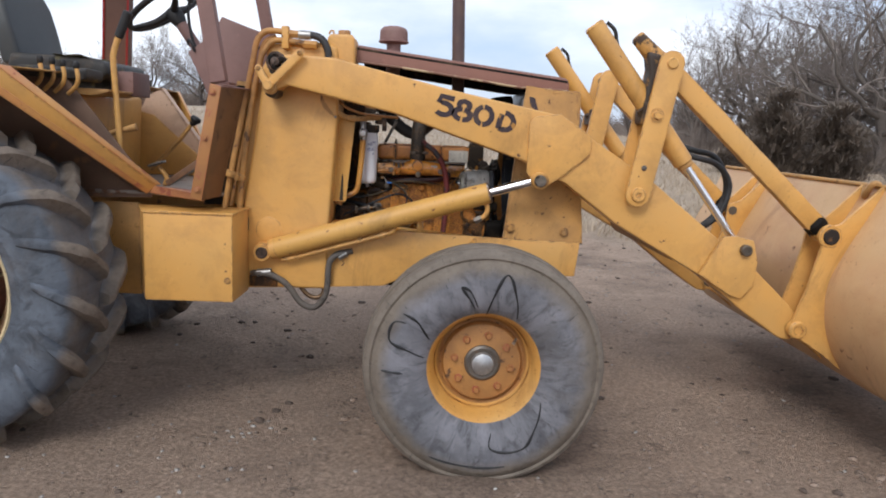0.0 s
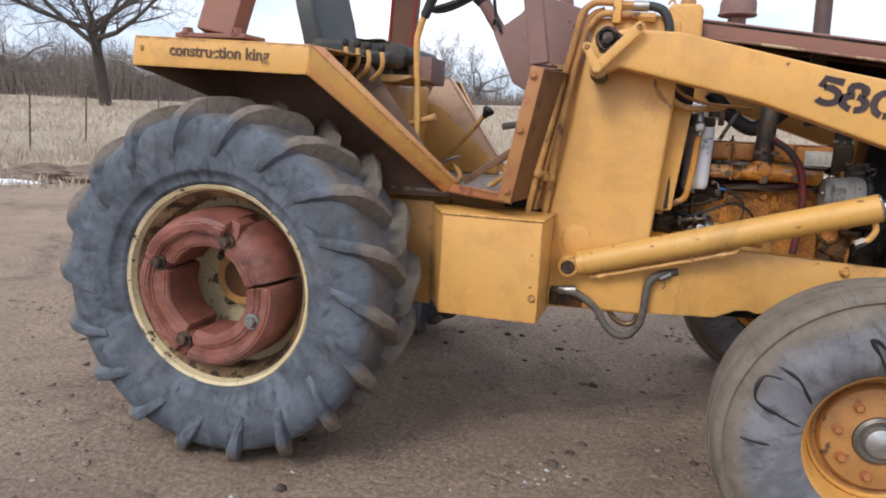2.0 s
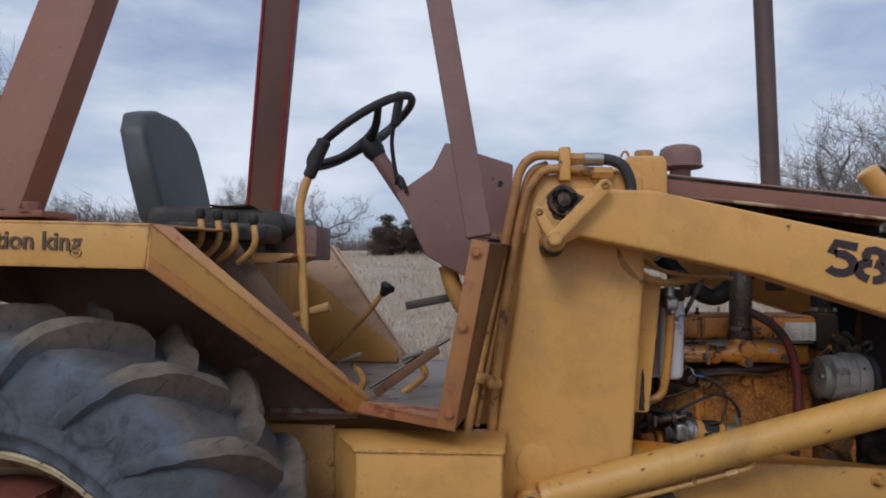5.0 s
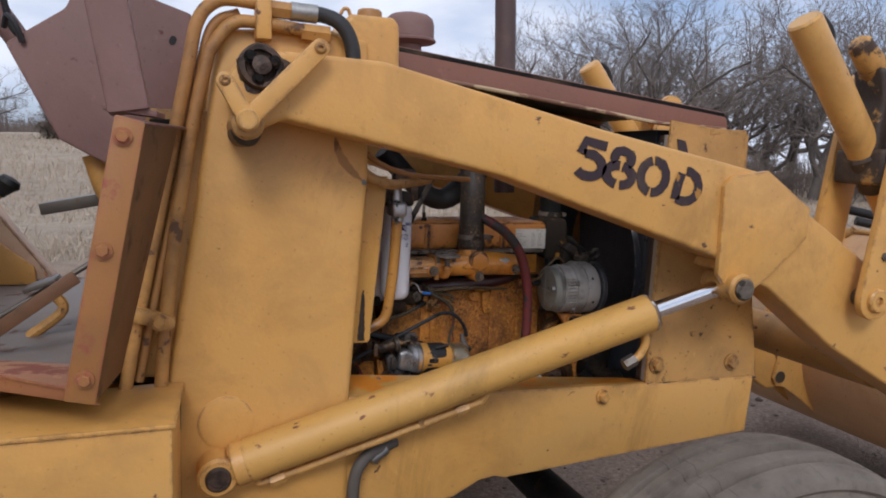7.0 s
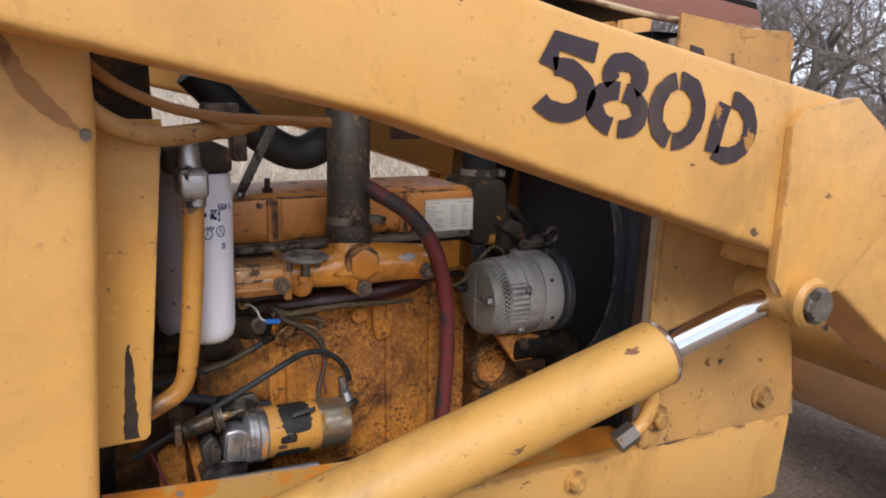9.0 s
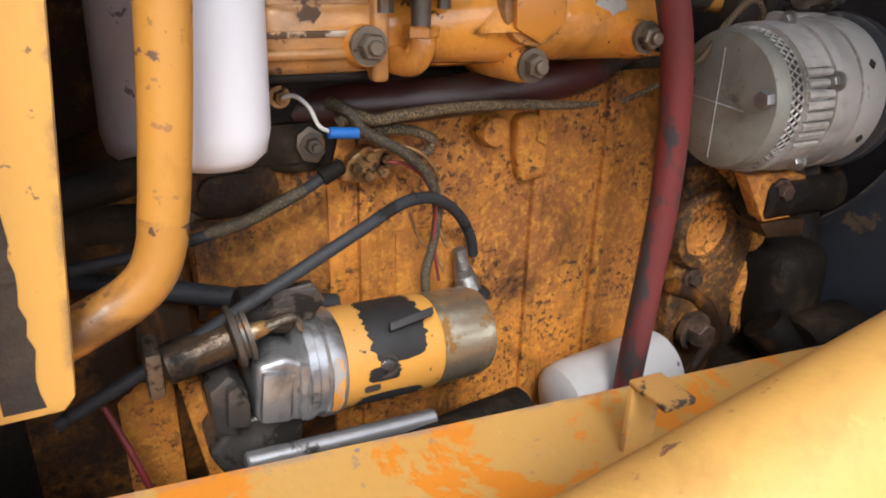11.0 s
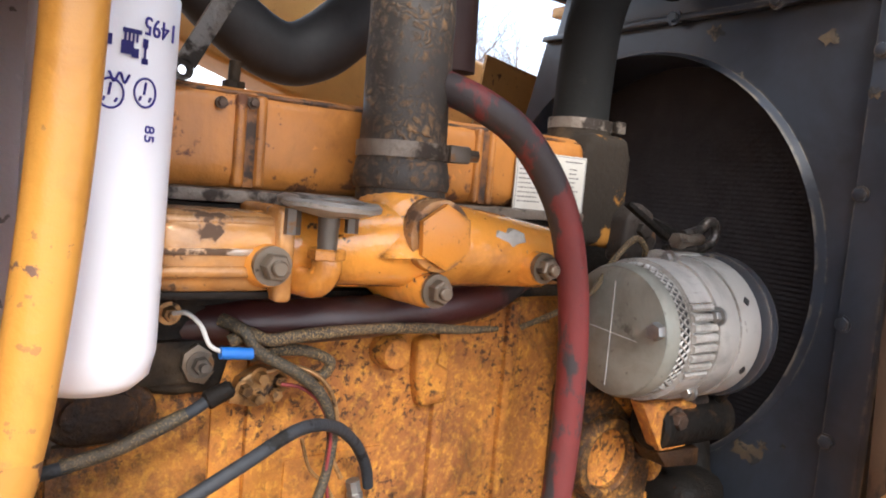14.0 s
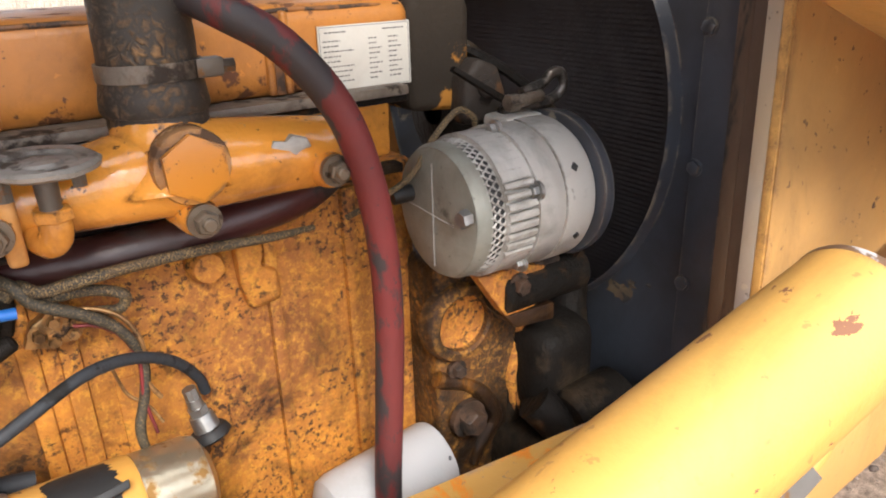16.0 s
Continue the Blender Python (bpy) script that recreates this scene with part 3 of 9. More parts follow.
# ---- mesh helpers ----
def part(name, bm, material, parent=None, label="", smooth=38.0):
    """Link a bmesh as one mesh object under a thing or a part. material: one, or a list by index."""
    me = bpy.data.meshes.new(name)
    bmesh.ops.recalc_face_normals(bm, faces=bm.faces[:])
    bm.to_mesh(me)
    bm.free()
    for m in material if isinstance(material, (list, tuple)) else [material]:
        me.materials.append(m)
    if smooth:
        me.shade_smooth()
        me.set_sharp_from_angle(angle=radians(smooth))
    ob = new(name, me)
    if parent is not None:
        ob.parent = parent
    if label:
        tagged(ob, label)
    return ob


def empty(name, parent=None, at=(0, 0, 0)):
    ob = new(name)
    ob.location = at
    ob.empty_display_size = 0.1
    if parent is not None:
        ob.parent = parent
    return ob


def frame_axes(d):
    """Two unit vectors across the direction d."""
    d = Vector(d).normalized()
    up = Vector((0, 0, 1)) if abs(d.z) < 0.95 else Vector((1, 0, 0))
    u = d.cross(up).normalized()
    return u, d.cross(u).normalized()


def ring_faces(bm, a, b, mat=0):
    k = len(a)
    for i in range(k):
        f = bm.faces.new((a[i], a[(i + 1) % k], b[(i + 1) % k], b[i]))
        f.material_index = mat


def rod(bm, p0, p1, r0, r1=None, seg=20, caps=True, mat=0, chamfer=0.0):
    """A straight round bar, with chamfered ends if asked."""
    r1 = r0 if r1 is None else r1
    p0, p1 = Vector(p0), Vector(p1)
    u, v = frame_axes(p1 - p0)
    d = (p1 - p0).normalized()
    stations = [(p0, r0), (p1, r1)]
    if chamfer:
        stations = [(p0, r0 - chamfer), (p0 + d * chamfer, r0), (p1 - d * chamfer, r1), (p1, r1 - chamfer)]
    rings = []
    for p, r in stations:
        rings.append([bm.verts.new(p + (u * math.cos(a) + v * math.sin(a)) * r) for a in (2 * math.pi * i / seg for i in range(seg))])
    for a, b in zip(rings, rings[1:]):
        ring_faces(bm, a, b, mat)
    if caps:
        for rg in (rings[0], rings[-1]):
            bm.faces.new(rg).material_index = mat
    return bm


def spline(points, step=6):
    """Catmull-Rom through the points."""
    pts = [Vector(p) for p in points]
    if len(pts) < 3:
        return pts
    ext = [pts[0] * 2 - pts[1], *pts, pts[-1] * 2 - pts[-2]]
    out = []
    for i in range(1, len(ext) - 2):
        a, b, c, d = ext[i - 1:i + 3]
        for s in range(step):
            t = s / step
            out.append(0.5 * ((2 * b) + (c - a) * t + (2 * a - 5 * b + 4 * c - d) * t * t + (3 * b - a - 3 * c + d) * t ** 3))
    out.append(pts[-1])
    return out


def tube(bm, points, r, seg=12, step=6, mat=0, smooth_path=True, taper=None):
    """A round tube along a smooth path; r may be a list of radii at the given points."""
    path = spline(points, step) if smooth_path else [Vector(p) for p in points]
    rings, u = [], None
    for i, p in enumerate(path):
        d = (path[min(i + 1, len(path) - 1)] - path[max(i - 1, 0)]).normalized()
        if u is None:
            u = frame_axes(d)[0]
        u = (u - d * u.dot(d)).normalized()
        v = d.cross(u)
        f = i / max(1, len(path) - 1)
        rr = np.interp(f * (len(r) - 1), range(len(r)), r) if isinstance(r, (list, tuple)) else r
        rings.append([bm.verts.new(p + (u * math.cos(a) + v * math.sin(a)) * rr) for a in (2 * math.pi * k / seg for k in range(seg))])
    for a, b in zip(rings, rings[1:]):
        ring_faces(bm, a, b, mat)
    bm.faces.new(rings[0]).material_index = mat
    bm.faces.new(rings[-1]).material_index = mat
    return bm


def lathe(bm, profile, centre, axis=(0, 1, 0), seg=48, mat=0, closed=False, start=0.0, sweep=360.0):
    """Revolve (radius, offset along the axis) about an axis through centre."""
    c, d = Vector(centre), Vector(axis).normalized()
    u, v = frame_axes(d)
    full = sweep >= 360
    k = seg if full else seg + 1
    rings = []
    for r, o in profile:
        rings.append([bm.verts.new(c + d * o + (u * math.cos(a) + v * math.sin(a)) * r) for a in (radians(start + sweep * i / seg) for i in range(k))])
    pairs = list(zip(rings, rings[1:])) + ([(rings[-1], rings[0])] if closed else [])
    for a, b in pairs:
        for i in range(seg if full else seg):
            j = (i + 1) % k
            try:
                bm.faces.new((a[i], a[j], b[j], b[i])).material_index = mat
            except ValueError:
                pass
    if not full and closed:
        bm.faces.new([rg[0] for rg in rings]).material_index = mat
        bm.faces.new([rg[-1] for rg in rings]).material_index = mat
    return bm


def bevel_all(bm, geom_edges, width, segs=2):
    if width > 0:
        bmesh.ops.bevel(bm, geom=geom_edges, offset=width, segments=segs, profile=0.6, affect="EDGES", clamp_overlap=True)


def prism(poly, a, b, axis="y", bevel=0.004, segs=2, mat=0):
    """Extrude a polygon (x,z for axis y; y,z for x; x,y for z) from a to b, with rounded edges."""
    bm = bmesh.new()

    def put(p, w):
        return {"y": (p[0], w, p[1]), "x": (w, p[0], p[1]), "z": (p[0], p[1], w)}[axis]

    lo = [bm.verts.new(put(p, a)) for p in poly]
    hi = [bm.verts.new(put(p, b)) for p in poly]
    ring_faces(bm, lo, hi)
    bm.faces.new(lo)
    bm.faces.new(hi)
    bmesh.ops.recalc_face_normals(bm, faces=bm.faces[:])
    bevel_all(bm, bm.edges[:], bevel, segs)
    for f in bm.faces:
        f.material_index = mat
    return bm


def box(x0, x1, y0, y1, z0, z1, bevel=0.005, segs=2):
    return prism([(x0, z0), (x1, z0), (x1, z1), (x0, z1)], y0, y1, "y", bevel, segs)


def merge(bm, other, mat=None):
    """Move other's geometry into bm."""
    me = bpy.data.meshes.new("tmp")
    if mat is not None:
        for f in other.faces:
            f.material_index = mat
    other.to_mesh(me)
    other.free()
    bm.from_mesh(me)
    bpy.data.meshes.remove(me)
    return bm


def capsule_poly(p, q, r, n=8):
    """Outline of a bar with round ends, in a plane."""
    p, q = Vector((p[0], p[1])), Vector((q[0], q[1]))
    a = math.atan2(q.y - p.y, q.x - p.x)
    out = []
    for i in range(n + 1):
        t = a - math.pi / 2 + math.pi * i / n
        out.append((q.x + r * math.cos(t), q.y + r * math.sin(t)))
    for i in range(n + 1):
        t = a + math.pi / 2 + math.pi * i / n
        out.append((p.x + r * math.cos(t), p.y + r * math.sin(t)))
    return out


def hexbolt(p, d, r=0.012, h=0.010, washer=1.45):
    """Washer and hexagon head on a surface at p, facing d."""
    bm = bmesh.new()
    p, d = Vector(p), Vector(d).normalized()
    if washer:
        rod(bm, p - d * 0.002, p + d * h * 0.3, r * washer, seg=18)
    u, v = frame_axes(d)
    tilt = (p.x * 37 + p.z * 53) % 1.0
    rings = []
    for o, rr in ((0.0, r), (h * 0.85, r), (h, r * 0.86)):
        rings.append([bm.verts.new(p + d * (o + h * 0.25) + (u * math.cos(a) + v * math.sin(a)) * rr) for a in (math.pi / 3 * i + tilt for i in range(6))])
    ring_faces(bm, rings[0], rings[1])
    ring_faces(bm, rings[1], rings[2])
    bm.faces.new(rings[2])
    return bm


def pin(p, d, r=0.03, h=0.02, hole=0.0):
    """A round pin end with a chamfer, facing d."""
    bm = bmesh.new()
    p, d = Vector(p), Vector(d).normalized()
    prof = [(r, -0.01), (r, h - 0.004), (r - 0.004, h)]
    if hole:
        prof += [(hole, h), (hole, h - 0.006), (0.0005, h - 0.006)]
    else:
        prof += [(0.0005, h)]
    return lathe(bm, prof, p, d, 24)


def lettering(body, size, m, material, parent, name="lettering", depth=0.0015, shear=0.0, space=1.0, label="", bold=0.0):
    """Built-in font, turned into a mesh at the pose m (x right, y up, z out)."""
    cu = bpy.data.curves.new(name, "FONT")
    cu.body, cu.size, cu.extrude, cu.shear, cu.space_character, cu.offset = body, size, depth, shear, space, bold
    cu.align_x, cu.align_y = "CENTER", "CENTER"
    tmp = bpy.data.objects.new("tmp_text", cu)
    scene.collection.objects.link(tmp)
    deps = bpy.context.evaluated_depsgraph_get()
    me = bpy.data.meshes.new_from_object(tmp.evaluated_get(deps))
    bpy.data.objects.remove(tmp)
    bpy.data.curves.remove(cu)
    me.transform(m)
    me.materials.clear()
    me.materials.append(material)
    ob = new(name, me)
    ob.parent = parent
    if label:
        tagged(ob, label)
    return ob


def slab(quad, thick, bevel=0.003):
    """A flat plate through corner points, with thickness along its normal."""
    q = [Vector(p) for p in quad]
    nrm = (q[1] - q[0]).cross(q[2] - q[0]).normalized() * thick
    bm = bmesh.new()
    a = [bm.verts.new(p) for p in q]
    b = [bm.verts.new(p + nrm) for p in q]
    ring_faces(bm, a, b)
    bm.faces.new(a)
    bm.faces.new(b)
    bmesh.ops.recalc_face_normals(bm, faces=bm.faces[:])
    bevel_all(bm, bm.edges[:], bevel)
    return bm


def bumpy(bm, amount, scale, seed=0.0):
    for vtx in bm.verts:
        n = noise.noise_vector((vtx.co.x * scale + seed, vtx.co.y * scale, vtx.co.z * scale))
        vtx.co += n * amount
    return bm


def patch_on_rod(c, ax, r, a0, a1, x0, x1, seed, n=26):
    """A thin ragged scrap of coating on a round body, from angle a0 to a1 (degrees) and x0 to x1 along its axis."""
    rng = random.Random(seed)
    ax = Vector(ax).normalized()
    u, v = frame_axes(ax)
    bm = bmesh.new()
    rows = []
    for k in range(n + 1):
        t = radians(a0 + (a1 - a0) * k / n)
        e = abs(math.sin(math.pi * k / n)) ** 0.14
        lo = x0 + (1 - e) * (x1 - x0) * 0.35 + rng.uniform(0, 0.09) * (x1 - x0)
        hi = x1 - (1 - e) * (x1 - x0) * 0.35 - rng.uniform(0, 0.10) * (x1 - x0)
        d = Vector((0, math.cos(t), math.sin(t)))
        d = (d - ax * d.dot(ax)).normalized()
        rows.append([bm.verts.new(c + ax * (lo + (hi - lo) * f) + d * r) for f in (0, 0.25, 0.5, 0.75, 1)])
    for p, q in zip(rows, rows[1:]):
        for i in range(4):
            bm.faces.new((p[i], p[i + 1], q[i + 1], q[i]))
    return bm


# ---- ground ----
def terrain(x, y):
    """Height of the land: a flat yard, then a gentle rise to the field."""
    r = math.hypot(x, y)
    a = math.degrees(math.atan2(x, y + 3.0))
    h = 0.0
    if r > 9:
        slope = float(np.interp(a, (-180, -110, -62, -41, -25, -7, 4, 18, 30, 70, 110, 180), (0.010, 0.016, 0.030, 0.034, 0.050, 0.062, 0.052, 0.028, 0.015, 0.010, 0.010, 0.010)))
        h += (min(r, 46.0) - 9) * slope * min(1.0, (r - 9) / 10.0)
        h += 0.22 * noise.noise((x * 0.06, y * 0.06, 3.0)) * min(1.0, (r - 9) / 15.0)
        h += 0.05 * noise.noise((x * 0.4, y * 0.4, 6.0)) * min(1.0, (r - 9) / 6.0)
    if r > 60:
        h -= (r - 60) * 0.004
    h += 0.010 * noise.noise((x * 2.2, y * 2.2, 0.0)) + 0.006 * noise.noise((x * 7.0, y * 7.0, 5.0))
    return h


def dirt_edge(x, y):
    """Over 0 on the bare yard, under 0 in the grass."""
    a = math.degrees(math.atan2(x, y + 3.0))
    edge = 8.2 + 2.2 * noise.noise((x * 0.25, y * 0.25, 9.0)) + (1.8 if a < -25 else 0.0) - (1.5 if 5 < a < 40 else 0.0)
    if y < -2:
        edge += 14
    return edge - math.hypot(x, y)


def ground_material():
    m, n, l, bsdf = nodes_of("yard_dirt_and_dry_grass")
    at = n.new("ShaderNodeAttribute")
    at.attribute_name = "yard"
    patch = noise_mask(n, l, 1.3, 0.35, 0.68, 8, 0.6)
    fine = noise_mask(n, l, 26.0, 0.3, 0.72, 8, 0.7)
    pebble = noise_mask(n, l, 75.0, 0.68, 0.72, 3, 0.5)
    damp = noise_mask(n, l, 0.9, 0.50, 0.70, 12, 0.74, (1, 1, 1), 0.8)
    clod = noise_mask(n, l, 5.0, 0.57, 0.64, 12, 0.8)
    grit = noise_mask(n, l, 48.0, 0.40, 0.62, 10, 0.78)
    dirt = mixed(n, l, patch, (0.44, 0.305, 0.218), (0.66, 0.475, 0.345))
    dirt = mixed(n, l, lerp(n, l, fine, 0.0, 0.55), dirt, (0.58, 0.425, 0.31))
    dirt = mixed(n, l, lerp(n, l, clod, 0.0, 0.7), dirt, (0.10, 0.070, 0.050))
    dirt = mixed(n, l, lerp(n, l, grit, 0.62, 0.0), dirt, (0.10, 0.072, 0.054))
    dirt = mixed(n, l, lerp(n, l, damp, 0.0, 0.75), dirt, (0.085, 0.060, 0.046))
    dirt = mixed(n, l, lerp(n, l, pebble, 0.0, 0.55), dirt, (0.40, 0.36, 0.31))
    straw = mixed(n, l, noise_mask(n, l, 0.35, 0.35, 0.65, 8), (0.47, 0.38, 0.285), (0.37, 0.295, 0.22))
    straw = mixed(n, l, lerp(n, l, noise_mask(n, l, 3.0, 0.5, 0.7, 8, 0.7), 0.0, 0.6), straw, (0.16, 0.12, 0.08))
    l.new(mixed(n, l, at.outputs["Fac"], straw, dirt), bsdf.inputs["Base Color"])
    bsdf.inputs["Roughness"].default_value = 0.95
    bump(n, l, bsdf, noise_mask(n, l, 18.0, 0.2, 0.8, 12, 0.75), 1.0, 0.035)
    return m


def build_ground():
    radii = [0.0]
    step = 0.09
    while radii[-1] < 1500:
        radii.append(radii[-1] + step)
        if radii[-1] > 5:
            step *= 1.06
    seg = 240
    verts, yard = [], []
    for r in radii[1:]:
        for k in range(seg):
            a = 2 * math.pi * k / seg
            x, y = r * math.sin(a) - 0.6, r * math.cos(a) - 0.6
            verts.append((x, y, terrain(x, y)))
            yard.append(min(1.0, max(0.0, dirt_edge(x, y) * 0.7 + 0.5)))
    faces = []
    for i in range(len(radii) - 2):
        for k in range(seg):
            j = (k + 1) % seg
            faces.append((i * seg + k, i * seg + j, (i + 1) * seg + j, (i + 1) * seg + k))
    verts.append((-0.6, -0.6, terrain(-0.6, -0.6)))
    yard.append(1.0)
    c = len(verts) - 1
    faces += [(c, (k + 1) % seg, k) for k in range(seg)]
    me = bpy.data.meshes.new("ground")
    me.from_pydata(verts, [], faces)
    me.attributes.new("yard", "FLOAT", "POINT").data.foreach_set("value", yard)
    me.materials.append(ground_material())
    me.shade_smooth()
    bm = bmesh.new()
    bm.from_mesh(me)
    bmesh.ops.recalc_face_normals(bm, faces=bm.faces[:])
    bm.to_mesh(me)
    bm.free()
    return tagged(new("ground", me), "bare brown dirt yard running out into dry winter grass", "ground", kind="structure")


build_ground()

# ---- the tractor ----
tractor = tagged(empty("loader_tractor"), "old yellow loader tractor with brown hood, parked on the dirt yard", "tractor")


# wheels
def tyre_profile(kind):
    """(radius, offset) from bead to bead; offset is minus on the outer side."""
    if kind == "rear":
        half = [(0.338, 0.165), (0.352, 0.181), (0.358, 0.190), (0.364, 0.190), (0.369, 0.189), (0.392, 0.203), (0.398, 0.210), (0.404, 0.210), (0.455, 0.224), (0.50, 0.224), (0.546, 0.213), (0.571, 0.192), (0.579, 0.15), (0.578, 0.08)]
    else:
        half = [(0.208, 0.078), (0.222, 0.095), (0.25, 0.112), (0.29, 0.124), (0.33, 0.128), (0.362, 0.1225), (0.380, 0.117), (0.384, 0.110), (0.392, 0.1065), (0.399, 0.112), (0.412, 0.107), (0.419, 0.095), (0.424, 0.080), (0.425, 0.062), (0.409, 0.056), (0.409, 0.049), (0.428, 0.043), (0.430, 0.018), (0.412, 0.014)]
    if kind == "front":
        half = [(r if r < 0.3 else r + 0.015 * min(1.0, (r - 0.3) / 0.08), o) for r, o in half]
    return [(r, -o) for r, o in half] + [(r, o) for r, o in half[::-1]]


def lug_mesh(s, seed):
    """One worn bar of the tread, from the middle line down onto the sidewall, about the wheel's centre."""
    rng = random.Random(seed)
    prof = [(0.578, 0.0), (0.578, 0.08), (0.579, 0.15), (0.571, 0.192), (0.548, 0.213), (0.512, 0.224), (0.475, 0.2255), (0.445, 0.222)]
    lens = [0.0]
    for a, b in zip(prof, prof[1:]):
        lens.append(lens[-1] + math.hypot(b[0] - a[0], b[1] - a[1]))
    bm = bmesh.new()
    rows = []
    for i in range(19):
        f = i / 18
        d = 0.004 + f * (lens[-1] - 0.004)
        r = float(np.interp(d, lens, [p[0] for p in prof]))
        o = float(np.interp(d, lens, [p[1] for p in prof]))
        bend = float(np.interp(d, [0.0, 0.13, 0.24, lens[-1]], [0.0, 0.12, 0.8, 1.0]))
        nr, no = math.cos(bend * 1.35), math.sin(bend * 1.35)
        h = 0.056 * float(np.interp(f, [0, 0.05, 0.37, 0.50, 0.60, 0.74, 0.90, 1.0], [0.7, 1.0, 1.0, 0.80, 0.58, 0.38, 0.24, 0.02])) + 0.0022 * rng.uniform(-1, 1)
        top = float(np.interp(f, [0, 0.50, 0.70, 1.0], [0.017, 0.021, 0.018, 0.012])) + 0.0025 * rng.uniform(-1, 1)
        foot = float(np.interp(f, [0, 0.5, 0.7, 1.0], [0.022, 0.026, 0.018, 0.012]))
        th = (f ** 0.85) * 0.365
        row = []
        for da, hh in ((-top - foot, -0.012), (-top - foot * 0.35, h * 0.45), (-top, h * 0.94), (-top * 0.4, h), (top * 0.6, h), (top, h * 0.93), (top + 0.009, h * 0.35), (top + 0.016, -0.012)):
            t = th + da / 0.6
            rr = r + nr * hh
            row.append(bm.verts.new((rr * math.cos(t), s * (o + no * hh), rr * math.sin(t))))
        rows.append(row)
    for a, b in zip(rows, rows[1:]):
        for p in range(7):
            bm.faces.new((a[p], a[p + 1], b[p + 1], b[p]))
    bm.faces.new(rows[0])
    bm.faces.new(rows[-1])
    return bm


def rear_wheel(side):
    """side -1: the near wheel."""
    c = Vector((-2.04, side * 0.775, 0.612))
    w = empty("rear_wheel", tractor)
    bm = bmesh.new()
    lathe(bm, tyre_profile("rear"), (0, 0, 0), (0, 1, 0), 110)
    for v in bm.verts:
        r = math.hypot(v.co.x, v.co.z)
        k = 0.004 * noise.noise(v.co * 9.0) + 0.003 * noise.noise(v.co * 21.0)
        v.co.y += k * 1.5
        v.co.x *= 1 + k * 0.6
        v.co.z *= 1 + k * 0.6
    tyre = part("tyre", bm, TYRE_REAR, w, "worn blue-grey tractor tyre with brown tread", smooth=60)
    tyre.location = c
    for s in (-1, 1):
        shapes = []
        for seed in range(3):
            ob = part("tread_lug", lug_mesh(s, seed + 3), TYRE_REAR, w, smooth=24)
            ob.location = c
            shapes.append(ob)
        for k in range(18):
            ob = shapes[k] if k < 3 else new("tread_lug", shapes[k % 3].data)
            ob.parent = w
            ob.location = c
            ob.rotation_euler = (0, -(2 * math.pi * (k + (0.26 if s < 0 else 0.76)) / 18), 0)
    bm = bmesh.new()
    o = side
    lathe(bm, [(0.330, o * 0.150), (0.348, o * 0.158), (0.352, o * 0.172), (0.345, o * 0.178), (0.334, o * 0.172), (0.326, o * 0.150), (0.300, o * 0.12), (0.296, o * 0.04), (0.28, o * 0.0), (0.29, -o * 0.12), (0.335, -o * 0.16), (0.345, -o * 0.18)], c, (0, 1, 0), 72)
    for f in bm.faces:
        p = f.calc_center_median() - c
        if math.hypot(p.x, p.z) < 0.327 and p.y * o > 0:
            f.material_index = 1
    lathe(bm, [(0.296, o * 0.04), (0.27, o * 0.02), (0.22, -o * 0.02), (0.15, -o * 0.035), (0.085, -o * 0.03)], c, (0, 1, 0), 72)
    part("rim", bm, [CREAM, RUSTY_CREAM], w, "cream painted steel rim with rust chips")
    bm = bmesh.new()
    lathe(bm, [(0.085, -o * 0.045), (0.085, -o * 0.005), (0.07, o * 0.006), (0.0005, o * 0.008)], c, (0, 1, 0), 36)
    part("hub", bm, POST_WEB, w, "grimy brown axle hub")
    for k in range(8):
        a = radians(45 * k + 10)
        part("wheel_nut", hexbolt(c + Vector((0.112 * math.cos(a), -o * 0.025, 0.112 * math.sin(a))), (0, o, 0), 0.015, 0.02), STEEL_DARK, w)
    # cast weights bolted in a ring, each with its own face
    def ring_piece(prof, a0, a1, seg):
        bm = bmesh.new()
        rows = []
        for k in range(seg + 1):
            t = radians(a0 + (a1 - a0) * k / seg)
            row = []
            for r, off in prof:
                p = Vector((r * math.cos(t), o * off, r * math.sin(t)))
                wob = 0.0035 * noise.noise(p * 14.0) + 0.002 * noise.noise(p * 40.0)
                row.append(bm.verts.new(c + p * (1 + wob * 3) + Vector((0, o * wob * 1.6, 0))))
            rows.append(row)
        for ra, rb in zip(rows, rows[1:]):
            ring_faces(bm, ra, rb)
        bm.faces.new(rows[0])
        bm.faces.new(rows[-1])
        bmesh.ops.recalc_face_normals(bm, faces=bm.faces[:])
        bmesh.ops.bevel(bm, geom=[e for e in bm.edges if len(e.link_faces) == 2 and e.calc_face_angle(0) > 0.75], offset=0.005, segments=2, affect="EDGES", clamp_overlap=True)
        return bm

    crest = [(0.146, 0.05), (0.146, 0.212), (0.154, 0.224), (0.196, 0.228), (0.202, 0.252), (0.232, 0.256), (0.246, 0.244), (0.260, 0.205), (0.266, 0.15), (0.266, 0.05)]
    cone = [(0.146, 0.05), (0.146, 0.226), (0.153, 0.236), (0.184, 0.238), (0.190, 0.225), (0.206, 0.222), (0.232, 0.203), (0.254, 0.168), (0.265, 0.12), (0.266, 0.05)]
    groove = [(0.146, 0.05), (0.146, 0.216), (0.154, 0.228), (0.186, 0.232), (0.192, 0.221), (0.210, 0.221), (0.218, 0.240), (0.240, 0.242), (0.258, 0.215), (0.266, 0.05)]
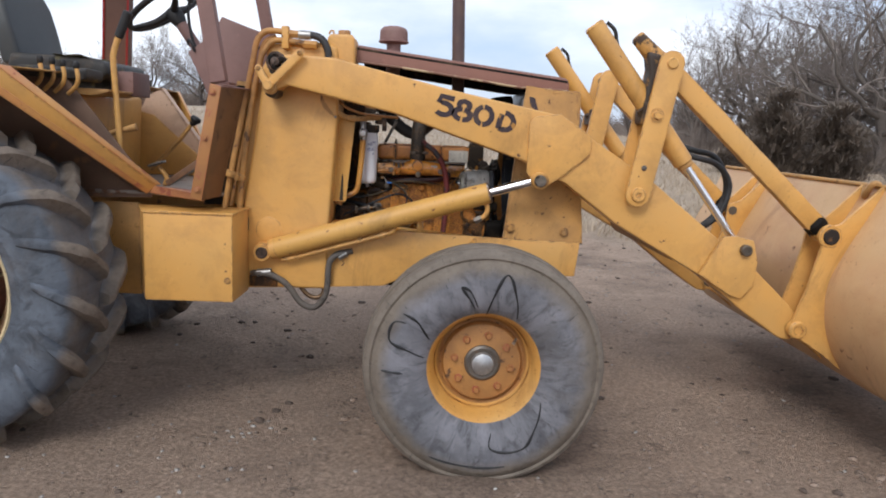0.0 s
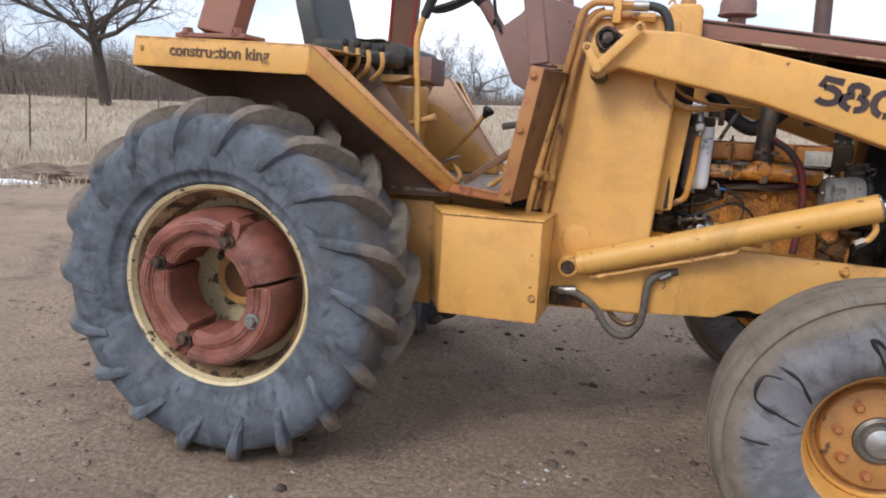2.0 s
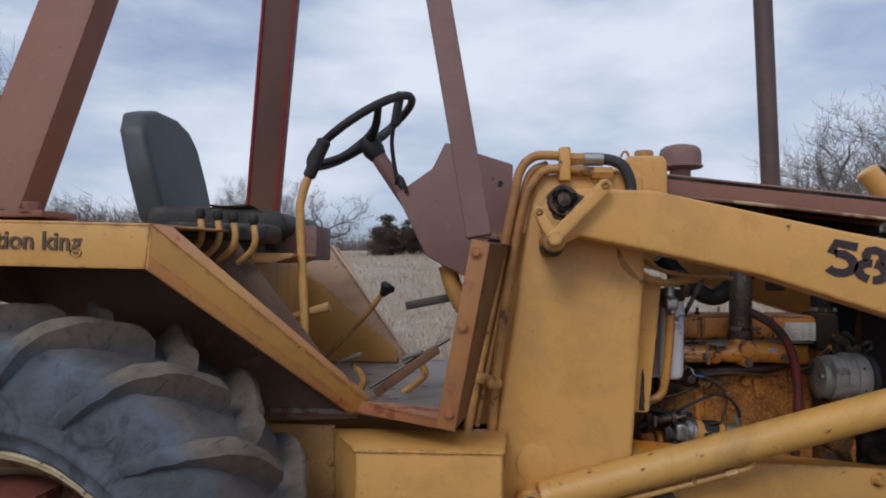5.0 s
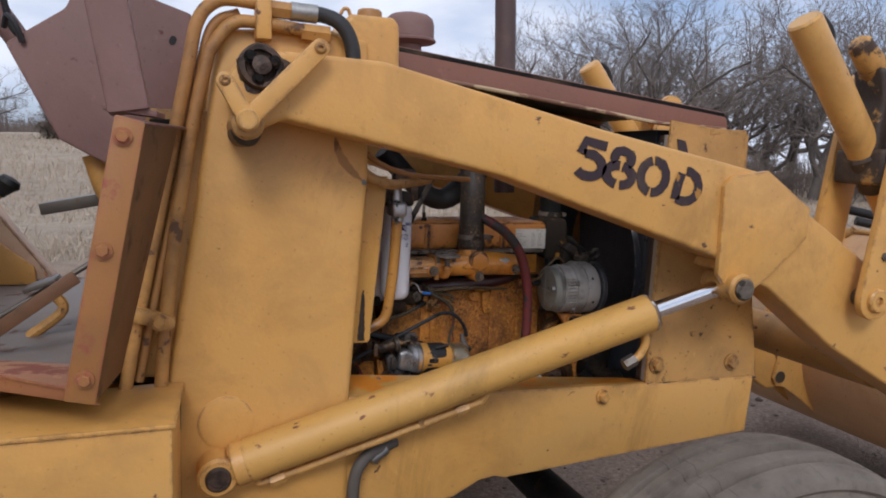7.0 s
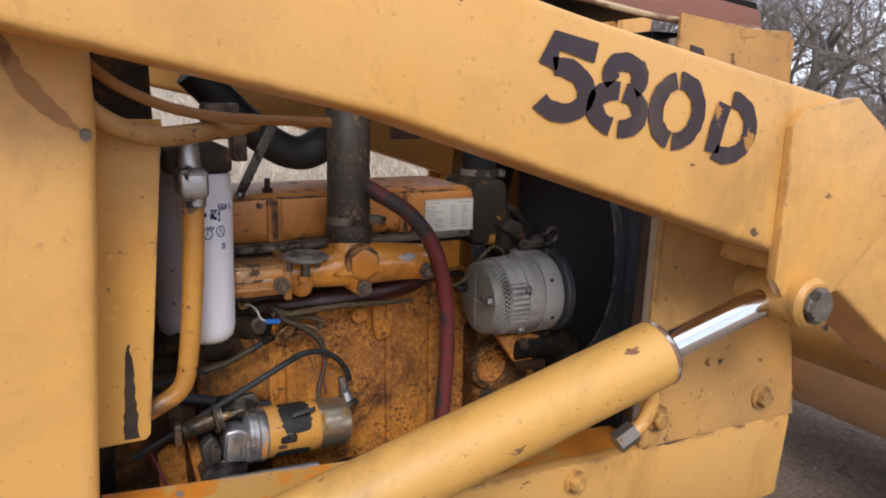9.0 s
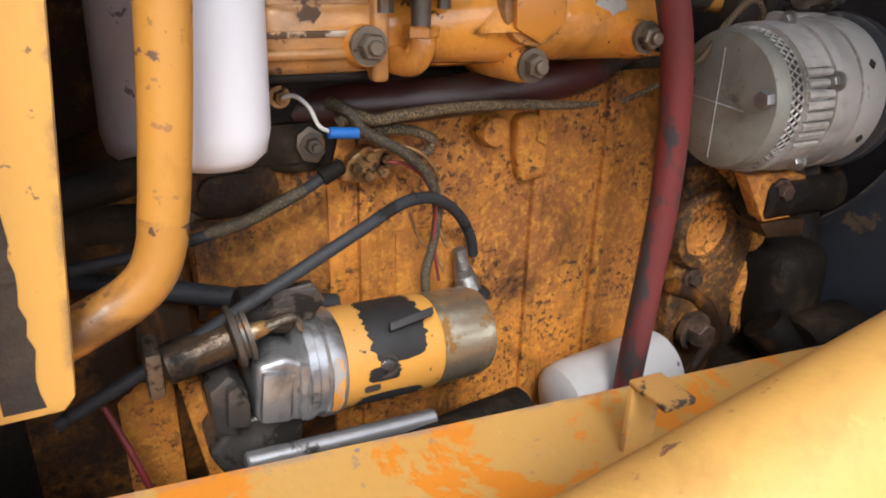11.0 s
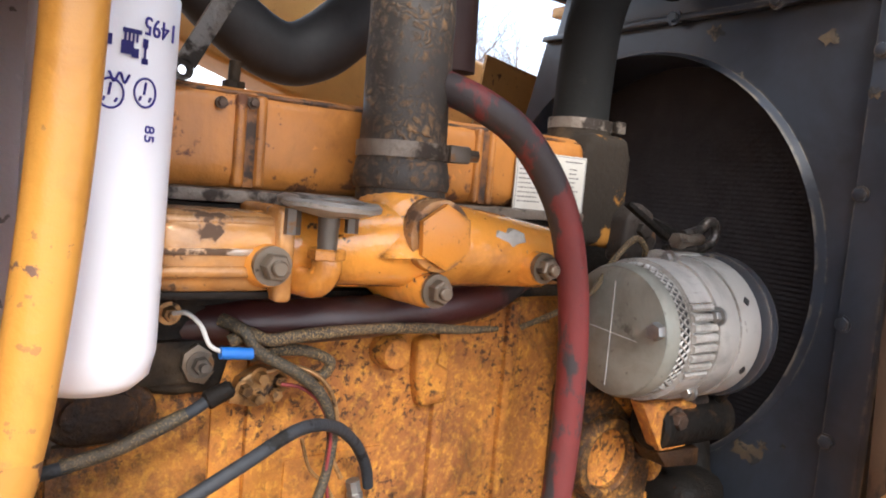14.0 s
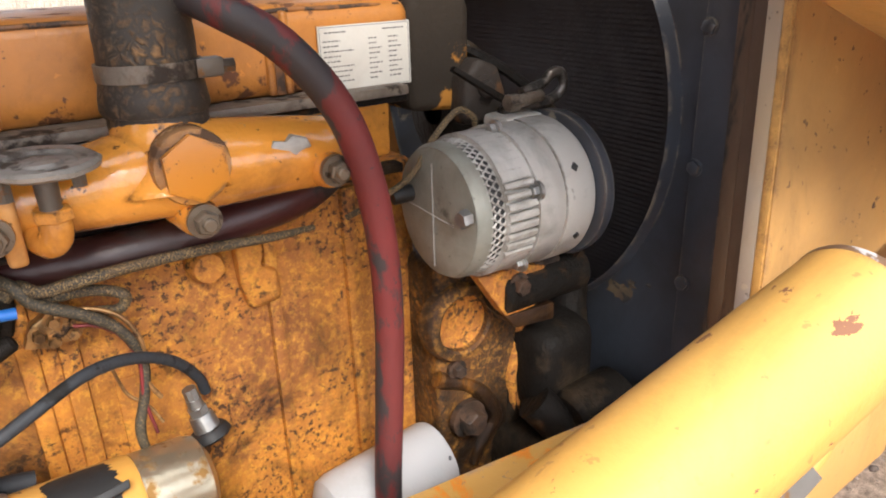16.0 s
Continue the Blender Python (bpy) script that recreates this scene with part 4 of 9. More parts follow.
    for prof, a0, a1 in ((cone, 12, 61), (crest, 68, 151), (groove, 159, 243), (groove, 253, 369)):
        part("wheel_weight", ring_piece(prof, a0, a1, 26), WEIGHT, w, "red oxide cast iron wheel weight", smooth=30)
    for k, a in enumerate((65, 155, 245, 335)):
        t = radians(a)
        e1, e2 = Vector((math.cos(t), 0, math.sin(t))), Vector((-math.sin(t), 0, math.cos(t)))
        boss = bmesh.new()
        outline = [(0.165, -0.020), (0.190, -0.033), (0.225, -0.024), (0.262, -0.018), (0.262, 0.018), (0.225, 0.024), (0.190, 0.033), (0.165, 0.020)]
        lo = [boss.verts.new(c + e1 * r + e2 * q + Vector((0, o * 0.12, 0))) for r, q in outline]
        hi = [boss.verts.new(c + e1 * r + e2 * q + Vector((0, o * (0.226 - (0.012 if r > 0.2 else 0)), 0))) for r, q in outline]
        ring_faces(boss, lo, hi)
        boss.faces.new(hi)
        boss.faces.new(lo)
        bevel_all(boss, boss.edges[:], 0.006)
        part("weight_boss", boss, WEIGHT, w)
        p = c + e1 * 0.192 + Vector((0, o * 0.218, 0))
        bm = bmesh.new()
        rod(bm, p, p + Vector((0, o * 0.012, 0)), 0.026, seg=20, chamfer=0.003)
        part("washer", bm, WEIGHT, w)
        part("weight_bolt", hexbolt(p + Vector((0, o * 0.011, 0)), (0, o, 0), 0.019, 0.020), STEEL if k == 3 else PIVOT_BROWN, w)
    return w


def front_wheel(side):
    c = Vector((0.0, side * 0.905, 0.405))
    w = empty("front_wheel", tractor)
    o = side
    bm = bmesh.new()
    lathe(bm, tyre_profile("front"), (0, 0, 0), (0, 1, 0), 96)
    part("tyre", bm, TYRE_FRONT, w, "worn grey ribbed front tyre with black scuff marks", smooth=50).location = c
    bm = bmesh.new()
    lathe(bm, [(0.203, o * 0.055), (0.214, o * 0.062), (0.218, o * 0.074), (0.211, o * 0.080), (0.203, o * 0.074), (0.196, o * 0.050), (0.186, o * 0.035), (0.181, -o * 0.010), (0.170, -o * 0.022), (0.160, -o * 0.034), (0.152, -o * 0.034), (0.150, -o * 0.012), (0.144, -o * 0.004), (0.105, o * 0.004), (0.068, o * 0.006), (0.066, -o * 0.03)], c, (0, 1, 0), 72)
    lathe(bm, [(0.203, -o * 0.05), (0.18, -o * 0.03), (0.178, -o * 0.005)], c, (0, 1, 0), 72)
    for f in bm.faces:
        p = f.calc_center_median() - c
        if math.hypot(p.x, p.z) < 0.168:
            f.material_index = 1
    part("rim", bm, [RIM_YELLOW, RIM_DIRTY], w, "orange-yellow painted steel rim")
    bm = bmesh.new()
    lathe(bm, [(0.067, -o * 0.03), (0.067, o * 0.012), (0.058, o * 0.018), (0.044, o * 0.016)], c, (0, 1, 0), 40)
    part("hub", bm, STEEL_DARK, w, "greasy dark hub")
    bm = bmesh.new()
    lathe(bm, [(0.044, o * 0.0), (0.044, o * 0.02), (0.040, o * 0.030), (0.024, o * 0.037), (0.0005, o * 0.039)], c, (0, 1, 0), 32)
    part("hub_cap", bm, ALU_BRIGHT, w, "dented bare metal hub cap")
    for k in range(8):
        a = radians(45 * k + 35)
        bm = hexbolt(c + Vector((0.107 * math.cos(a), o * 0.005, 0.107 * math.sin(a))), (0, o, 0), 0.0115, 0.012, 1.3)
        part("wheel_nut", bm, POST_ORANGE, w)
    bm = bmesh.new()
    p = c + Vector((0.118, o * 0.03, 0.10))
    rod(bm, p, p + Vector((-0.012, o * 0.03, -0.006)), 0.006, seg=10)
    part("valve_stem", bm, STEEL, w)
    if side < 0:
        # dried tar strings on the sidewall
        def on_wall(r, deg):
            prof = tyre_profile("front")[:17]
            off = float(np.interp(r, [q[0] for q in prof[:6]], [q[1] for q in prof[:6]]))
            t = radians(deg)
            return c + Vector((r * math.cos(t), off - 0.0005, r * math.sin(t)))
        strokes = [((0.205, 90), (0.28, 86), (0.365, 80), (0.30, 71), (0.213, 60)), ((0.235, 101), (0.28, 104), (0.325, 107), (0.30, 102), (0.232, 98)),
                   ((0.23, 151), (0.30, 144), (0.37, 145)), ((0.225, 169), (0.29, 165), (0.36, 162), (0.375, 152), (0.33, 148)), ((0.37, 180), (0.33, 181), (0.29, 182)),
                   ((0.238, 332), (0.287, 311), (0.32, 297), (0.29, 277), (0.232, 279)), ((0.372, 240), (0.36, 261), (0.365, 287))]
        for s in strokes:
            bm = bmesh.new()
            flat = [Vector((q[0], q[1] * 0.005, 0)) for q in s]
            path = []
            for p0, p1, p2, p3 in zip([flat[0]] + flat[:-2], flat[:-1], flat[1:], flat[2:] + [flat[-1]]):
                for k in range(6):
                    u = k / 6
                    v = 0.5 * (2 * p1 + (p2 - p0) * u + (2 * p0 - 5 * p1 + 4 * p2 - p3) * u * u + (3 * p1 - p0 - 3 * p2 + p3) * u ** 3)
                    path.append(on_wall(v.x, v.y * 200))
            n = len(path)
            tube(bm, path, [0.0015 + 0.0042 * math.sin(math.pi * (k + 0.5) / n) * (0.75 + 0.4 * math.sin(k * 0.9)) for k in range(n)], 6)
            part("tar_streak", bm, TYRE_MARK, w)
    return w


for side in (-1, 1):
    rear_wheel(side)
    front_wheel(side)

# axles and the drive train between the wheels
bm = bmesh.new()
rod(bm, (0, -0.86, 0.40), (0, 0.86, 0.40), 0.055, seg=16)
# axle painted near-black for the shadow behind the rails
part("front_axle", bm, GREASE_AND_SHADE, tractor)
bm = bmesh.new()
rod(bm, (-2.04, -0.78, 0.612), (-2.04, 0.78, 0.612), 0.10, seg=20)
merge(bm, box(-2.3, -1.1, -0.24, 0.24, 0.46, 0.95, 0.03))
part("rear_axle", bm, YELLOW_DULL, tractor)
part("transmission", bumpy(box(-1.15, -0.545, -0.150, 0.20, 0.52, 0.90, 0.03, 3), 0.002, 25), OILY_ORANGE, tractor, "oil-soaked transmission case")


# frame rails with a top flange
def rail(side):
    w = [(-1.02, 0.538), (-0.62, 0.555), (-0.40, 0.568), (-0.335, 0.600), (-0.295, 0.606), (-0.27, 0.598), (0.10, 0.622), (0.438, 0.640), (0.452, 0.790), (0.10, 0.797), (-0.30, 0.812), (-0.62, 0.828), (-1.02, 0.80)]
    bm = prism(w, side * 0.392, side * 0.368, "y", 0.004)
    fl = bmesh.new()
    edge = [(-0.64, 0.822, 0.838), (-0.30, 0.807, 0.809), (0.16, 0.788, 0.768)]
    top = [[fl.verts.new((x, side * 0.376, a)), fl.verts.new((x, side * 0.258, b)), fl.verts.new((x, side * 0.258, b - 0.010)), fl.verts.new((x, side * 0.376, a - 0.010))] for x, a, b in edge]
    ring_faces(fl, top[0], top[1])
    ring_faces(fl, top[1], top[2])
    fl.faces.new(top[0])
    fl.faces.new(top[2])
    rl = part("frame_rail", bm, YELLOW, tractor, "yellow frame rail, paint flaking on its top flange")
    part("top_flange", fl, RAIL_TOP, rl)
    return rl


rail(-1)
rail(1)
for x, z in ((-0.014, 0.775),):
    part("bolt", hexbolt((x, -0.392, z), (0, -1, 0), 0.013, 0.014), YELLOW, tractor)
# bent tab on the near rail
bm = box(-0.262, -0.236, -0.3265, -0.3215, 0.803, 0.8555, 0.0015)
tab = part("tab", bm, RAIL_TOP, tractor, "bent yellow steel tab on the rail")
part("tab_top", bumpy(box(-0.262, -0.2345, -0.356, -0.3216, 0.8550, 0.8605, 0.0022, 3), 0.0012, 60), worn("yellow_paint_worn_to_brown", (0.52, 0.29, 0.08), (0.40, 0.20, 0.06), (0.055, 0.035, 0.025), 0.5, chips=(0.50, 0.54), chip_scale=40, edge=0.004), tab)


# loader towers
def tower(side):
    s = side
    poly = [(-1.018, 0.545), (-1.012, 0.88), (-0.960, 1.20), (-0.905, 1.575), (-0.70, 1.592), (-0.615, 1.575), (-0.612, 1.30), (-0.645, 0.825), (-0.645, 0.545)]
    bm = prism(poly, s * 0.398, s * 0.16, "y", 0.016, 3)
    t = part("loader_tower", bm, YELLOW, tractor, "tall yellow sheet steel loader tower")
    fl = prism([(-0.625, 1.30), (-0.545, 1.30), (-0.5806, 0.930), (-0.586, 0.923), (-0.66, 0.923)], s * 0.306, s * 0.296, "y", 0.003)
    ef = part("edge_flange", fl, FLANGE_WORN, t, "yellow edge flange with paint worn to black")
    rng = random.Random(6)
    bm = bmesh.new()
    left, right = [], []
    for k in range(17):
        z = 1.045 - k * 0.0073
        w = 0.0015 + 0.0105 * (k / 16) ** 0.7
        x = -0.598 - 0.004 * k / 16
        left.append(bm.verts.new((x - w * 0.7 + rng.uniform(-0.001, 0.001), s * 0.3066, z)))
        right.append(bm.verts.new((x + w * 0.75 + rng.uniform(-0.0022, 0.0022), s * 0.3066, z)))
    for k in range(16):
        bm.faces.new((left[k], left[k + 1], right[k + 1], right[k]))
    part("bare_streak", bm, RUSTY_BLACK, ef, "streak of bare blackened steel", 0)
    bm = bmesh.new()
    lathe(bm, [(0.055, s * 0.392), (0.055, s * 0.400), (0.048, s * 0.402), (0.0005, s * 0.402)], (-0.90, 0, 0.80), (0, 1, 0), 32)
    part("weld_boss", bm, YELLOW, t)
    return t


tower(-1)
tower(1)
bm = bmesh.new()
rod(bm, (-0.622, -0.380, 1.295), (-0.622, -0.402, 1.288), 0.0055, seg=10)
part("zinc_fitting", bm, STEEL, tractor)


bm = bmesh.new()
rng = random.Random(14)
inner, outer = [], []
for k in range(15):
    t = k / 14
    p = Vector((-0.683 + 0.010 * t + 0.055 * t * t, 0, 1.378 - 0.075 * t ** 0.8 - 0.016 * t))
    n2 = Vector((0.9 - 0.5 * t, 0, 0.35 + 0.5 * t)).normalized()
    w = 0.003 + 0.007 * math.sin(math.pi * min(1.0, t * 1.05)) + rng.uniform(-0.002, 0.003)
    outer.append(bm.verts.new(((p - n2 * w * 0.7).x, -0.3990, (p - n2 * w * 0.7).z)))
    inner.append(bm.verts.new(((p + n2 * w).x, -0.3990, (p + n2 * w).z)))
for k in range(14):
    bm.faces.new((outer[k], outer[k + 1], inner[k + 1], inner[k]))
part("rust_tear", bm, worn("soft_brown_rust", (0.42, 0.215, 0.065), (0.33, 0.165, 0.055), (0.20, 0.10, 0.04), 0.6, chips=(0.52, 0.62), chip_scale=24), tractor, "brown rust round the lines at the tower's corner", 0)
# boom arms
def boom(side):
    s = side
    a = empty("loader_arm", tractor)
    upper = [(-0.868, 1.372), (-0.80, 1.404), (-0.365, 1.310), (0.172, 1.138), (0.32, 1.085), (0.425, 1.19), (0.425, 1.25), (0.302, 1.331), (-0.141, 1.414), (-0.618, 1.519), (-0.80, 1.524), (-0.878, 1.510), (-0.905, 1.455)]
    part("upper_boom", prism(upper, s * 0.530, s * 0.425, "y", 0.010, 3), YELLOW, a, "long yellow box section loader boom")
    lower = [(0.20, 1.105), (0.341, 1.058), (0.566, 0.895), (0.946, 0.687), (1.150, 0.535), (1.316, 0.426), (1.362, 0.420), (1.408, 0.455), (1.402, 0.505), (1.342, 0.575), (1.158, 0.742), (1.014, 0.842), (0.692, 1.090), (0.425, 1.252), (0.30, 1.320)]
    part("lower_boom", prism(lower, s * 0.526, s * 0.421, "y", 0.009, 3), YELLOW, a)
    gus = [(0.178, 1.098), (0.205, 1.062), (0.262, 1.043), (0.305, 1.072), (0.432, 1.178), (0.436, 1.250), (0.30, 1.337), (0.20, 1.322), (0.178, 1.300)]
    part("gusset_plate", prism(gus, s * 0.542, s * 0.526, "y", 0.003), YELLOW, a, "welded yellow gusset plate")
    pod = [(0.930, 0.700), (1.020, 0.862), (1.080, 0.866), (1.150, 0.850), (1.175, 0.76), (1.168, 0.66), (1.12, 0.60), (1.07, 0.612)]
    if s < 0:
        part("pin_plate", prism(pod, s * 0.545, s * 0.529, "y", 0.004), YELLOW, a)
    for (x, z), r, mat in (((-0.843, 1.493), 0.039, PIVOT_BROWN), ((1.371, 0.475), 0.038, YELLOW), ((1.115, 0.809), 0.024, STEEL_DARK)):
        if s < 0 and x < 0:
            continue
        part("pivot_pin", pin((x, s * 0.545, z), (0, s, 0), r, 0.025, r * 0.5), mat, a)
    return a


boom(-1)
boom(1)


def levers(side):
    s = side
    top, mid, bot = (0.725, 1.551), (0.681, 1.346), (0.633, 1.026)
    L = empty("bell_crank", tractor)
    for y0, y1 in ((0.580, 0.560), (0.408, 0.388)):
        part("lever_plate", prism(capsule_poly(bot, top, 0.050, 10), s * y0, s * y1, "y", 0.004), YELLOW, L, "flat yellow bell crank lever")
    part("lever_pin", pin((top[0], s * 0.578, top[1]), (0, s, 0), 0.022, 0.012), YELLOW, L)
    part("lever_pin", pin((bot[0], s * 0.578, bot[1]), (0, s, 0), 0.030, 0.014, 0.010), YELLOW, L)
    bm = hexbolt((mid[0], s * 0.580, mid[1]), (0, s, 0), 0.018, 0.014, 1.6)
    part("lever_bolt", bm, YELLOW, L)
    bm = hexbolt((0.647, s * 0.580, 1.135), (0, s, 0), 0.012, 0.004, 0)
    part("plug", bm, STEEL_DARK, L)
    bm = bmesh.new()
    rod(bm, (top[0], s * 0.57, top[1]), (top[0], s * 0.395, top[1]), 0.022, seg=16)
    part("cross_pin", bm, STEEL_DARK, L)
    bm = bmesh.new()
    rod(bm, (bot[0], s * 0.57, bot[1]), (bot[0], s * 0.395, bot[1]), 0.022, seg=16)
    part("cross_pin", bm, STEEL_DARK, L)
    # tapered stub above the near lever, black with grease towards its joint
    if s < 0:
        bm = bmesh.new()
        rod(bm, (0.600, s * 0.485, 1.660), (0.66, s * 0.485, 1.603), 0.029, 0.034, seg=20, chamfer=0.008)
        rod(bm, (0.655, s * 0.485, 1.607), (0.715, s * 0.485, 1.555), 0.034, 0.042, seg=20)
        part("stub", bumpy(bm, 0.002, 30), GREASY_YELLOW, L, "yellow stub stained with grease")
        bm = prism([(0.640, 1.598), (0.690, 1.590), (0.728, 1.548), (0.714, 1.500), (0.690, 1.440), (0.676, 1.385), (0.636, 1.385), (0.646, 1.450), (0.655, 1.520)], s * 0.530, s * 0.440, "y", 0.014, 3)
        part("greasy_joint", bumpy(bm, 0.005, 26), GREASE_BROWN, L, "joint black with grease")
    # link from lever to bucket
    bm = prism(capsule_poly((0.737, 1.535), (1.465, 0.887), 0.040, 8), s * 0.520, s * 0.470, "y", 0.006)
    part("bucket_link", bm, YELLOW, L, "long yellow bucket link")
    bm = bmesh.new()
    d = (Vector((1.465, 0, 0.887)) - Vector((0.737, 0, 1.535))).normalized()
    q = Vector((1.465, s * 0.495, 0.887))
    rod(bm, q - d * 0.075, q - d * 0.02, 0.046, 0.046, seg=16, chamfer=0.012)
    part("link_end", bm, GREASE_AND_SHADE, L)
    # tilt cylinder
    C = empty("tilt_cylinder", tractor)
    p0, p1 = Vector((0.420, s * 0.485, 1.697)), Vector((1.112, s * 0.485, 0.812))
    d = (p1 - p0).normalized()
    bm = bmesh.new()
    rod(bm, p0, p0 + d * 0.685, 0.041, seg=28, chamfer=0.006)
    part("barrel", bm, YELLOW, C, "yellow hydraulic cylinder barrel")
    bm = bmesh.new()
    rod(bm, p0 + d * 0.68, p0 + d * 0.705, 0.034, seg=20, chamfer=0.005)
    part("gland", bm, YELLOW_DULL, C)
    bm = bmesh.new()
    rod(bm, p0 + d * 0.385, p0 + d * 0.50, 0.049, seg=24, chamfer=0.010)
    q = p0 + d * 0.43
    merge(bm, box(q.x - 0.045, q.x + 0.040, *sorted((s * 0.555, s * 0.415)), q.z - 0.050, q.z + 0.040, 0.012, 3))
    part("trunnion", bumpy(bm, 0.004, 24), GREASE_BROWN, C, "trunnion caked with dark grease")
    bm = bmesh.new()
    rod(bm, p0 + d * 0.70, p1 - d * 0.02, 0.017, seg=20)
    part("piston_rod", bm, CHROME, C, "shiny chromed piston rod")
    bm = bmesh.new()
    rod(bm, p1 + Vector((0, -0.05, 0)), p1 + Vector((0, 0.05, 0)), 0.034, seg=20, chamfer=0.005)
    part("rod_eye", bm, STEEL_DARK, C)
    bm = bmesh.new()
    q = p0 + Vector((0.055, 0, 0.0))
    tube(bm, [q + Vector((0.0, 0, 0.012)), q + Vector((0.035, 0, -0.02)), q + Vector((0.06, 0.01, -0.09)), q + Vector((0.16, 0.02, -0.22)), q + Vector((0.22, 0.03, -0.31))], 0.008, 8)
    part("hydraulic_hose", bm, HOSE, C)
    return L


levers(-1)
levers(1)


# lift cylinders
def lift(side):
    s = side
    y = s * 0.420
    C = empty("lift_cylinder", tractor)
    p0, p1 = Vector((-0.918, y, 0.708)), Vector((0.232, s * 0.506, 1.065))
    d = (p1 - p0).normalized()
    bm = bmesh.new()
    rod(bm, p0 + d * 0.055, p0 + d * 1.000, 0.0445, seg=40, chamfer=0.005)
    part("barrel", bm, CHIPPED_YELLOW, C, "yellow lift cylinder barrel with paint chips")
    bm = bmesh.new()
    rod(bm, p0 + d * 0.9995, p0 + d * 1.005, 0.0415, seg=36, chamfer=0.002)
    part("gland", bm, DARK_OILY, C)
    bm = bmesh.new()
    lathe(bm, [(0.036, 0.0), (0.0440, 0.0), (0.0448, -0.002), (0.0448, -0.006), (0.0440, -0.0065)], p0 + d * 1.0005, d, 40)
    part("barrel_rim", bumpy(bm, 0.0005, 80), RIM_SCRAPED, C, "barrel rim scraped to bare steel and rust")
    bm = bmesh.new()
    rod(bm, p0 + d * 1.0, p1 - d * 0.02, 0.0205, seg=28)
    part("piston_rod", bm, CHROME, C, "shiny chromed piston rod")
    bm = bmesh.new()
    rod(bm, p1 + Vector((0, -0.06, 0)), p1 + Vector((0, 0.05, 0)), 0.036, seg=22, chamfer=0.006)
    part("rod_eye", bm, GREASY_YELLOW, C)
    part("pin_head", pin(p1 + Vector((0, s * 0.056, 0)), (0, s, 0), 0.025, 0.014), LEDGE, C, "dark greasy round pin")
    bm = bmesh.new()
    rod(bm, p0 + Vector((0, s * -0.09, 0)), p0 + Vector((0, s * 0.038, 0)), 0.040, seg=24, chamfer=0.006)
    rod(bm, p0 + d * 0.03, p0 + d * 0.07, 0.044, seg=24, chamfer=0.006)
    part("base_eye", bm, YELLOW, C)
    part("base_pin", pin(p0 + Vector((0, s * 0.036, 0)), (0, s, 0), 0.025, 0.010, 0.016), PIVOT_BROWN, C)
    # steel line under the barrel
    bm = bmesh.new()
    n = Vector((d.z, 0, -d.x))
    tube(bm, [p0 + d * 0.07 + n * 0.045, p0 + d * 0.09 + n * 0.058, p0 + d * 0.3 + n * 0.060, p0 + d * 0.53 + n * 0.060, p0 + d * 0.565 + n * 0.055, p0 + d * 0.58 + n * 0.035], 0.0085, 12)
    for f in (0.09, 0.50):
        rod(bm, p0 + d * f + n * 0.060, p0 + d * (f + 0.03) + n * 0.060, 0.013, seg=6)
    part("steel_line", bm, YELLOW, C)
    for f in (0.42,):
        bm = bmesh.new()
        rod(bm, p0 + d * f + n * 0.03, p0 + d * f + n * 0.066, 0.010, seg=8)
        part("line_clip", bm, YELLOW_DULL, C)
    # fitting at the gland
    bm = bmesh.new()
    q = p0 + d * 0.975 + n * 0.045
    tube(bm, [q + n * -0.01, q + n * 0.02, q + n * 0.045 + d * -0.02, q + n * 0.055 + d * -0.05], 0.010, 10)
    part("elbow", bm, YELLOW, C)
    bm = bmesh.new()
    rod(bm, q + n * 0.05 + d * -0.035, q + n * 0.056 + d * -0.065, 0.015, seg=6)
    part("fitting_nut", bm, STEEL_DARK, C)
    # looped rubber hose at the back end
    bm = bmesh.new()
    tube(bm, [(-0.985, y + 0.06 * -s, 0.600), (-0.951, y, 0.612), (-0.89, y, 0.608), (-0.835, y, 0.580), (-0.800, y, 0.545), (-0.765, y, 0.495), (-0.728, y, 0.470), (-0.690, y, 0.473), (-0.655, y, 0.515), (-0.643, y, 0.570), (-0.640, y, 0.640), (-0.630, y, 0.680), (-0.600, y + 0.01 * -s, 0.705), (-0.54, y + 0.03 * -s, 0.718)], 0.0135, 12)
    part("hydraulic_hose", bm, DUSTY_HOSE, C, "dusty grey-brown hydraulic hose")
    bm = bmesh.new()
    tube(bm, [(-0.80, y + 0.05 * -s, 0.60), (-0.765, y + 0.05 * -s, 0.545), (-0.735, y + 0.05 * -s, 0.512), (-0.70, y + 0.05 * -s, 0.500), (-0.668, y + 0.05 * -s, 0.520), (-0.655, y + 0.05 * -s, 0.60)], 0.010, 10)
    part("return_hose", bm, BRONZE, C)
    part("hose_bracket", box(-0.985, -0.86, *sorted((s * 0.40, s * 0.375)), 0.548, 0.600, 0.006), OILY_ORANGE, C)
    bm = bmesh.new()
    rod(bm, (-0.945, y, 0.613), (-0.885, y, 0.619), 0.0165, seg=10)
    part("hose_ferrule", bm, STEEL, C)
    bm = bmesh.new()
    rod(bm, (-0.600, y + 0.013 * -s, 0.690), (-0.565, y + 0.021 * -s, 0.709), 0.0155, seg=10)
    part("hose_ferrule", bm, STEEL, C)
    return C


lift(-1)
lift(1)


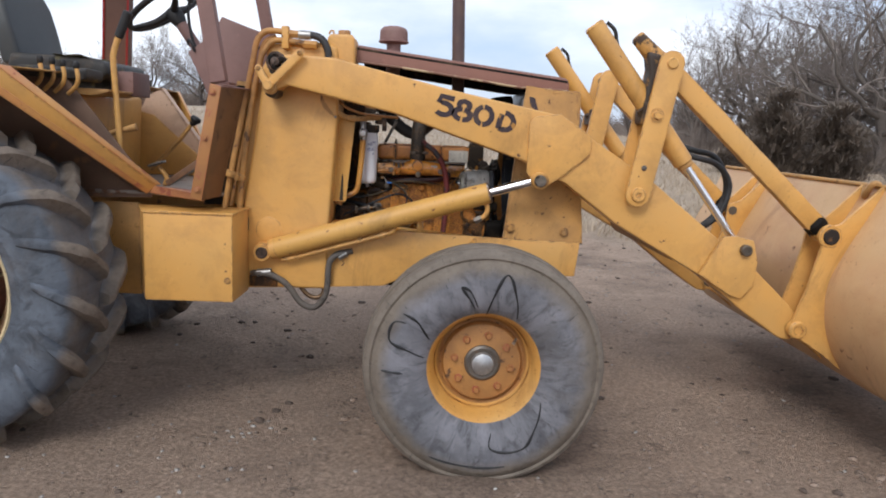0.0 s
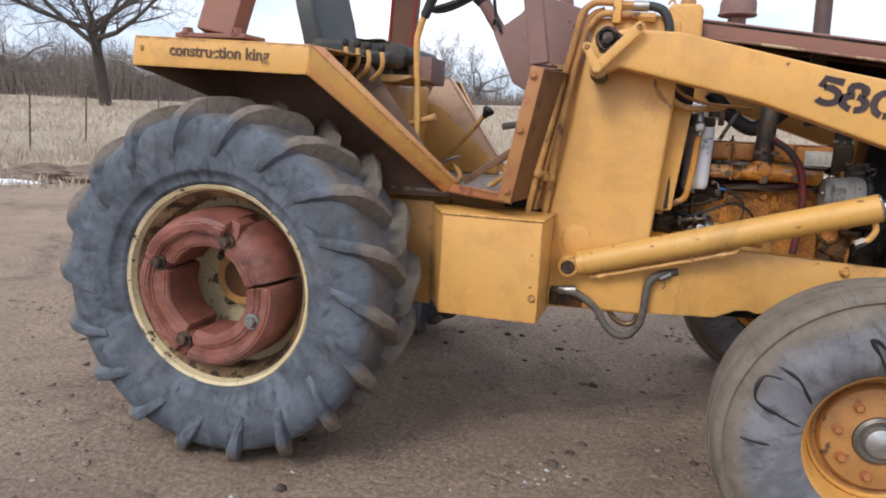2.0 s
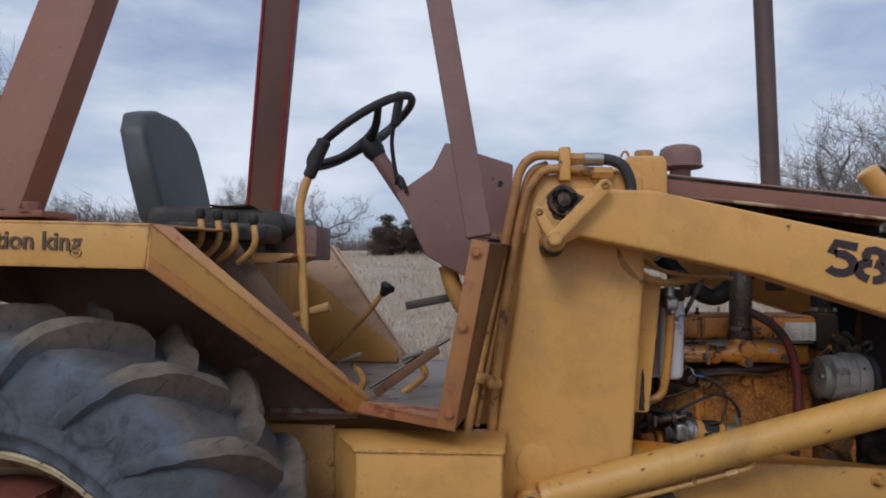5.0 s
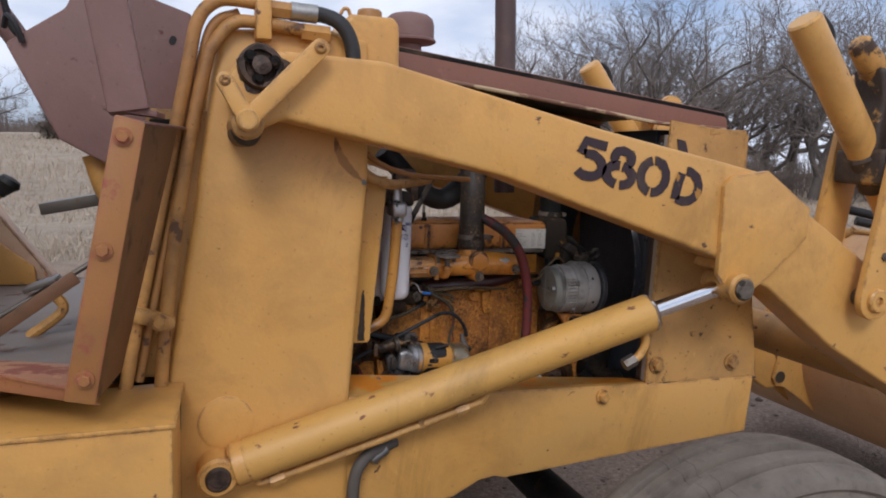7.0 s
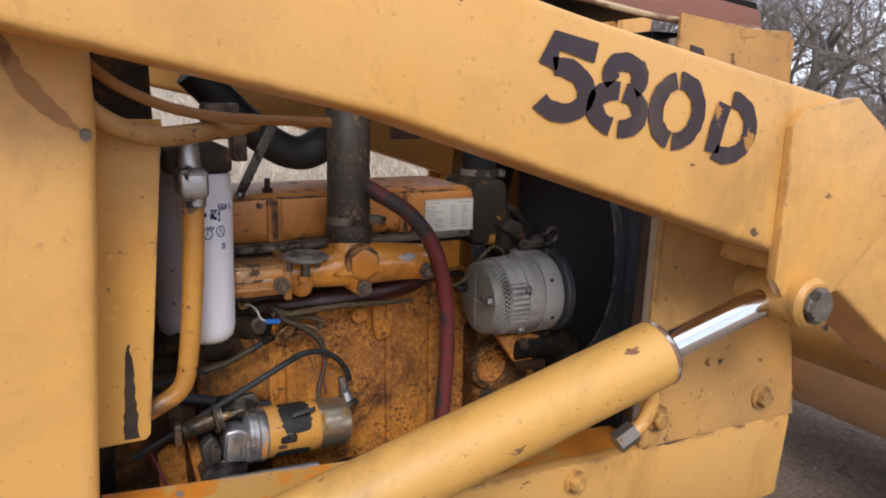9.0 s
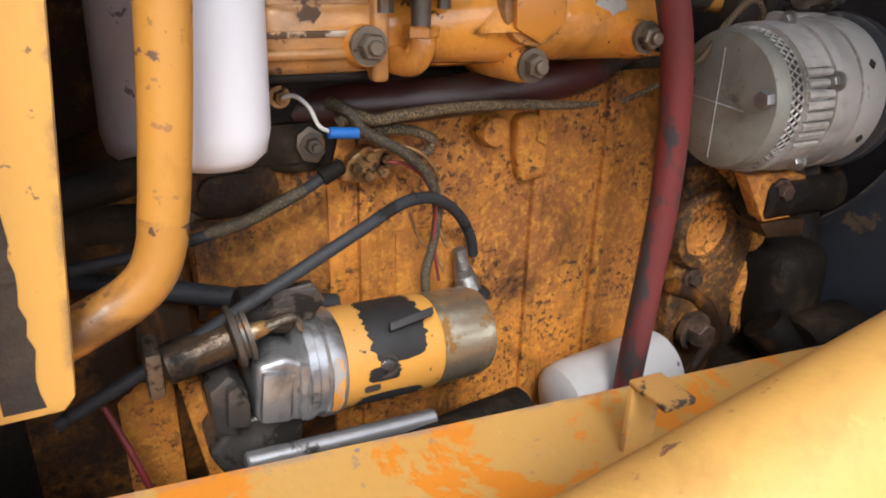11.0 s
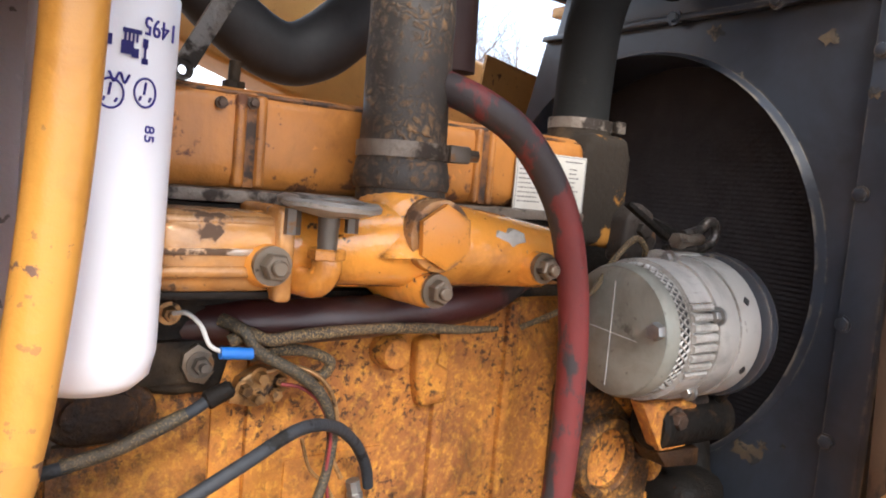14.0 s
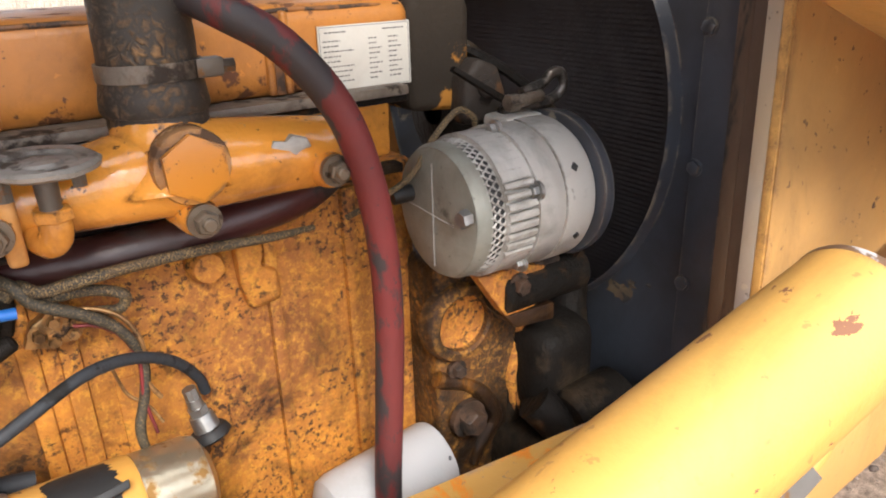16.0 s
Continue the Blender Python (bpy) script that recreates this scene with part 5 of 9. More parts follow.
# bucket
def bucket():
    B = empty("loader_bucket", tractor)
    back = [(1.672, 1.090), (1.60, 0.945), (1.535, 0.82), (1.485, 0.70), (1.475, 0.60), (1.497, 0.47), (1.56, 0.34), (1.66, 0.245), (1.80, 0.20), (2.20, 0.16)]
    pts = [(p.x, p.y) for p in spline([(x, z, 0) for x, z in back], 5)]
    bm = bmesh.new()
    th = 0.012
    for y0, y1 in ((-1.02, 1.02),):
        lo, hi = [], []
        for i, (x, z) in enumerate(pts):
            a, b = pts[max(0, i - 1)], pts[min(len(pts) - 1, i + 1)]
            t = Vector((b[0] - a[0], b[1] - a[1])).normalized()
            nx, nz = t.y * -1, t.x
            lo.append((x, z))
            hi.append((x + abs(nx) * th * (1 if True else 0), z + abs(nz) * th))
        ring = lo + hi[::-1]
        merge(bm, prism(ring, y0, y1, "y", 0.0))
    shell = part("shell", bm, BUCKET_PAINT, B, "curved sun-faded yellow bucket shell with scrapes", 45)
    side_poly = pts + [(2.20, 0.30), (1.80, 1.08)]
    for y in (-1.03, 1.03):
        part("side_plate", prism(side_poly, y, y - math.copysign(0.014, y), "y", 0.003), YELLOW, B)
    bm = bmesh.new()
    rod(bm, (1.672, -1.02, 1.094), (1.672, 1.02, 1.094), 0.011, seg=10)
    part("top_lip", bm, YELLOW_DULL, B)
    ear = [(1.345, 0.500), (1.338, 0.47), (1.355, 0.437), (1.395, 0.430), (1.50, 0.365), (1.585, 0.300), (1.52, 0.42), (1.487, 0.52), (1.485, 0.62), (1.50, 0.72), (1.56, 0.86), (1.62, 0.96), (1.73, 1.095), (1.66, 1.095), (1.505, 0.935), (1.44, 0.915), (1.432, 0.83), (1.395, 0.66)]
    for s in (-1, 1):
        for y0, y1 in ((0.560, 0.542), (0.420, 0.402)):
            part("ear_plate", prism(ear, s * y0, s * y1, "y", 0.004), YELLOW, B)
        bm = pin((1.465, s * 0.558, 0.880), (0, s, 0), 0.034, 0.012)
        part("ear_pin", bm, RUSTY_BLACK, B)
        part("ear_collar", pin((1.465, s * 0.552, 0.880), (0, s, 0), 0.050, 0.010), YELLOW, B)
        part("ear_pin", pin((1.371, s * 0.556, 0.475), (0, s, 0), 0.036, 0.018, 0.020), YELLOW, B)
        bm = bmesh.new()
        rod(bm, (1.465, s * 0.40, 0.880), (1.465, s * 0.56, 0.880), 0.024, seg=14)
        part("ear_shaft", bm, STEEL_DARK, B)
        bm = bmesh.new()
        rod(bm, (1.371, s * 0.40, 0.475), (1.371, s * 0.56, 0.475), 0.026, seg=14)
        part("ear_shaft", bm, STEEL_DARK, B)
    # chain hook welded near the lip
    bm = bmesh.new()
    tube(bm, [(1.66, -0.44, 1.09), (1.645, -0.46, 1.05), (1.635, -0.49, 1.07), (1.64, -0.52, 1.105), (1.665, -0.52, 1.10)], 0.014, 8)
    part("hook", bm, YELLOW_DULL, B)
    bm = bmesh.new()
    tube(bm, [(1.69, 0.44, 1.09), (1.675, 0.42, 1.06), (1.665, 0.39, 1.08), (1.67, 0.37, 1.11)], 0.013, 8)
    part("hook", bm, YELLOW_DULL, B)
    # bare worn patch
    return B


bucket()
bm = bmesh.new()
rod(bm, (0.86, -0.43, 0.80), (0.86, 0.43, 0.80), 0.065, seg=28)
part("cross_tube", bm, YELLOW_DULL, tractor, "round yellow cross tube between the booms")
bm = bmesh.new()
for y, dz in ((-0.36, 0.0), (-0.33, 0.03)):
    tube(bm, [(0.70, y, 1.02 + dz), (0.82, y, 0.90 + dz), (0.95, y, 0.86), (1.06, y, 0.93), (1.10, y, 1.06), (1.04, y, 1.15 + dz), (0.94, y, 1.18 + dz), (0.86, y + 0.05, 1.20 + dz)], 0.013, 10)
part("hydraulic_hose", bm, HOSE, tractor, "looped black hydraulic hoses")


# front nose: side panels, grille box, radiator and shroud
def nose_panel(side):
    s = side
    bm = bmesh.new()
    pts = [(0.113, 0.795, 0.388), (0.463, 0.786, 0.388), (0.438, 1.10, 0.362), (0.407, 1.430, 0.338), (0.186, 1.456, 0.325), (0.150, 1.12, 0.358)]
    if s > 0:
        pts[3], pts[4] = (0.417, 1.30, 0.345), (0.165, 1.337, 0.335)
    out = [bm.verts.new((x, s * y, z)) for x, z, y in pts]
    inn = [bm.verts.new((x, s * (y - 0.006), z)) for x, z, y in pts]
    for a in (out, inn):
        bm.faces.new((a[0], a[1], a[2], a[5]))
        bm.faces.new((a[5], a[2], a[3], a[4]))
    ring_faces(bm, out, inn)
    p = part("nose_panel", bm, YELLOW_DULL, tractor, "dusty yellow side panel beside the radiator", 30)
    if s < 0:
        for q in ((0.144, 0.842), (0.378, 0.834)):
            part("bolt", hexbolt((q[0], -0.386, q[1]), (0, -1, 0), 0.015, 0.013), YELLOW_DULL, p)
        part("bolt", hexbolt((0.255, -0.378, 0.915), (0, -1, 0), 0.006, 0.004), YELLOW_DULL, p)
        for poly in ([(0.205, 1.372), (0.245, 1.340), (0.225, 1.405), (0.20, 1.41)], [(0.372, 1.330), (0.395, 1.325), (0.388, 1.395), (0.345, 1.345)], [(0.318, 1.372), (0.328, 1.368), (0.322, 1.408), (0.308, 1.41)]):
            bm = bmesh.new()
            vs = [bm.verts.new((x, -(0.3335 + (1.43 - z) * 0.07), z)) for x, z in poly]
            bm.faces.new(vs)
            vs2 = [bm.verts.new((x, -(0.3315 + (1.43 - z) * 0.07), z)) for x, z in poly]
            bm.faces.new(vs2)
            ring_faces(bm, vs, vs2)
            part("paint_mark", bm, INK, p)
    return p


# thin brown tube that draws the shadow line below the side panel
bm = bmesh.new()
tube(bm, [(0.116, -0.3885, 0.7945), (0.23, -0.3890, 0.7918), (0.35, -0.3890, 0.7890), (0.461, -0.3885, 0.7862)], [0.0022, 0.0028, 0.0024, 0.0030], 8, 6)
part("seam_shadow", bumpy(bm, 0.0008, 60), PIVOT_BROWN, tractor, "shadow line under the side panel, drawn as a dark strip")
nose_panel(-1)
nose_panel(1)
bm = box(0.30, 0.418, -0.335, 0.335, 1.422, 1.440, 0.004)
merge(bm, box(0.405, 0.425, -0.335, 0.335, 0.80, 1.43, 0.004))
part("grille_frame", bm, YELLOW_DULL, tractor)

SH = empty("radiator", tractor)


def shroud():
    """A flat plate with a round hole and a rolled lip."""
    bm = bmesh.new()
    cy, cz, r, n = 0.02, 1.05, 0.257, 64
    x = 0.180
    y0, y1, z0, z1 = -0.262, 0.268, 0.715, 1.350
    outer, inner, lip = [], [], []
    for k in range(n):
        a = 2 * math.pi * k / n
        c, s = math.cos(a), math.sin(a)
        f = min((y1 - cy) / c if c > 1e-6 else 9, (y0 - cy) / c if c < -1e-6 else 9, (z1 - cz) / s if s > 1e-6 else 9, (z0 - cz) / s if s < -1e-6 else 9)
        yy, zz = cy + f * c, cz + f * s
        outer.append(bm.verts.new((x, min(yy, 0.268 - max(0.0, zz - 1.15) * 0.31), zz)))
        inner.append(bm.verts.new((x, cy + r * 1.02 * c, cz + r * 1.02 * s)))
        lip.append(bm.verts.new((x - 0.014, cy + r * 1.0 * c, cz + r * 1.0 * s)))
    back = [bm.verts.new(v.co + Vector((0.10, 0, 0))) for v in lip]
    skirt = [bm.verts.new(v.co + Vector((0.07, 0, 0))) for v in outer]
    ring_faces(bm, outer, inner)
    ring_faces(bm, inner, lip)
    ring_faces(bm, lip, back)
    ring_faces(bm, outer, skirt)
    part("fan_shroud", bm, SHROUD, SH, "scratched black fan shroud with round opening")


shroud()
part("core", box(0.262, 0.312, -0.29, 0.22, 0.74, 1.345, 0.004), CORE, SH)
bm = bmesh.new()
for k in range(90):
    z = 0.80 + k * 0.0060
    vs = [bm.verts.new(p) for p in ((0.259, -0.27, z), (0.259, 0.22, z), (0.2593, 0.22, z + 0.0036), (0.2593, -0.27, z + 0.0036))]
    bm.faces.new(vs)
tagged(part("finned_core", bm, CORE, SH, smooth=0), "fine dark radiator fins", kind="stuff")
bm = prism([(-0.300, 0.72), (-0.300, 1.40), (-0.262, 1.40), (-0.262, 0.72)], 0.172, 0.180, "x", 0.002)
merge(bm, prism([(-0.306, 0.72), (-0.306, 1.40), (-0.298, 1.40), (-0.298, 0.72)], 0.172, 0.26, "x", 0.002))
part("side_bracket", bm, SHROUD, SH)
def edge_run(d0, d1, thick):
    """Strip beside the side panel's leaning rear edge, between two offsets from it."""
    foot, head = Vector((0.1135, -0.3876, 0.80)), Vector((0.182, -0.329, 1.42))
    return slab([foot + Vector(d0), foot + Vector(d1), head + Vector(d1), head + Vector(d0)], thick, 0.001)


part("panel_return", edge_run((-0.001, 0.001, 0), (-0.001, 0.0090, 0), 0.004), YELLOW, SH)
part("panel_lip", edge_run((-0.001, 0.0092, 0), (-0.001, 0.0225, 0), 0.004), PALE_EDGE, SH, "panel edge worn to pale primer")
part("edge_strip", edge_run((0.001, 0.0227, 0), (0.003, 0.0360, 0), 0.004), EDGE_BROWN, SH, "dark brown edge strip")
part("edge_strip", edge_run((0.003, 0.0362, 0), (0.006, 0.052, 0), 0.004), EDGE_BROWN, SH)
part("strip_bolt", hexbolt((0.166, -0.306, 1.262), (-1, 0, 0), 0.0085, 0.008, 1.5), PIVOT_BROWN, SH)
for y, z in ((-0.270, 1.286), (-0.268, 1.148), (-0.268, 0.900), (-0.268, 1.02)):
    part("bolt", hexbolt((0.172, y, z), (-1, 0, 0), 0.0070, 0.004, 1.2), SHROUD, SH)
bm = prism([(-0.26, 1.353), (0.203, 1.353), (0.180, 1.435), (-0.26, 1.435)], 0.19, 0.33, "x", 0.006)
part("top_tank", bm, SHROUD, SH)
part("top_flange", bumpy(prism([(-0.262, 1.343), (0.205, 1.343), (0.203, 1.351), (-0.262, 1.351)], 0.166, 0.1795, "x", 0.002), 0.0006, 30), SHROUD, SH)
for y in (-0.029, -0.16, 0.11):
    part("bolt", hexbolt((0.167, y, 1.347), (-1, 0, 0), 0.0065, 0.006), SHROUD, SH)
rng = random.Random(12)
for cy, cz, size in ((-0.183, 0.858, 0.020), (-0.199, 0.871, 0.008), (-0.222, 0.878, 0.004), (-0.215, 1.305, 0.012), (-0.268, 1.245, 0.010), (-0.08, 1.325, 0.013)):
    bm = bmesh.new()
    ring = []
    for k in range(16):
        a = 2 * math.pi * k / 16
        d = size * rng.uniform(0.45, 1.15)
        ring.append(bm.verts.new((0.1792 if cy > -0.26 else 0.1712, cy + d * math.cos(a), cz + 0.8 * d * math.sin(a))))
    mid = bm.verts.new((ring[0].co.x - 0.0006, cy, cz))
    for k in range(16):
        bm.faces.new((mid, ring[(k + 1) % 16], ring[k]))
    part("bare_scrape", bm, TAN_SCRAPE, SH, "patch of bare tan primer", 0)


# hood, air cleaner, exhaust
bm = bmesh.new()
rows = []
for x, zt, zb in ((-0.565, 1.600, 1.527), (-0.30, 1.570, 1.502), (-0.04, 1.541, 1.471), (0.18, 1.517, 1.446), (0.372, 1.496, 1.442)):
    sec = []
    for y in (-0.312, -0.306, -0.285, -0.20, 0.0, 0.20, 0.285, 0.306, 0.312):
        k = abs(y)
        z = zb if k > 0.31 else (zt - 0.028 if k > 0.30 else (zt - 0.008 if k > 0.25 else (zt + 0.012 - 0.10 * k * k)))
        sec.append(bm.verts.new((x, y, z)))
    rows.append(sec)
for a, b in zip(rows, rows[1:]):
    for i in range(len(a) - 1):
        bm.faces.new((a[i], a[i + 1], b[i + 1], b[i]))
part("hood", bm, PRIMER_HOOD, tractor, "rusty brown sheet metal engine hood", 50)
bm = bmesh.new()
tube(bm, [(-0.560, -0.3125, 1.5275), (-0.30, -0.3130, 1.5025), (-0.04, -0.3130, 1.4715), (0.18, -0.3125, 1.4465), (0.365, -0.3120, 1.4425)], 0.0050, 8, 6)
part("hood_edge", bumpy(bm, 0.0012, 40), HOOD_EDGE, tractor, "hood edge chipped to tan filler")
# black sheet added under the hood, painting in the shade there
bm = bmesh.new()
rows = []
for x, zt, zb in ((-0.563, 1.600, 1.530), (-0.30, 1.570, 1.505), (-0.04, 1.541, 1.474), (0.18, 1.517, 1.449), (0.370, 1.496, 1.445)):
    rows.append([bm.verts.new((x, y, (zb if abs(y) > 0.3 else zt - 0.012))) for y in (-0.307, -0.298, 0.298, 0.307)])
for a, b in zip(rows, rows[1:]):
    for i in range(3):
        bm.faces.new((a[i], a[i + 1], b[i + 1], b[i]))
part("hood_shade_sheet", bm, GREASE_AND_SHADE, tractor)
bm = bmesh.new()
lathe(bm, [(0.033, -0.09), (0.033, 0.055), (0.040, 0.058), (0.066, 0.060), (0.0705, 0.063), (0.0705, 0.068), (0.0655, 0.072), (0.0655, 0.106), (0.0615, 0.121), (0.050, 0.131), (0.03, 0.136), (0.0005, 0.138)], (-0.405, 0.02, 1.585), (0, 0, 1), 36)
part("air_precleaner", bm, PRIMER, tractor, "brown mushroom-shaped air precleaner")
bm = bmesh.new()
lathe(bm, [(0.030, -0.25), (0.030, 1.05), (0.027, 1.05), (0.027, 0.6)], (-0.092, 0.08, 1.50), (-0.035, 0, 1), 28)
part("exhaust_pipe", bm, worn("sooty_brown_paint", (0.075, 0.045, 0.042), (0.10, 0.06, 0.055), (0.05, 0.022, 0.018), 0.6), tractor, "tall brown exhaust stack")

# hydraulic tank with filler cap
tank = part("hydraulic_tank", prism([(-0.665, 1.40), (-0.545, 1.40), (-0.548, 1.612), (-0.56, 1.628), (-0.65, 1.628), (-0.662, 1.612)], -0.385, -0.20, "y", 0.014, 3), YELLOW, tractor)
bm = bmesh.new()
lathe(bm, [(0.026, 0.0), (0.026, 0.018), (0.023, 0.022), (0.0005, 0.023)], (-0.598, -0.325, 1.627), (0, 0, 1), 20)
part("filler_cap", bm, LINE_DIRTY, tank)
bm = bmesh.new()
tube(bm, [(-0.662, -0.33, 1.632), (-0.655, -0.33, 1.645), (-0.645, -0.33, 1.645), (-0.640, -0.33, 1.632)], 0.004, 6)
part("ring", bm, YELLOW, tank)

# steel hydraulic lines up the back edge of the tower
for n, (off, top, end) in enumerate(((0.0, 1.625, -0.76), (0.030, 1.588, -0.70))):
    bm = bmesh.new()
    y = -0.415
    path = [(-1.088 + off * 2.2, y, 0.86), (-1.055 + off * 1.6, y, 1.04), (-1.004 + off, y, 1.29), (-0.962 + off, y, 1.50), (-0.945 + off, y, top - 0.045), (-0.915 + off, y, top - 0.008), (-0.87 + off, y, top), (end, y, top - 0.012)]
    tube(bm, path, 0.0125, 12, 5)
    rod(bm, (end - 0.055, y, top - 0.010), (end, y, top - 0.012), 0.017, seg=6)
    part("steel_line", bm, LINE_DIRTY, tractor, "bent dirty yellow steel hydraulic line")
for n, off in enumerate((-0.022,)):
    bm = bmesh.new()
    tube(bm, [(-1.06, -0.40, 0.90), (-1.02, -0.40, 1.10), (-0.985, -0.40, 1.27), (-0.94, -0.40, 1.50), (-0.915, -0.40, 1.58), (-0.87, -0.395, 1.605)], 0.010, 10)
    part("steel_line", bm, RIM_DIRTY, tractor)
bm = bmesh.new()
tube(bm, [(-0.765, -0.415, 1.614), (-0.71, -0.415, 1.612), (-0.675, -0.42, 1.595), (-0.655, -0.42, 1.555), (-0.652, -0.42, 1.50)], 0.015, 12)
part("hydraulic_hose", bm, HOSE, tractor, "short black rubber hose at the tank")
bm = bmesh.new()
rod(bm, (-0.775, -0.415, 1.614), (-0.725, -0.415, 1.613), 0.018, seg=12)
part("hose_ferrule", bm, STEEL, tractor)
part("pipe_clamp", prism([(-0.842, 1.555), (-0.842, 1.645), (-0.812, 1.645), (-0.812, 1.555)], -0.437, -0.395, "y", 0.006), YELLOW, tractor)
bm = prism(capsule_poly((-1.085, 1.045), (-1.005, 1.020), 0.014, 5), -0.442, -0.418, "y", 0.003)
merge(bm, hexbolt((-1.02, -0.442, 1.024), (0, -1, 0), 0.012, 0.012))
part("pipe_clamp", bm, YELLOW_DULL, tractor)

# pivot link at the boom's upper pin
link = empty("pivot_link", tractor)
part("link_bar", prism(capsule_poly((-0.868, 1.398), (-0.744, 1.528), 0.0165, 8), -0.568, -0.556, "y", 0.003), YELLOW, link)
part("link_bar", prism(capsule_poly((-0.868, 1.398), (-0.905, 1.462), 0.0150, 8), -0.572, -0.558, "y", 0.003), YELLOW, link)
bm = bmesh.new()
lathe(bm, [(0.028, -0.30), (0.028, -0.55), (0.022, -0.556), (0.0005, -0.556)], (-0.866, 0, 1.392), (0, 1, 0), 20)
part("cross_pin", bm, YELLOW_DULL, link)
part("link_pin", pin((-0.868, -0.568, 1.398), (0, -1, 0), 0.020, 0.014), YELLOW, link)
part("link_pin", pin((-0.744, -0.566, 1.528), (0, -1, 0), 0.011, 0.008, 0.004), YELLOW_DULL, link)
part("link_pin", pin((-0.905, -0.568, 1.462), (0, -1, 0), 0.010, 0.008, 0.004), YELLOW_DULL, link)
bm = bmesh.new()
lathe(bm, [(0.038, -0.40), (0.040, -0.535), (0.036, -0.545), (0.028, -0.545), (0.026, -0.533), (0.018, -0.533), (0.016, -0.556), (0.0005, -0.558)], (-0.843, 0, 1.493), (0, 1, 0), 26)
part("greasy_pivot", bumpy(bm, 0.003, 30), PIVOT_BROWN, link)
rng = random.Random(31)
bm = bmesh.new()
mid = bm.verts.new((-0.838, -0.5312, 1.488))
ring = []
for k in range(40):
    a = 2 * math.pi * k / 40
    r = 0.046 + 0.020 * noise.noise((math.cos(a) * 1.6, math.sin(a) * 1.6, 4.0)) + rng.uniform(0, 0.005)
    ring.append(bm.verts.new((-0.838 + r * math.cos(a), -0.5312, 1.488 + min(0.026, r * math.sin(a)) * 0.95)))
for k in range(40):
    bm.faces.new((mid, ring[k], ring[(k + 1) % 40]))
part("grease_stain", bm, PIVOT_BROWN, link, "ragged stain of old grease", 0)
for k in range(3):
    a = radians(120 * k + 20)
    part("bolt", hexbolt((-0.843 + 0.024 * math.cos(a), -0.545, 1.493 + 0.022 * math.sin(a)), (0, -1, 0), 0.008, 0.008), GREASE_AND_SHADE, link)

bm = bmesh.new()
rod(bm, (-0.866, -0.400, 1.380), (-0.866, -0.522, 1.380), 0.027, seg=22, chamfer=0.005)
part("greasy_hub", bumpy(bm, 0.002, 35), GREASE_BROWN, link, "short hub dark with old grease")
# lettering
def stencil(strokes, origin, along, up, size, name, material, parent, width, label=""):
    """Flat brush strokes: (centre, radii, from, to) arcs or point lists, in letter units."""
    bm = bmesh.new()
    out = along.cross(up).normalized()
    for st_ in strokes:
        if len(st_) == 4 and not isinstance(st_[1][0], tuple) and isinstance(st_[2], (int, float)):
            (cx, cy), (rx, ry), a0, a1 = st_
            n = max(4, int(abs(a1 - a0) / 5))
            pts = [Vector((cx + rx * math.cos(radians(a0 + (a1 - a0) * k / n)), cy + ry * math.sin(radians(a0 + (a1 - a0) * k / n)))) for k in range(n + 1)]
        else:
            pts = [Vector(p) for p in st_]
        left, right = [], []
        for i, p in enumerate(pts):
            d = (pts[min(i + 1, len(pts) - 1)] - pts[max(i - 1, 0)]).normalized()
            wob = 1 + 0.16 * noise.noise((p.x * 9, p.y * 9, 1.0)) + 0.12 * noise.noise((p.x * 31, p.y * 31, 5.0))
            nrm2 = Vector((-d.y, d.x)) * width * 0.5 * wob
            for lst, q in ((left, p + nrm2), (right, p - nrm2)):
                lst.append(origin + along * (q.x * size) + up * (q.y * size))
        for a, b in zip(range(len(pts) - 1), range(1, len(pts))):
            top = [bm.verts.new(v + out * 0.0012) for v in (left[a], left[b], right[b], right[a])]
            bm.faces.new(top)
    return part(name, bm, material, parent, label, 0)


ARM_U = Vector((0.9775, 0, -0.211))
ARM_V = Vector((0.211, 0, 0.9775))
GLYPHS = (
    ((((0.80, 0.93), (0.22, 0.93), (0.17, 0.58)), ((0.42, 0.34), (0.37, 0.29), 118, -135))),
    (((0.44, 0.76), (0.24, 0.18), -48, 228), ((0.44, 0.29), (0.36, 0.25), 84, -80), ((0.44, 0.29), (0.36, 0.25), 96, 262)),
    (((0.45, 0.5), (0.36, 0.43), 100, -86), ((0.45, 0.5), (0.36, 0.43), 110, 264)),
    (((0.14, 0.06), (0.14, 0.48), (0.18, 0.80)), ((0.34, 0.48), (0.42, 0.42), 96, -112)),
)
for k, g in enumerate(GLYPHS):
    shift = (-0.216, -0.140, -0.057, 0.037)[k]
    stencil(g, Vector((shift, -0.5310, 1.3190 - 0.209 * (shift + 0.211))), ARM_U * 1.13, ARM_V, 0.080, "stencil_character", INK, tractor, 0.25, "black stencilled character of the model number 580D" if k == 0 else "")


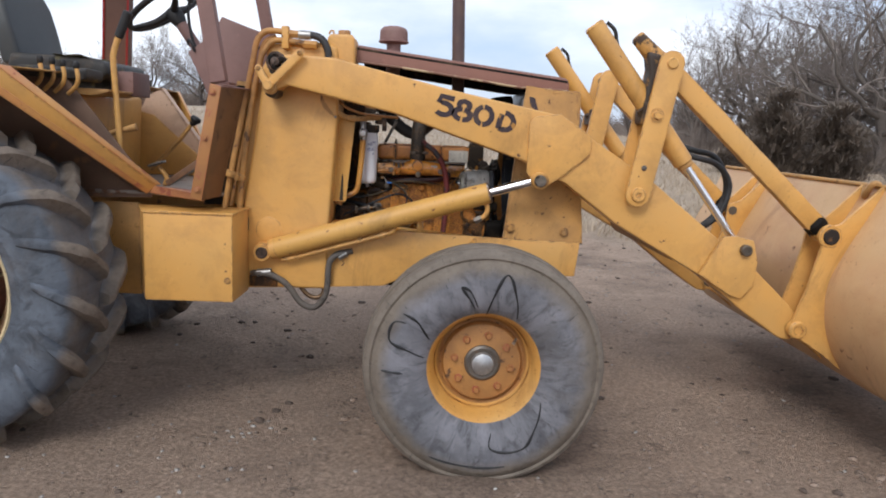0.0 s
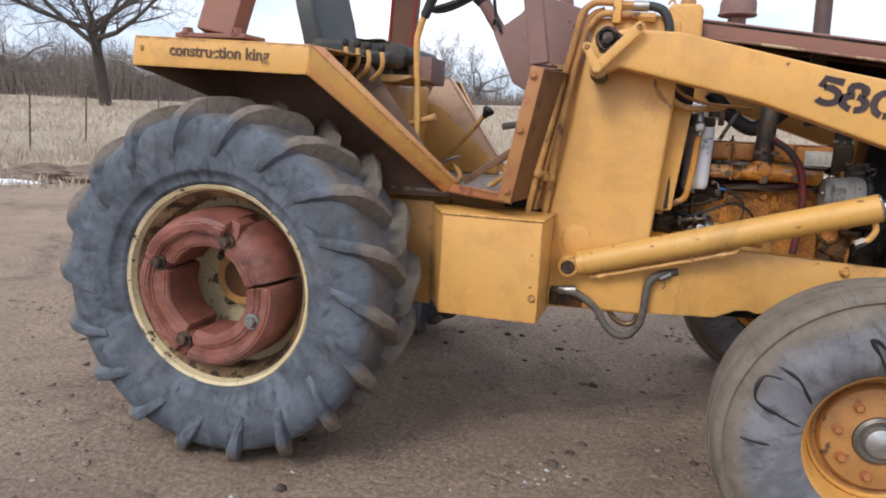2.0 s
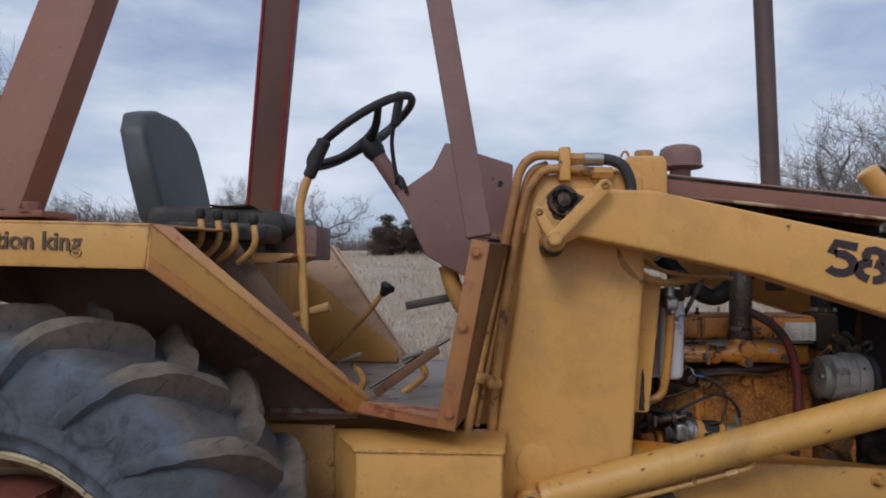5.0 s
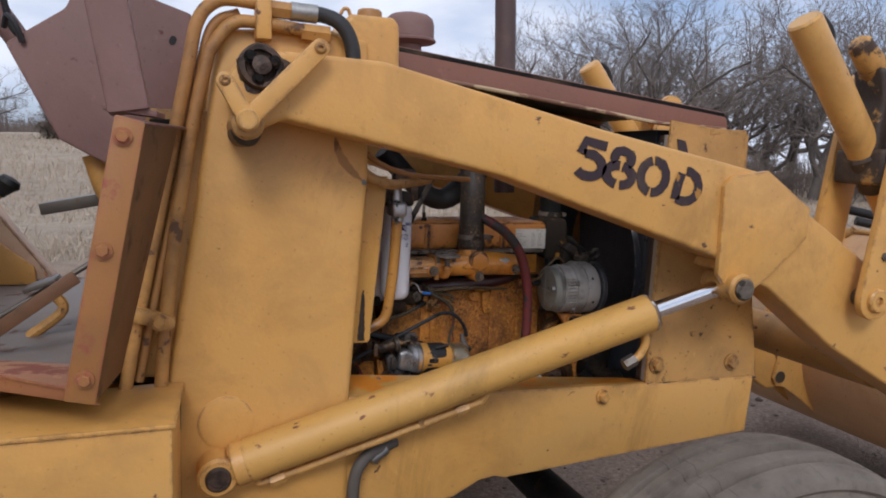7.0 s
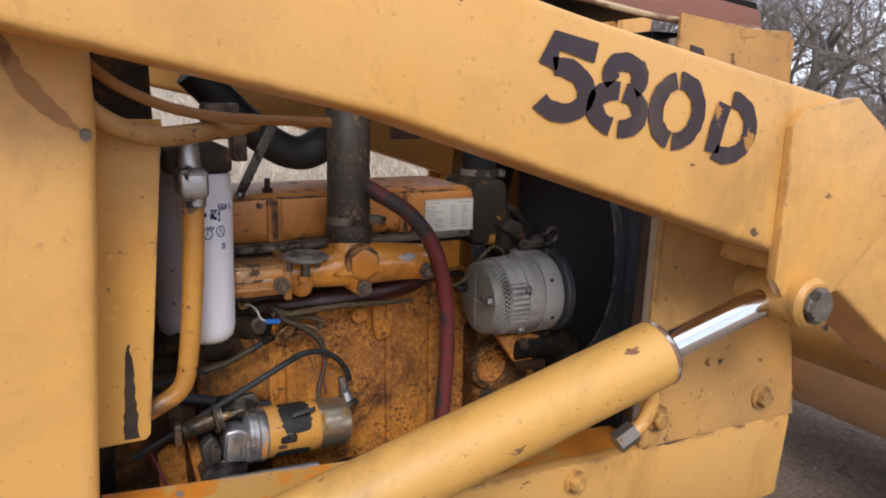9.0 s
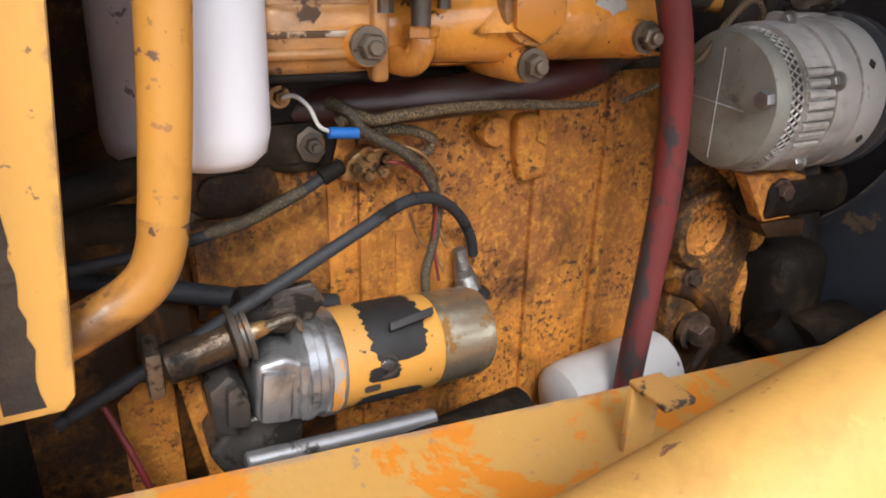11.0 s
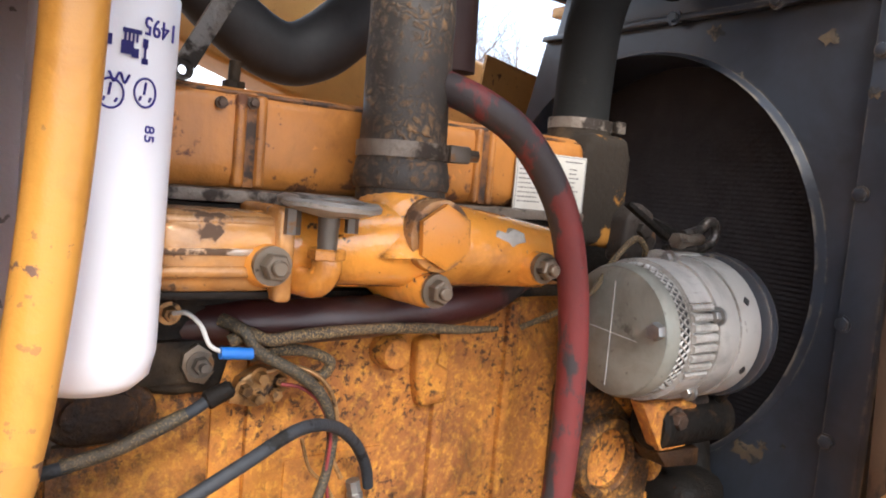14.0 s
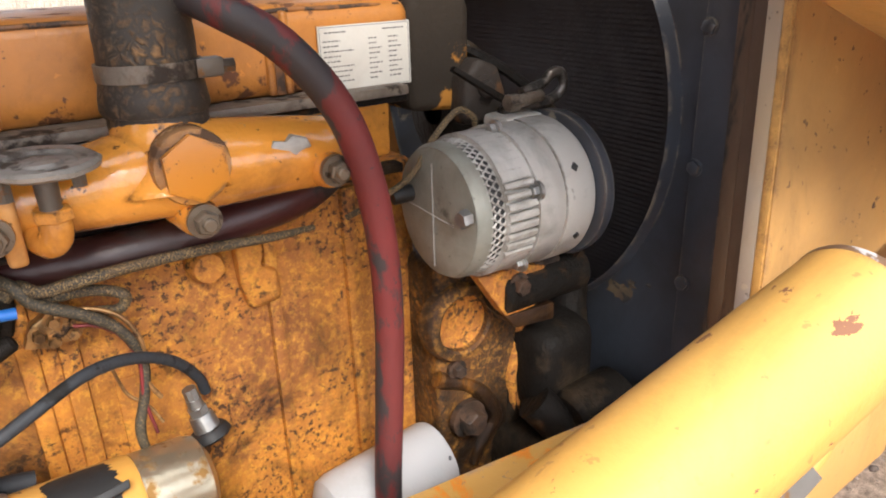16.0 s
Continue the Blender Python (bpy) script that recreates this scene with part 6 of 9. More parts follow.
# ---- operator's station ----
def beam(p0, p1, w, d, side=(0, 1, 0), bevel=0.006):
    """A square tube from p0 to p1: w across, d along side."""
    p0, p1, sd = Vector(p0), Vector(p1), Vector(side).normalized()
    ax = (p1 - p0).normalized()
    sd = (sd - ax * sd.dot(ax)).normalized()
    wd = ax.cross(sd)
    bm = bmesh.new()
    ends = []
    for p in (p0, p1):
        ends.append([bm.verts.new(p + wd * (i * w / 2) + sd * (j * d / 2)) for i, j in ((-1, -1), (1, -1), (1, 1), (-1, 1))])
    ring_faces(bm, *ends)
    for e in ends:
        bm.faces.new(e)
    bmesh.ops.recalc_face_normals(bm, faces=bm.faces[:])
    bevel_all(bm, bm.edges[:], bevel)
    return bm


def fender(s):
    F = empty("fender", tractor)
    skirt = [(-2.345, 1.424), (-2.357, 1.334), (-1.720, 1.322), (-1.710, 1.408)]
    part("skirt", prism(skirt, s * 0.932, s * 0.924, "y", 0.003), YELLOW, F, "yellow fender skirt with dark lettering")
    part("top_plate", slab([(-2.345, s * 0.930, 1.424), (-1.710, s * 0.930, 1.408), (-1.72, s * 0.44, 1.418), (-2.34, s * 0.44, 1.430)], 0.006), YELLOW, F)
    part("slope_panel", slab([(-1.710, s * 0.932, 1.410), (-1.720, s * 0.932, 1.322), (-1.392, s * 0.475, 0.944), (-1.350, s * 0.470, 0.978)], 0.007), YELLOW, F, "sloping yellow fender front panel")
    part("worn_edge", slab([(-1.7165, s * 0.932, 1.353), (-1.720, s * 0.932, 1.322), (-1.392, s * 0.475, 0.944), (-1.377, s * 0.473, 0.956)], 0.012), YELLOW_RED, F, "lower fender edge worn to red")
    part("slope_top", slab([(-1.710, s * 0.932, 1.410), (-1.350, s * 0.472, 0.978), (-1.345, s * 0.43, 0.978), (-1.700, s * 0.86, 1.410)], 0.005), YELLOW_RED, F)
    inner = [(-2.345, 1.425), (-1.715, 1.412), (-1.370, 0.965), (-1.375, 0.925), (-2.20, 0.90), (-2.30, 1.0)]
    part("inner_panel", prism(inner, s * 0.450, s * 0.442, "y", 0.002), FENDER_SHADE_MUD, F, "inner fender panel, mud brown and dark with under-fender shade")
    part("rear_flange", slab([(-2.345, s * 0.930, 1.424), (-2.357, s * 0.930, 1.334), (-2.23, s * 0.45, 1.20), (-2.34, s * 0.45, 1.42)], 0.005), FENDER_SHADE_MUD, F)
    part("front_web", slab([(-1.720, s * 0.925, 1.325), (-1.392, s * 0.470, 0.946), (-1.42, s * 0.452, 0.94), (-1.80, s * 0.452, 1.30)], 0.005), FENDER_SHADE_MUD, F)
    if s < 0:
        part("bolt", hexbolt((-2.318, -0.932, 1.390), (0, -1, 0), 0.008, 0.006, 1.2), YELLOW, F)
        lettering("construction king", 0.0610, Matrix.Translation((-2.031, -0.9335, 1.3800)) @ Matrix.Rotation(radians(90), 4, "X") @ Matrix.Rotation(radians(-1.6), 4, "Z") @ Matrix.Diagonal((0.84, 0.86, 1, 1)), INK_BROWN, F, label="faded dark lower-case lettering", bold=0.0012)
    return F


fender(-1)
fender(1)

# tool box step beside the frame
tb = empty("step_box", tractor)
bm = prism([(-1.346, -0.627), (-0.996, -0.627), (-0.986, -0.40), (-1.44, -0.42)], 0.530, 0.884, "z", 0.006)
part("box_body", bm, YELLOW, tb, "plain yellow steel step box")
bm = prism([(-1.350, -0.632), (-0.990, -0.632), (-0.978, -0.395), (-1.448, -0.418)], 0.884, 0.892, "z", 0.003)
part("box_lid", bm, YELLOW, tb)
part("bolt", hexbolt((-1.016, -0.627, 0.619), (0, -1, 0), 0.010, 0.007), YELLOW_DULL, tb)
part("slot", prism(capsule_poly((-0.40, 0.80), (-0.40, 0.845), 0.006, 4), -0.9905, -0.985, "x", 0.0), BLACK, tb)
part("side_panel", slab([(-1.44, -0.415, 0.50), (-1.72, -0.405, 0.50), (-1.72, -0.405, 0.90), (-1.44, -0.415, 0.90)], 0.006), YELLOW_DULL, tractor)
part("bolt", hexbolt((-1.452, -0.416, 0.80), (0, -1, 0), 0.008, 0.006), YELLOW_DULL, tractor)

# floor plate, sill and dash post
part("floor_plate", prism([(-1.75, -0.46), (-1.37, -0.46), (-1.15, -0.60), (-1.09, -0.42), (-1.06, -0.38), (-1.06, 0.55), (-1.75, 0.55)], 0.938, 0.952, "z", 0.003), FLOOR_STEEL, tractor, "bare grey floor plate")
part("sill", slab([(-1.358, -0.476, 0.978), (-1.375, -0.476, 0.948), (-1.110, -0.652, 0.942), (-1.14, -0.652, 0.972)], -0.02), SILL_RED, tractor, "yellow cab sill worn to red")
part("sill_top", slab([(-1.358, -0.476, 0.976), (-1.14, -0.650, 0.972), (-1.10, -0.50, 0.962), (-1.34, -0.40, 0.964)], -0.006), SILL_RED, tractor)
post = empty("dash_post", tractor)
part("back_plate", slab([(-1.130, -0.375, 0.90), (-0.985, -0.375, 0.90), (-0.905, -0.375, 1.42), (-1.035, -0.375, 1.42)], 0.006), YELLOW_DULL, post, "grimy yellow plate behind the steel lines")
# black plate added as the shade in the gap beside the post
part("post_gap_shade", slab([(-1.175, -0.40, 0.90), (-1.095, -0.40, 0.90), (-0.985, -0.40, 1.40), (-1.030, -0.40, 1.40)], 0.005), GREASE_AND_SHADE, post, "black plate standing for the shaded gap beside the post")
part("flange", slab([(-1.153, -0.652, 0.952), (-1.108, -0.652, 0.942), (-1.026, -0.652, 1.384), (-1.069, -0.652, 1.394)], -0.007), POST_ORANGE, post, "orange-yellow bolted dash post")
part("web", slab([(-1.028, -0.650, 1.386), (-0.979, -0.47, 1.386), (-1.083, -0.47, 0.942), (-1.110, -0.650, 0.942)], 0.006), POST_WEB, post, "brown web of the post, darker than its flange")
part("post_cap", slab([(-1.069, -0.652, 1.392), (-1.026, -0.652, 1.384), (-0.965, -0.42, 1.386), (-1.03, -0.42, 1.394)], -0.005), PRIMER, post)
for x, z in ((-1.059, 1.361), (-1.091, 1.187), (-1.122, 0.985)):
    part("bolt", hexbolt((x, -0.654, z), (0, -1, 0), 0.010, 0.008), POST_ORANGE, post)

# roll-over posts
rops = empty("roll_over_frame", tractor)
for s in (-1, 1):
    base, top = Vector((-2.055, s * 0.885, 1.436)), Vector((-1.835, s * 0.52, 2.75))
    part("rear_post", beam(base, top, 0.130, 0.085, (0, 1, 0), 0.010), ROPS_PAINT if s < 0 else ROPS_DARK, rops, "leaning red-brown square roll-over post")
    if s > 0:
        for dx in (-0.066, 0.066):
            d = Vector((dx, -0.043, 0.0))
            part("edge_stripe", beam(base + d, top + d, 0.012, 0.006, (0, 1, 0), 0.001), RED_TRIM, rops, "bright red edge stripe")
    part("base_plate", box(-2.195, -1.938, min(s * 0.80, s * 0.925), max(s * 0.80, s * 0.925), 1.428, 1.442, 0.003), ROPS_PAINT, rops)
    for x in (-2.16, -1.975):
        part("bolt", hexbolt((x, s * 0.905, 1.440), (0, 0, 1), 0.017, 0.016), ROPS_PAINT, rops)
    b2, t2 = Vector((-1.052, s * 0.585, 1.400)), Vector((-1.285, s * 0.50, 2.75))
    part("front_post", beam(b2, t2, 0.062, 0.052, (0, 1, 0), 0.006), PRIMER, rops, "leaning mauve-brown square roll-over post")
    part("base_plate", slab([(-1.09, s * 0.60, 1.412), (-1.01, s * 0.60, 1.404), (-1.00, s * 0.52, 1.404), (-1.08, s * 0.52, 1.412)], s * 0.010), PRIMER, rops)
part("roof_rail", beam((-1.835, -0.52, 2.75), (-1.835, 0.52, 2.75), 0.10, 0.08, (1, 0, 0), 0.008), ROPS_PAINT, rops)
part("roof_rail", beam((-1.285, -0.50, 2.75), (-1.285, 0.50, 2.75), 0.06, 0.06, (1, 0, 0), 0.006), PRIMER, rops)

# dash cowl and steering
cowl = [(-1.308, 1.548), (-1.197, 1.626), (-1.158, 1.706), (-1.05, 1.668), (-0.952, 1.637), (-0.962, 1.40), (-1.00, 1.25), (-1.092, 1.293), (-1.150, 1.322), (-1.218, 1.36)]
part("dash_cowl", prism(cowl, -0.165, 0.27, "y", 0.008), PRIMER, tractor, "brown sheet metal dash cowl")
part("cowl_hole", prism(capsule_poly((-0.992, 1.575), (-0.990, 1.580), 0.007, 5), -0.1665, -0.163, "y", 0.0), BLACK, tractor)
bm = bmesh.new()
tube(bm, [(-1.155, -0.10, 1.33), (-1.13, -0.10, 1.25), (-1.085, -0.10, 1.18), (-1.02, -0.10, 1.16)], 0.028, 12)
part("duct", bm, YELLOW_DULL, tractor)
st = empty("steering_wheel", tractor)
hub = Vector((-1.412, 0.0, 1.722))
nrm = Vector((-0.56, 0, 0.83)).normalized()
ring_c = hub + nrm * 0.055
bm = bmesh.new()
u, v = Vector((0.83, 0, 0.56)), Vector((0, 1, 0))
loop = [ring_c + (u * math.cos(a) + v * math.sin(a)) * 0.198 for a in (2 * math.pi * k / 56 for k in range(57))]
tube(bm, loop, 0.0135, 10, 1, smooth_path=False)
part("wheel_ring", bm, BLACK, st, "black steering wheel ring")
for k in range(3):
    a = radians(120 * k + 60)
    bm = bmesh.new()
    tip = ring_c + (u * math.cos(a) + v * math.sin(a)) * 0.194
    tube(bm, [hub + nrm * 0.02, hub.lerp(tip, 0.5) + nrm * -0.004, tip], [0.020, 0.014, 0.011], 10)
    part("spoke", bm, BLACK, st)
bm = bmesh.new()
lathe(bm, [(0.0005, 0.035), (0.030, 0.034), (0.036, 0.024), (0.036, -0.02), (0.028, -0.045), (0.0005, -0.045)], hub, nrm, 28)
part("hub", bm, BLACK, st)
bm = bmesh.new()
rod(bm, hub - nrm * 0.03, hub - nrm * 0.46, 0.026, seg=18)
part("steering_column", bm, PRIMER, tractor)
bm = bmesh.new()
tube(bm, [(-1.30, -0.05, 1.575), (-1.32, -0.05, 1.61), (-1.335, -0.06, 1.72), (-1.325, -0.06, 1.80)], 0.007, 8)
part("throttle_lever", bm, BLACK, tractor)
bm = bmesh.new()
rod(bm, (-1.327, -0.06, 1.775), (-1.308, -0.06, 1.885), 0.015, seg=12, chamfer=0.004)
part("lever_grip", bm, BLACK, tractor)
bm = bmesh.new()
tube(bm, [(-1.275, -0.17, 1.55), (-1.285, -0.18, 1.585), (-1.30, -0.17, 1.60), (-1.31, -0.15, 1.58)], 0.006, 8)
part("wire_bundle", bm, HOSE, tractor)

# seat
seat = empty("operator_seat", tractor)
bm = bmesh.new()
prof = [(-0.235, 1.455), (-0.245, 1.62), (-0.235, 1.74), (-0.19, 1.80), (-0.10, 1.825), (0.05, 1.825), (0.13, 1.80), (0.175, 1.74), (0.185, 1.62), (0.175, 1.455)]
bm = prism([(y, z) for y, z in prof], -0.045, 0.04, "x", 0.022, 3)
shear = Matrix(((1, 0, -0.24, -2.045 + 0.24 * 1.5), (0, 1, 0, 0), (0, 0, 1, 0), (0, 0, 0, 1)))
bm.transform(shear)
part("backrest", bm, VINYL, seat, "worn dark grey vinyl backrest")
bm = prism([(-2.06, 1.425), (-1.66, 1.405), (-1.62, 1.43), (-1.63, 1.475), (-1.72, 1.492), (-2.04, 1.500)], -0.25, 0.19, "y", 0.025, 3)
for vtx in bm.verts:
    vtx.co += Vector((0, 0, 0.016 * noise.noise((vtx.co.x * 9, vtx.co.y * 9, vtx.co.z * 5))))
part("cushion", bm, VINYL_TORN, seat, "torn black seat cushion")
rng = random.Random(8)
bm = bmesh.new()
grid = []
for i in range(13):
    row = []
    for j in range(9):
        x, y = -1.86 + i * 0.018, -0.25 + j * 0.045
        row.append(bm.verts.new((x, y, 1.505 - 0.055 * max(0, i - 7) / 5 + 0.020 * noise.noise((x * 16, y * 16, 1.0)))))
    grid.append(row)
for a, b in zip(grid, grid[1:]):
    for j in range(8):
        bm.faces.new((a[j], a[j + 1], b[j + 1], b[j]))
bmesh.ops.solidify(bm, geom=bm.faces[:], thickness=0.012)
part("seat_cover", bm, MOSS, seat, "mossy rag lying on the cushion")
part("seat_base", box(-2.0, -1.70, -0.20, 0.15, 1.36, 1.43, 0.01), VINYL_TORN, seat)
part("seat_pedestal", prism([(-2.25, 0.95), (-1.74, 0.95), (-1.72, 1.34), (-1.74, 1.36), (-2.25, 1.37)], -0.30, 0.38, "y", 0.012), YELLOW, tractor, "dusty orange-yellow seat pedestal")
part("control_shelf", prism([(-1.95, 1.345), (-1.62, 1.335), (-1.56, 1.352), (-1.56, 1.362), (-1.95, 1.368)], -0.40, -0.05, "y", 0.004), YELLOW_DULL, tractor)
part("brown_box", box(-1.655, -1.555, -0.15, 0.05, 1.345, 1.452, 0.006), PRIMER, tractor)
for x, z in ((-1.782, 1.456), (-1.735, 1.452), (-1.693, 1.446), (-1.640, 1.440)):
    L = empty("control_lever", tractor)
    bm = bmesh.new()
    tube(bm, [(x + 0.0, -0.50, z), (x + 0.005, -0.50, z - 0.045), (x - 0.01, -0.49, z - 0.075), (x - 0.05, -0.47, z - 0.105)], 0.0085, 10)
    part("lever_rod", bm, YELLOW, L)
    bm = bmesh.new()
    lathe(bm, [(0.0005, 0.016), (0.010, 0.014), (0.014, 0.003), (0.012, -0.010), (0.007, -0.016)], (x, -0.50, z + 0.008), (0, 0, 1), 16)
    part("knob", bm, BLACK, L, "round black knob")
bm = box(-1.90, -1.62, -0.46, -0.30, 1.395, 1.44, 0.015, 3)
for vtx in bm.verts:
    vtx.co += Vector((0, 0, 0.03 * noise.noise((vtx.co.x * 11, vtx.co.y * 9, 2.0))))
part("lever_boot", bm, VINYL_TORN, tractor, "torn black rubber lever boot")
loader_lever = empty("loader_lever", tractor)
bm = bmesh.new()
tube(bm, [(-1.538, -0.35, 1.02), (-1.543, -0.35, 1.20), (-1.556, -0.35, 1.46), (-1.552, -0.35, 1.52), (-1.527, -0.35, 1.595)], 0.0125, 12)
part("lever_rod", bm, YELLOW, loader_lever)
bm = bmesh.new()
rod(bm, (-1.533, -0.35, 1.575), (-1.487, -0.35, 1.683), 0.018, 0.020, seg=16, chamfer=0.006)
part("grip", bm, BLACK, loader_lever, "black rubber grip")
bm = bmesh.new()
tube(bm, [(-1.64, -0.33, 1.165), (-1.56, -0.33, 1.19), (-1.475, -0.33, 1.212)], [0.014, 0.011, 0.016], 10)
part("hand_lever", bm, YELLOW_DULL, tractor)
gear = empty("gear_lever", tractor)
bm = bmesh.new()
tube(bm, [(-1.60, 0.15, 1.0), (-1.55, 0.15, 1.05), (-1.46, 0.15, 1.145), (-1.395, 0.15, 1.228)], 0.010, 10)
part("lever_rod", bm, YELLOW_DULL, gear)
bm = bmesh.new()
lathe(bm, [(0.0005, 0.022), (0.022, 0.018), (0.028, 0.005), (0.018, -0.012), (0.011, -0.03), (0.0005, -0.03)], (-1.378, 0.15, 1.248), (0.5, 0, 0.7), 20)
part("knob", bm, BLACK, gear, "black mushroom knob")
# brown brace leaning from the floor to the dash post
bm = beam((-1.338, -0.375, 0.978), (-1.165, -0.375, 1.103), 0.026, 0.010, (0, 1, 0), 0.003)
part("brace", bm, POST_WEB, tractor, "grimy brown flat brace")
# pedals
for pts, pad in ((((-1.41, -0.2, 0.955), (-1.40, -0.2, 0.99), (-1.432, -0.2, 1.035)), (-1.44, -0.2, 1.045)), (((-1.28, -0.2, 0.95), (-1.215, -0.2, 1.005), (-1.243, -0.2, 1.05)), (-1.25, -0.2, 1.056))):
    P = empty("pedal", tractor)
    bm = bmesh.new()
    tube(bm, pts, 0.011, 8)
    part("pedal_arm", bm, YELLOW_DULL, P)
    part("pedal_pad", slab([Vector(pad) + Vector((-0.03, -0.035, -0.01)), Vector(pad) + Vector((0.03, -0.035, 0.012)), Vector(pad) + Vector((0.03, 0.035, 0.012)), Vector(pad) + Vector((-0.03, 0.035, -0.01))], 0.010), STEEL_DARK, P)
bm = bmesh.new()
rod(bm, (-1.383, -0.2, 0.963), (-1.141, -0.2, 1.114), 0.006, seg=8)
part("brake_rod", bm, STEEL_DARK, tractor)
part("brake_pedal", slab([(-1.31, 0.16, 1.172), (-1.13, 0.16, 1.207), (-1.13, 0.24, 1.207), (-1.31, 0.24, 1.172)], 0.030), STEEL_DARK, tractor, "flat rusty brake pedal pad")
# far inner fender: orange-yellow below, tan above
part("inner_guard", prism([(-2.20, 0.955), (-1.372, 0.955), (-1.376, 1.005), (-1.55, 1.150), (-1.677, 1.266), (-1.95, 1.333), (-2.20, 1.335)], 0.420, 0.432, "y", 0.004), YELLOW, tractor, "orange-yellow inner fender guard")
part("far_panel", prism([(-1.80, 1.20), (-1.72, 1.365), (-1.645, 1.402), (-1.335, 0.965), (-1.70, 0.965)], 0.440, 0.448, "y", 0.002), TAN_PANEL, tractor, "faded tan inner fender panel")
part("far_panel_edge", slab([(-1.645, 0.44, 1.406), (-1.335, 0.44, 0.969), (-1.335, 0.50, 0.969), (-1.645, 0.50, 1.406)], 0.006), TAN_PANEL, tractor)


# ---- engine ----
eng = tractor


# block with raised ribs and lugs
block = part("engine_block", prism([(-0.50, 0.60), (-0.038, 0.60), (-0.038, 1.035), (-0.480, 1.035), (-0.480, 0.972), (-0.50, 0.972)], -0.100, 0.20, "y", 0.008, 3), ORANGE_BLOCK, eng, "orange engine block with flaking rusty paint")
for x0, x1 in ((-0.395, -0.380), (-0.368, -0.352), (-0.198, -0.186), (-0.120, -0.105)):
    part("casting_rib", bumpy(box(x0, x1, -0.106, -0.09, 0.66, 1.02, 0.005), 0.001, 40), ORANGE_BLOCK, block)
part("casting_pad", box(-0.335, -0.245, -0.103, -0.09, 0.72, 0.90, 0.006), ORANGE_BLOCK, block)
part("casting_boss", bumpy(prism([(-0.224, 0.991), (-0.203, 0.992), (-0.198, 0.980), (-0.204, 0.969), (-0.190, 0.963), (-0.188, 0.934), (-0.217, 0.931), (-0.223, 0.955)], -0.114, -0.09, "y", 0.008, 3), 0.001, 40), ORANGE_BLOCK, block)
lug = bmesh.new()
lathe(lug, [(0.0005, -0.022), (0.012, -0.021), (0.015, -0.014), (0.015, 0.0)], (-0.250, -0.10, 0.982), (0, 1, 0), 16)
part("casting_lug", lug, ORANGE_BLOCK, block)
bm = bumpy(prism([(-0.497, 0.982), (-0.455, 0.968), (-0.420, 0.962), (-0.392, 0.962), (-0.386, 0.990), (-0.391, 1.015), (-0.410, 1.031), (-0.497, 1.034)], -0.1125, -0.09, "y", 0.006, 3), 0.003, 35)
part("grease_cake", bm, GREASE_AND_SHADE, block, "thick black cake of old grease")
part("stained_casting", bumpy(box(-0.4985, -0.394, -0.1030, -0.09, 0.66, 0.972, 0.003), 0.0010, 45), STAINED_BLOCK, block, "casting stained dark with old oil")
part("pan_flange", box(-0.50, -0.055, -0.118, -0.09, 0.655, 0.672, 0.006), ORANGE_BLOCK, block)
bm = box(-0.455, -0.05, -0.085, 0.20, 1.035, 1.100, 0.006)
part("cylinder_head", bm, ORANGE, eng)
part("head_ledge", bumpy(box(-0.470, -0.050, -0.121, 0.205, 1.0975, 1.1065, 0.003), 0.0012, 40), LEDGE, eng, "grimy grey ledge under the valve cover")
part("head_gasket", box(-0.470, -0.050, -0.116, 0.205, 1.0915, 1.0968, 0.001), GREASE_AND_SHADE, eng)
part("head_gasket", box(-0.470, -0.055, -0.112, 0.205, 1.025, 1.034, 0.002), GREASE_AND_SHADE, eng)
# bell housing and flywheel cover
bm = bmesh.new()
lathe(bm, [(0.16, -0.50), (0.19, -0.51), (0.195, -0.535), (0.19, -0.56), (0.16, -0.64), (0.14, -0.70)], (0, 0.05, 0.80), (1, 0, 0), 40)
part("bell_housing", bm, OILY_ORANGE, eng)
for k in range(3):
    part("bolt", hexbolt((-0.50, -0.118 + 0.01 * k, 0.80 + 0.07 * k), (1, 0, 0), 0.010, 0.012), STEEL_DARK, eng)
bm = box(-0.600, -0.528, -0.150, -0.08, 0.60, 0.830, 0.006)
part("starter_mount", bumpy(bm, 0.002, 30), ORANGE_BLOCK, eng, "flaking orange starter mount")
part("mount_rib", slab([(-0.528, -0.165, 0.842), (-0.512, -0.165, 0.838), (-0.492, -0.165, 0.742), (-0.512, -0.165, 0.742)], 0.05), ORANGE_BLOCK, eng)
part("mount_rib", slab([(-0.508, -0.172, 0.850), (-0.494, -0.172, 0.846), (-0.480, -0.172, 0.742), (-0.498, -0.172, 0.742)], 0.05), ORANGE_BLOCK, eng)
# near-black masses added so the bay's back and floor stay dark
part("transmission_case", bumpy(box(-1.05, -0.612, -0.155, 0.26, 0.52, 0.905, 0.03, 3), 0.003, 20), GREASE_AND_SHADE, eng)
part("oil_pan", box(-0.50, -0.03, -0.085, 0.18, 0.50, 0.60, 0.02, 3), GREASE_AND_SHADE, eng)
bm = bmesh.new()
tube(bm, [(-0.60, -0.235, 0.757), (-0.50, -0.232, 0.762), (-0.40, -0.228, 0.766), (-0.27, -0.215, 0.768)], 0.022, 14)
part("oily_pipe", bumpy(bm, 0.0015, 35), GREASE_AND_SHADE, eng, "black pipe caked with wet oil")
part("floor_pan", box(-0.64, -0.05, -0.255, -0.09, 0.640, 0.655, 0.004), GREASE_AND_SHADE, eng)
# valve cover
bm = box(-0.462, -0.030, -0.100, 0.09, 1.106, 1.179, 0.020, 4)
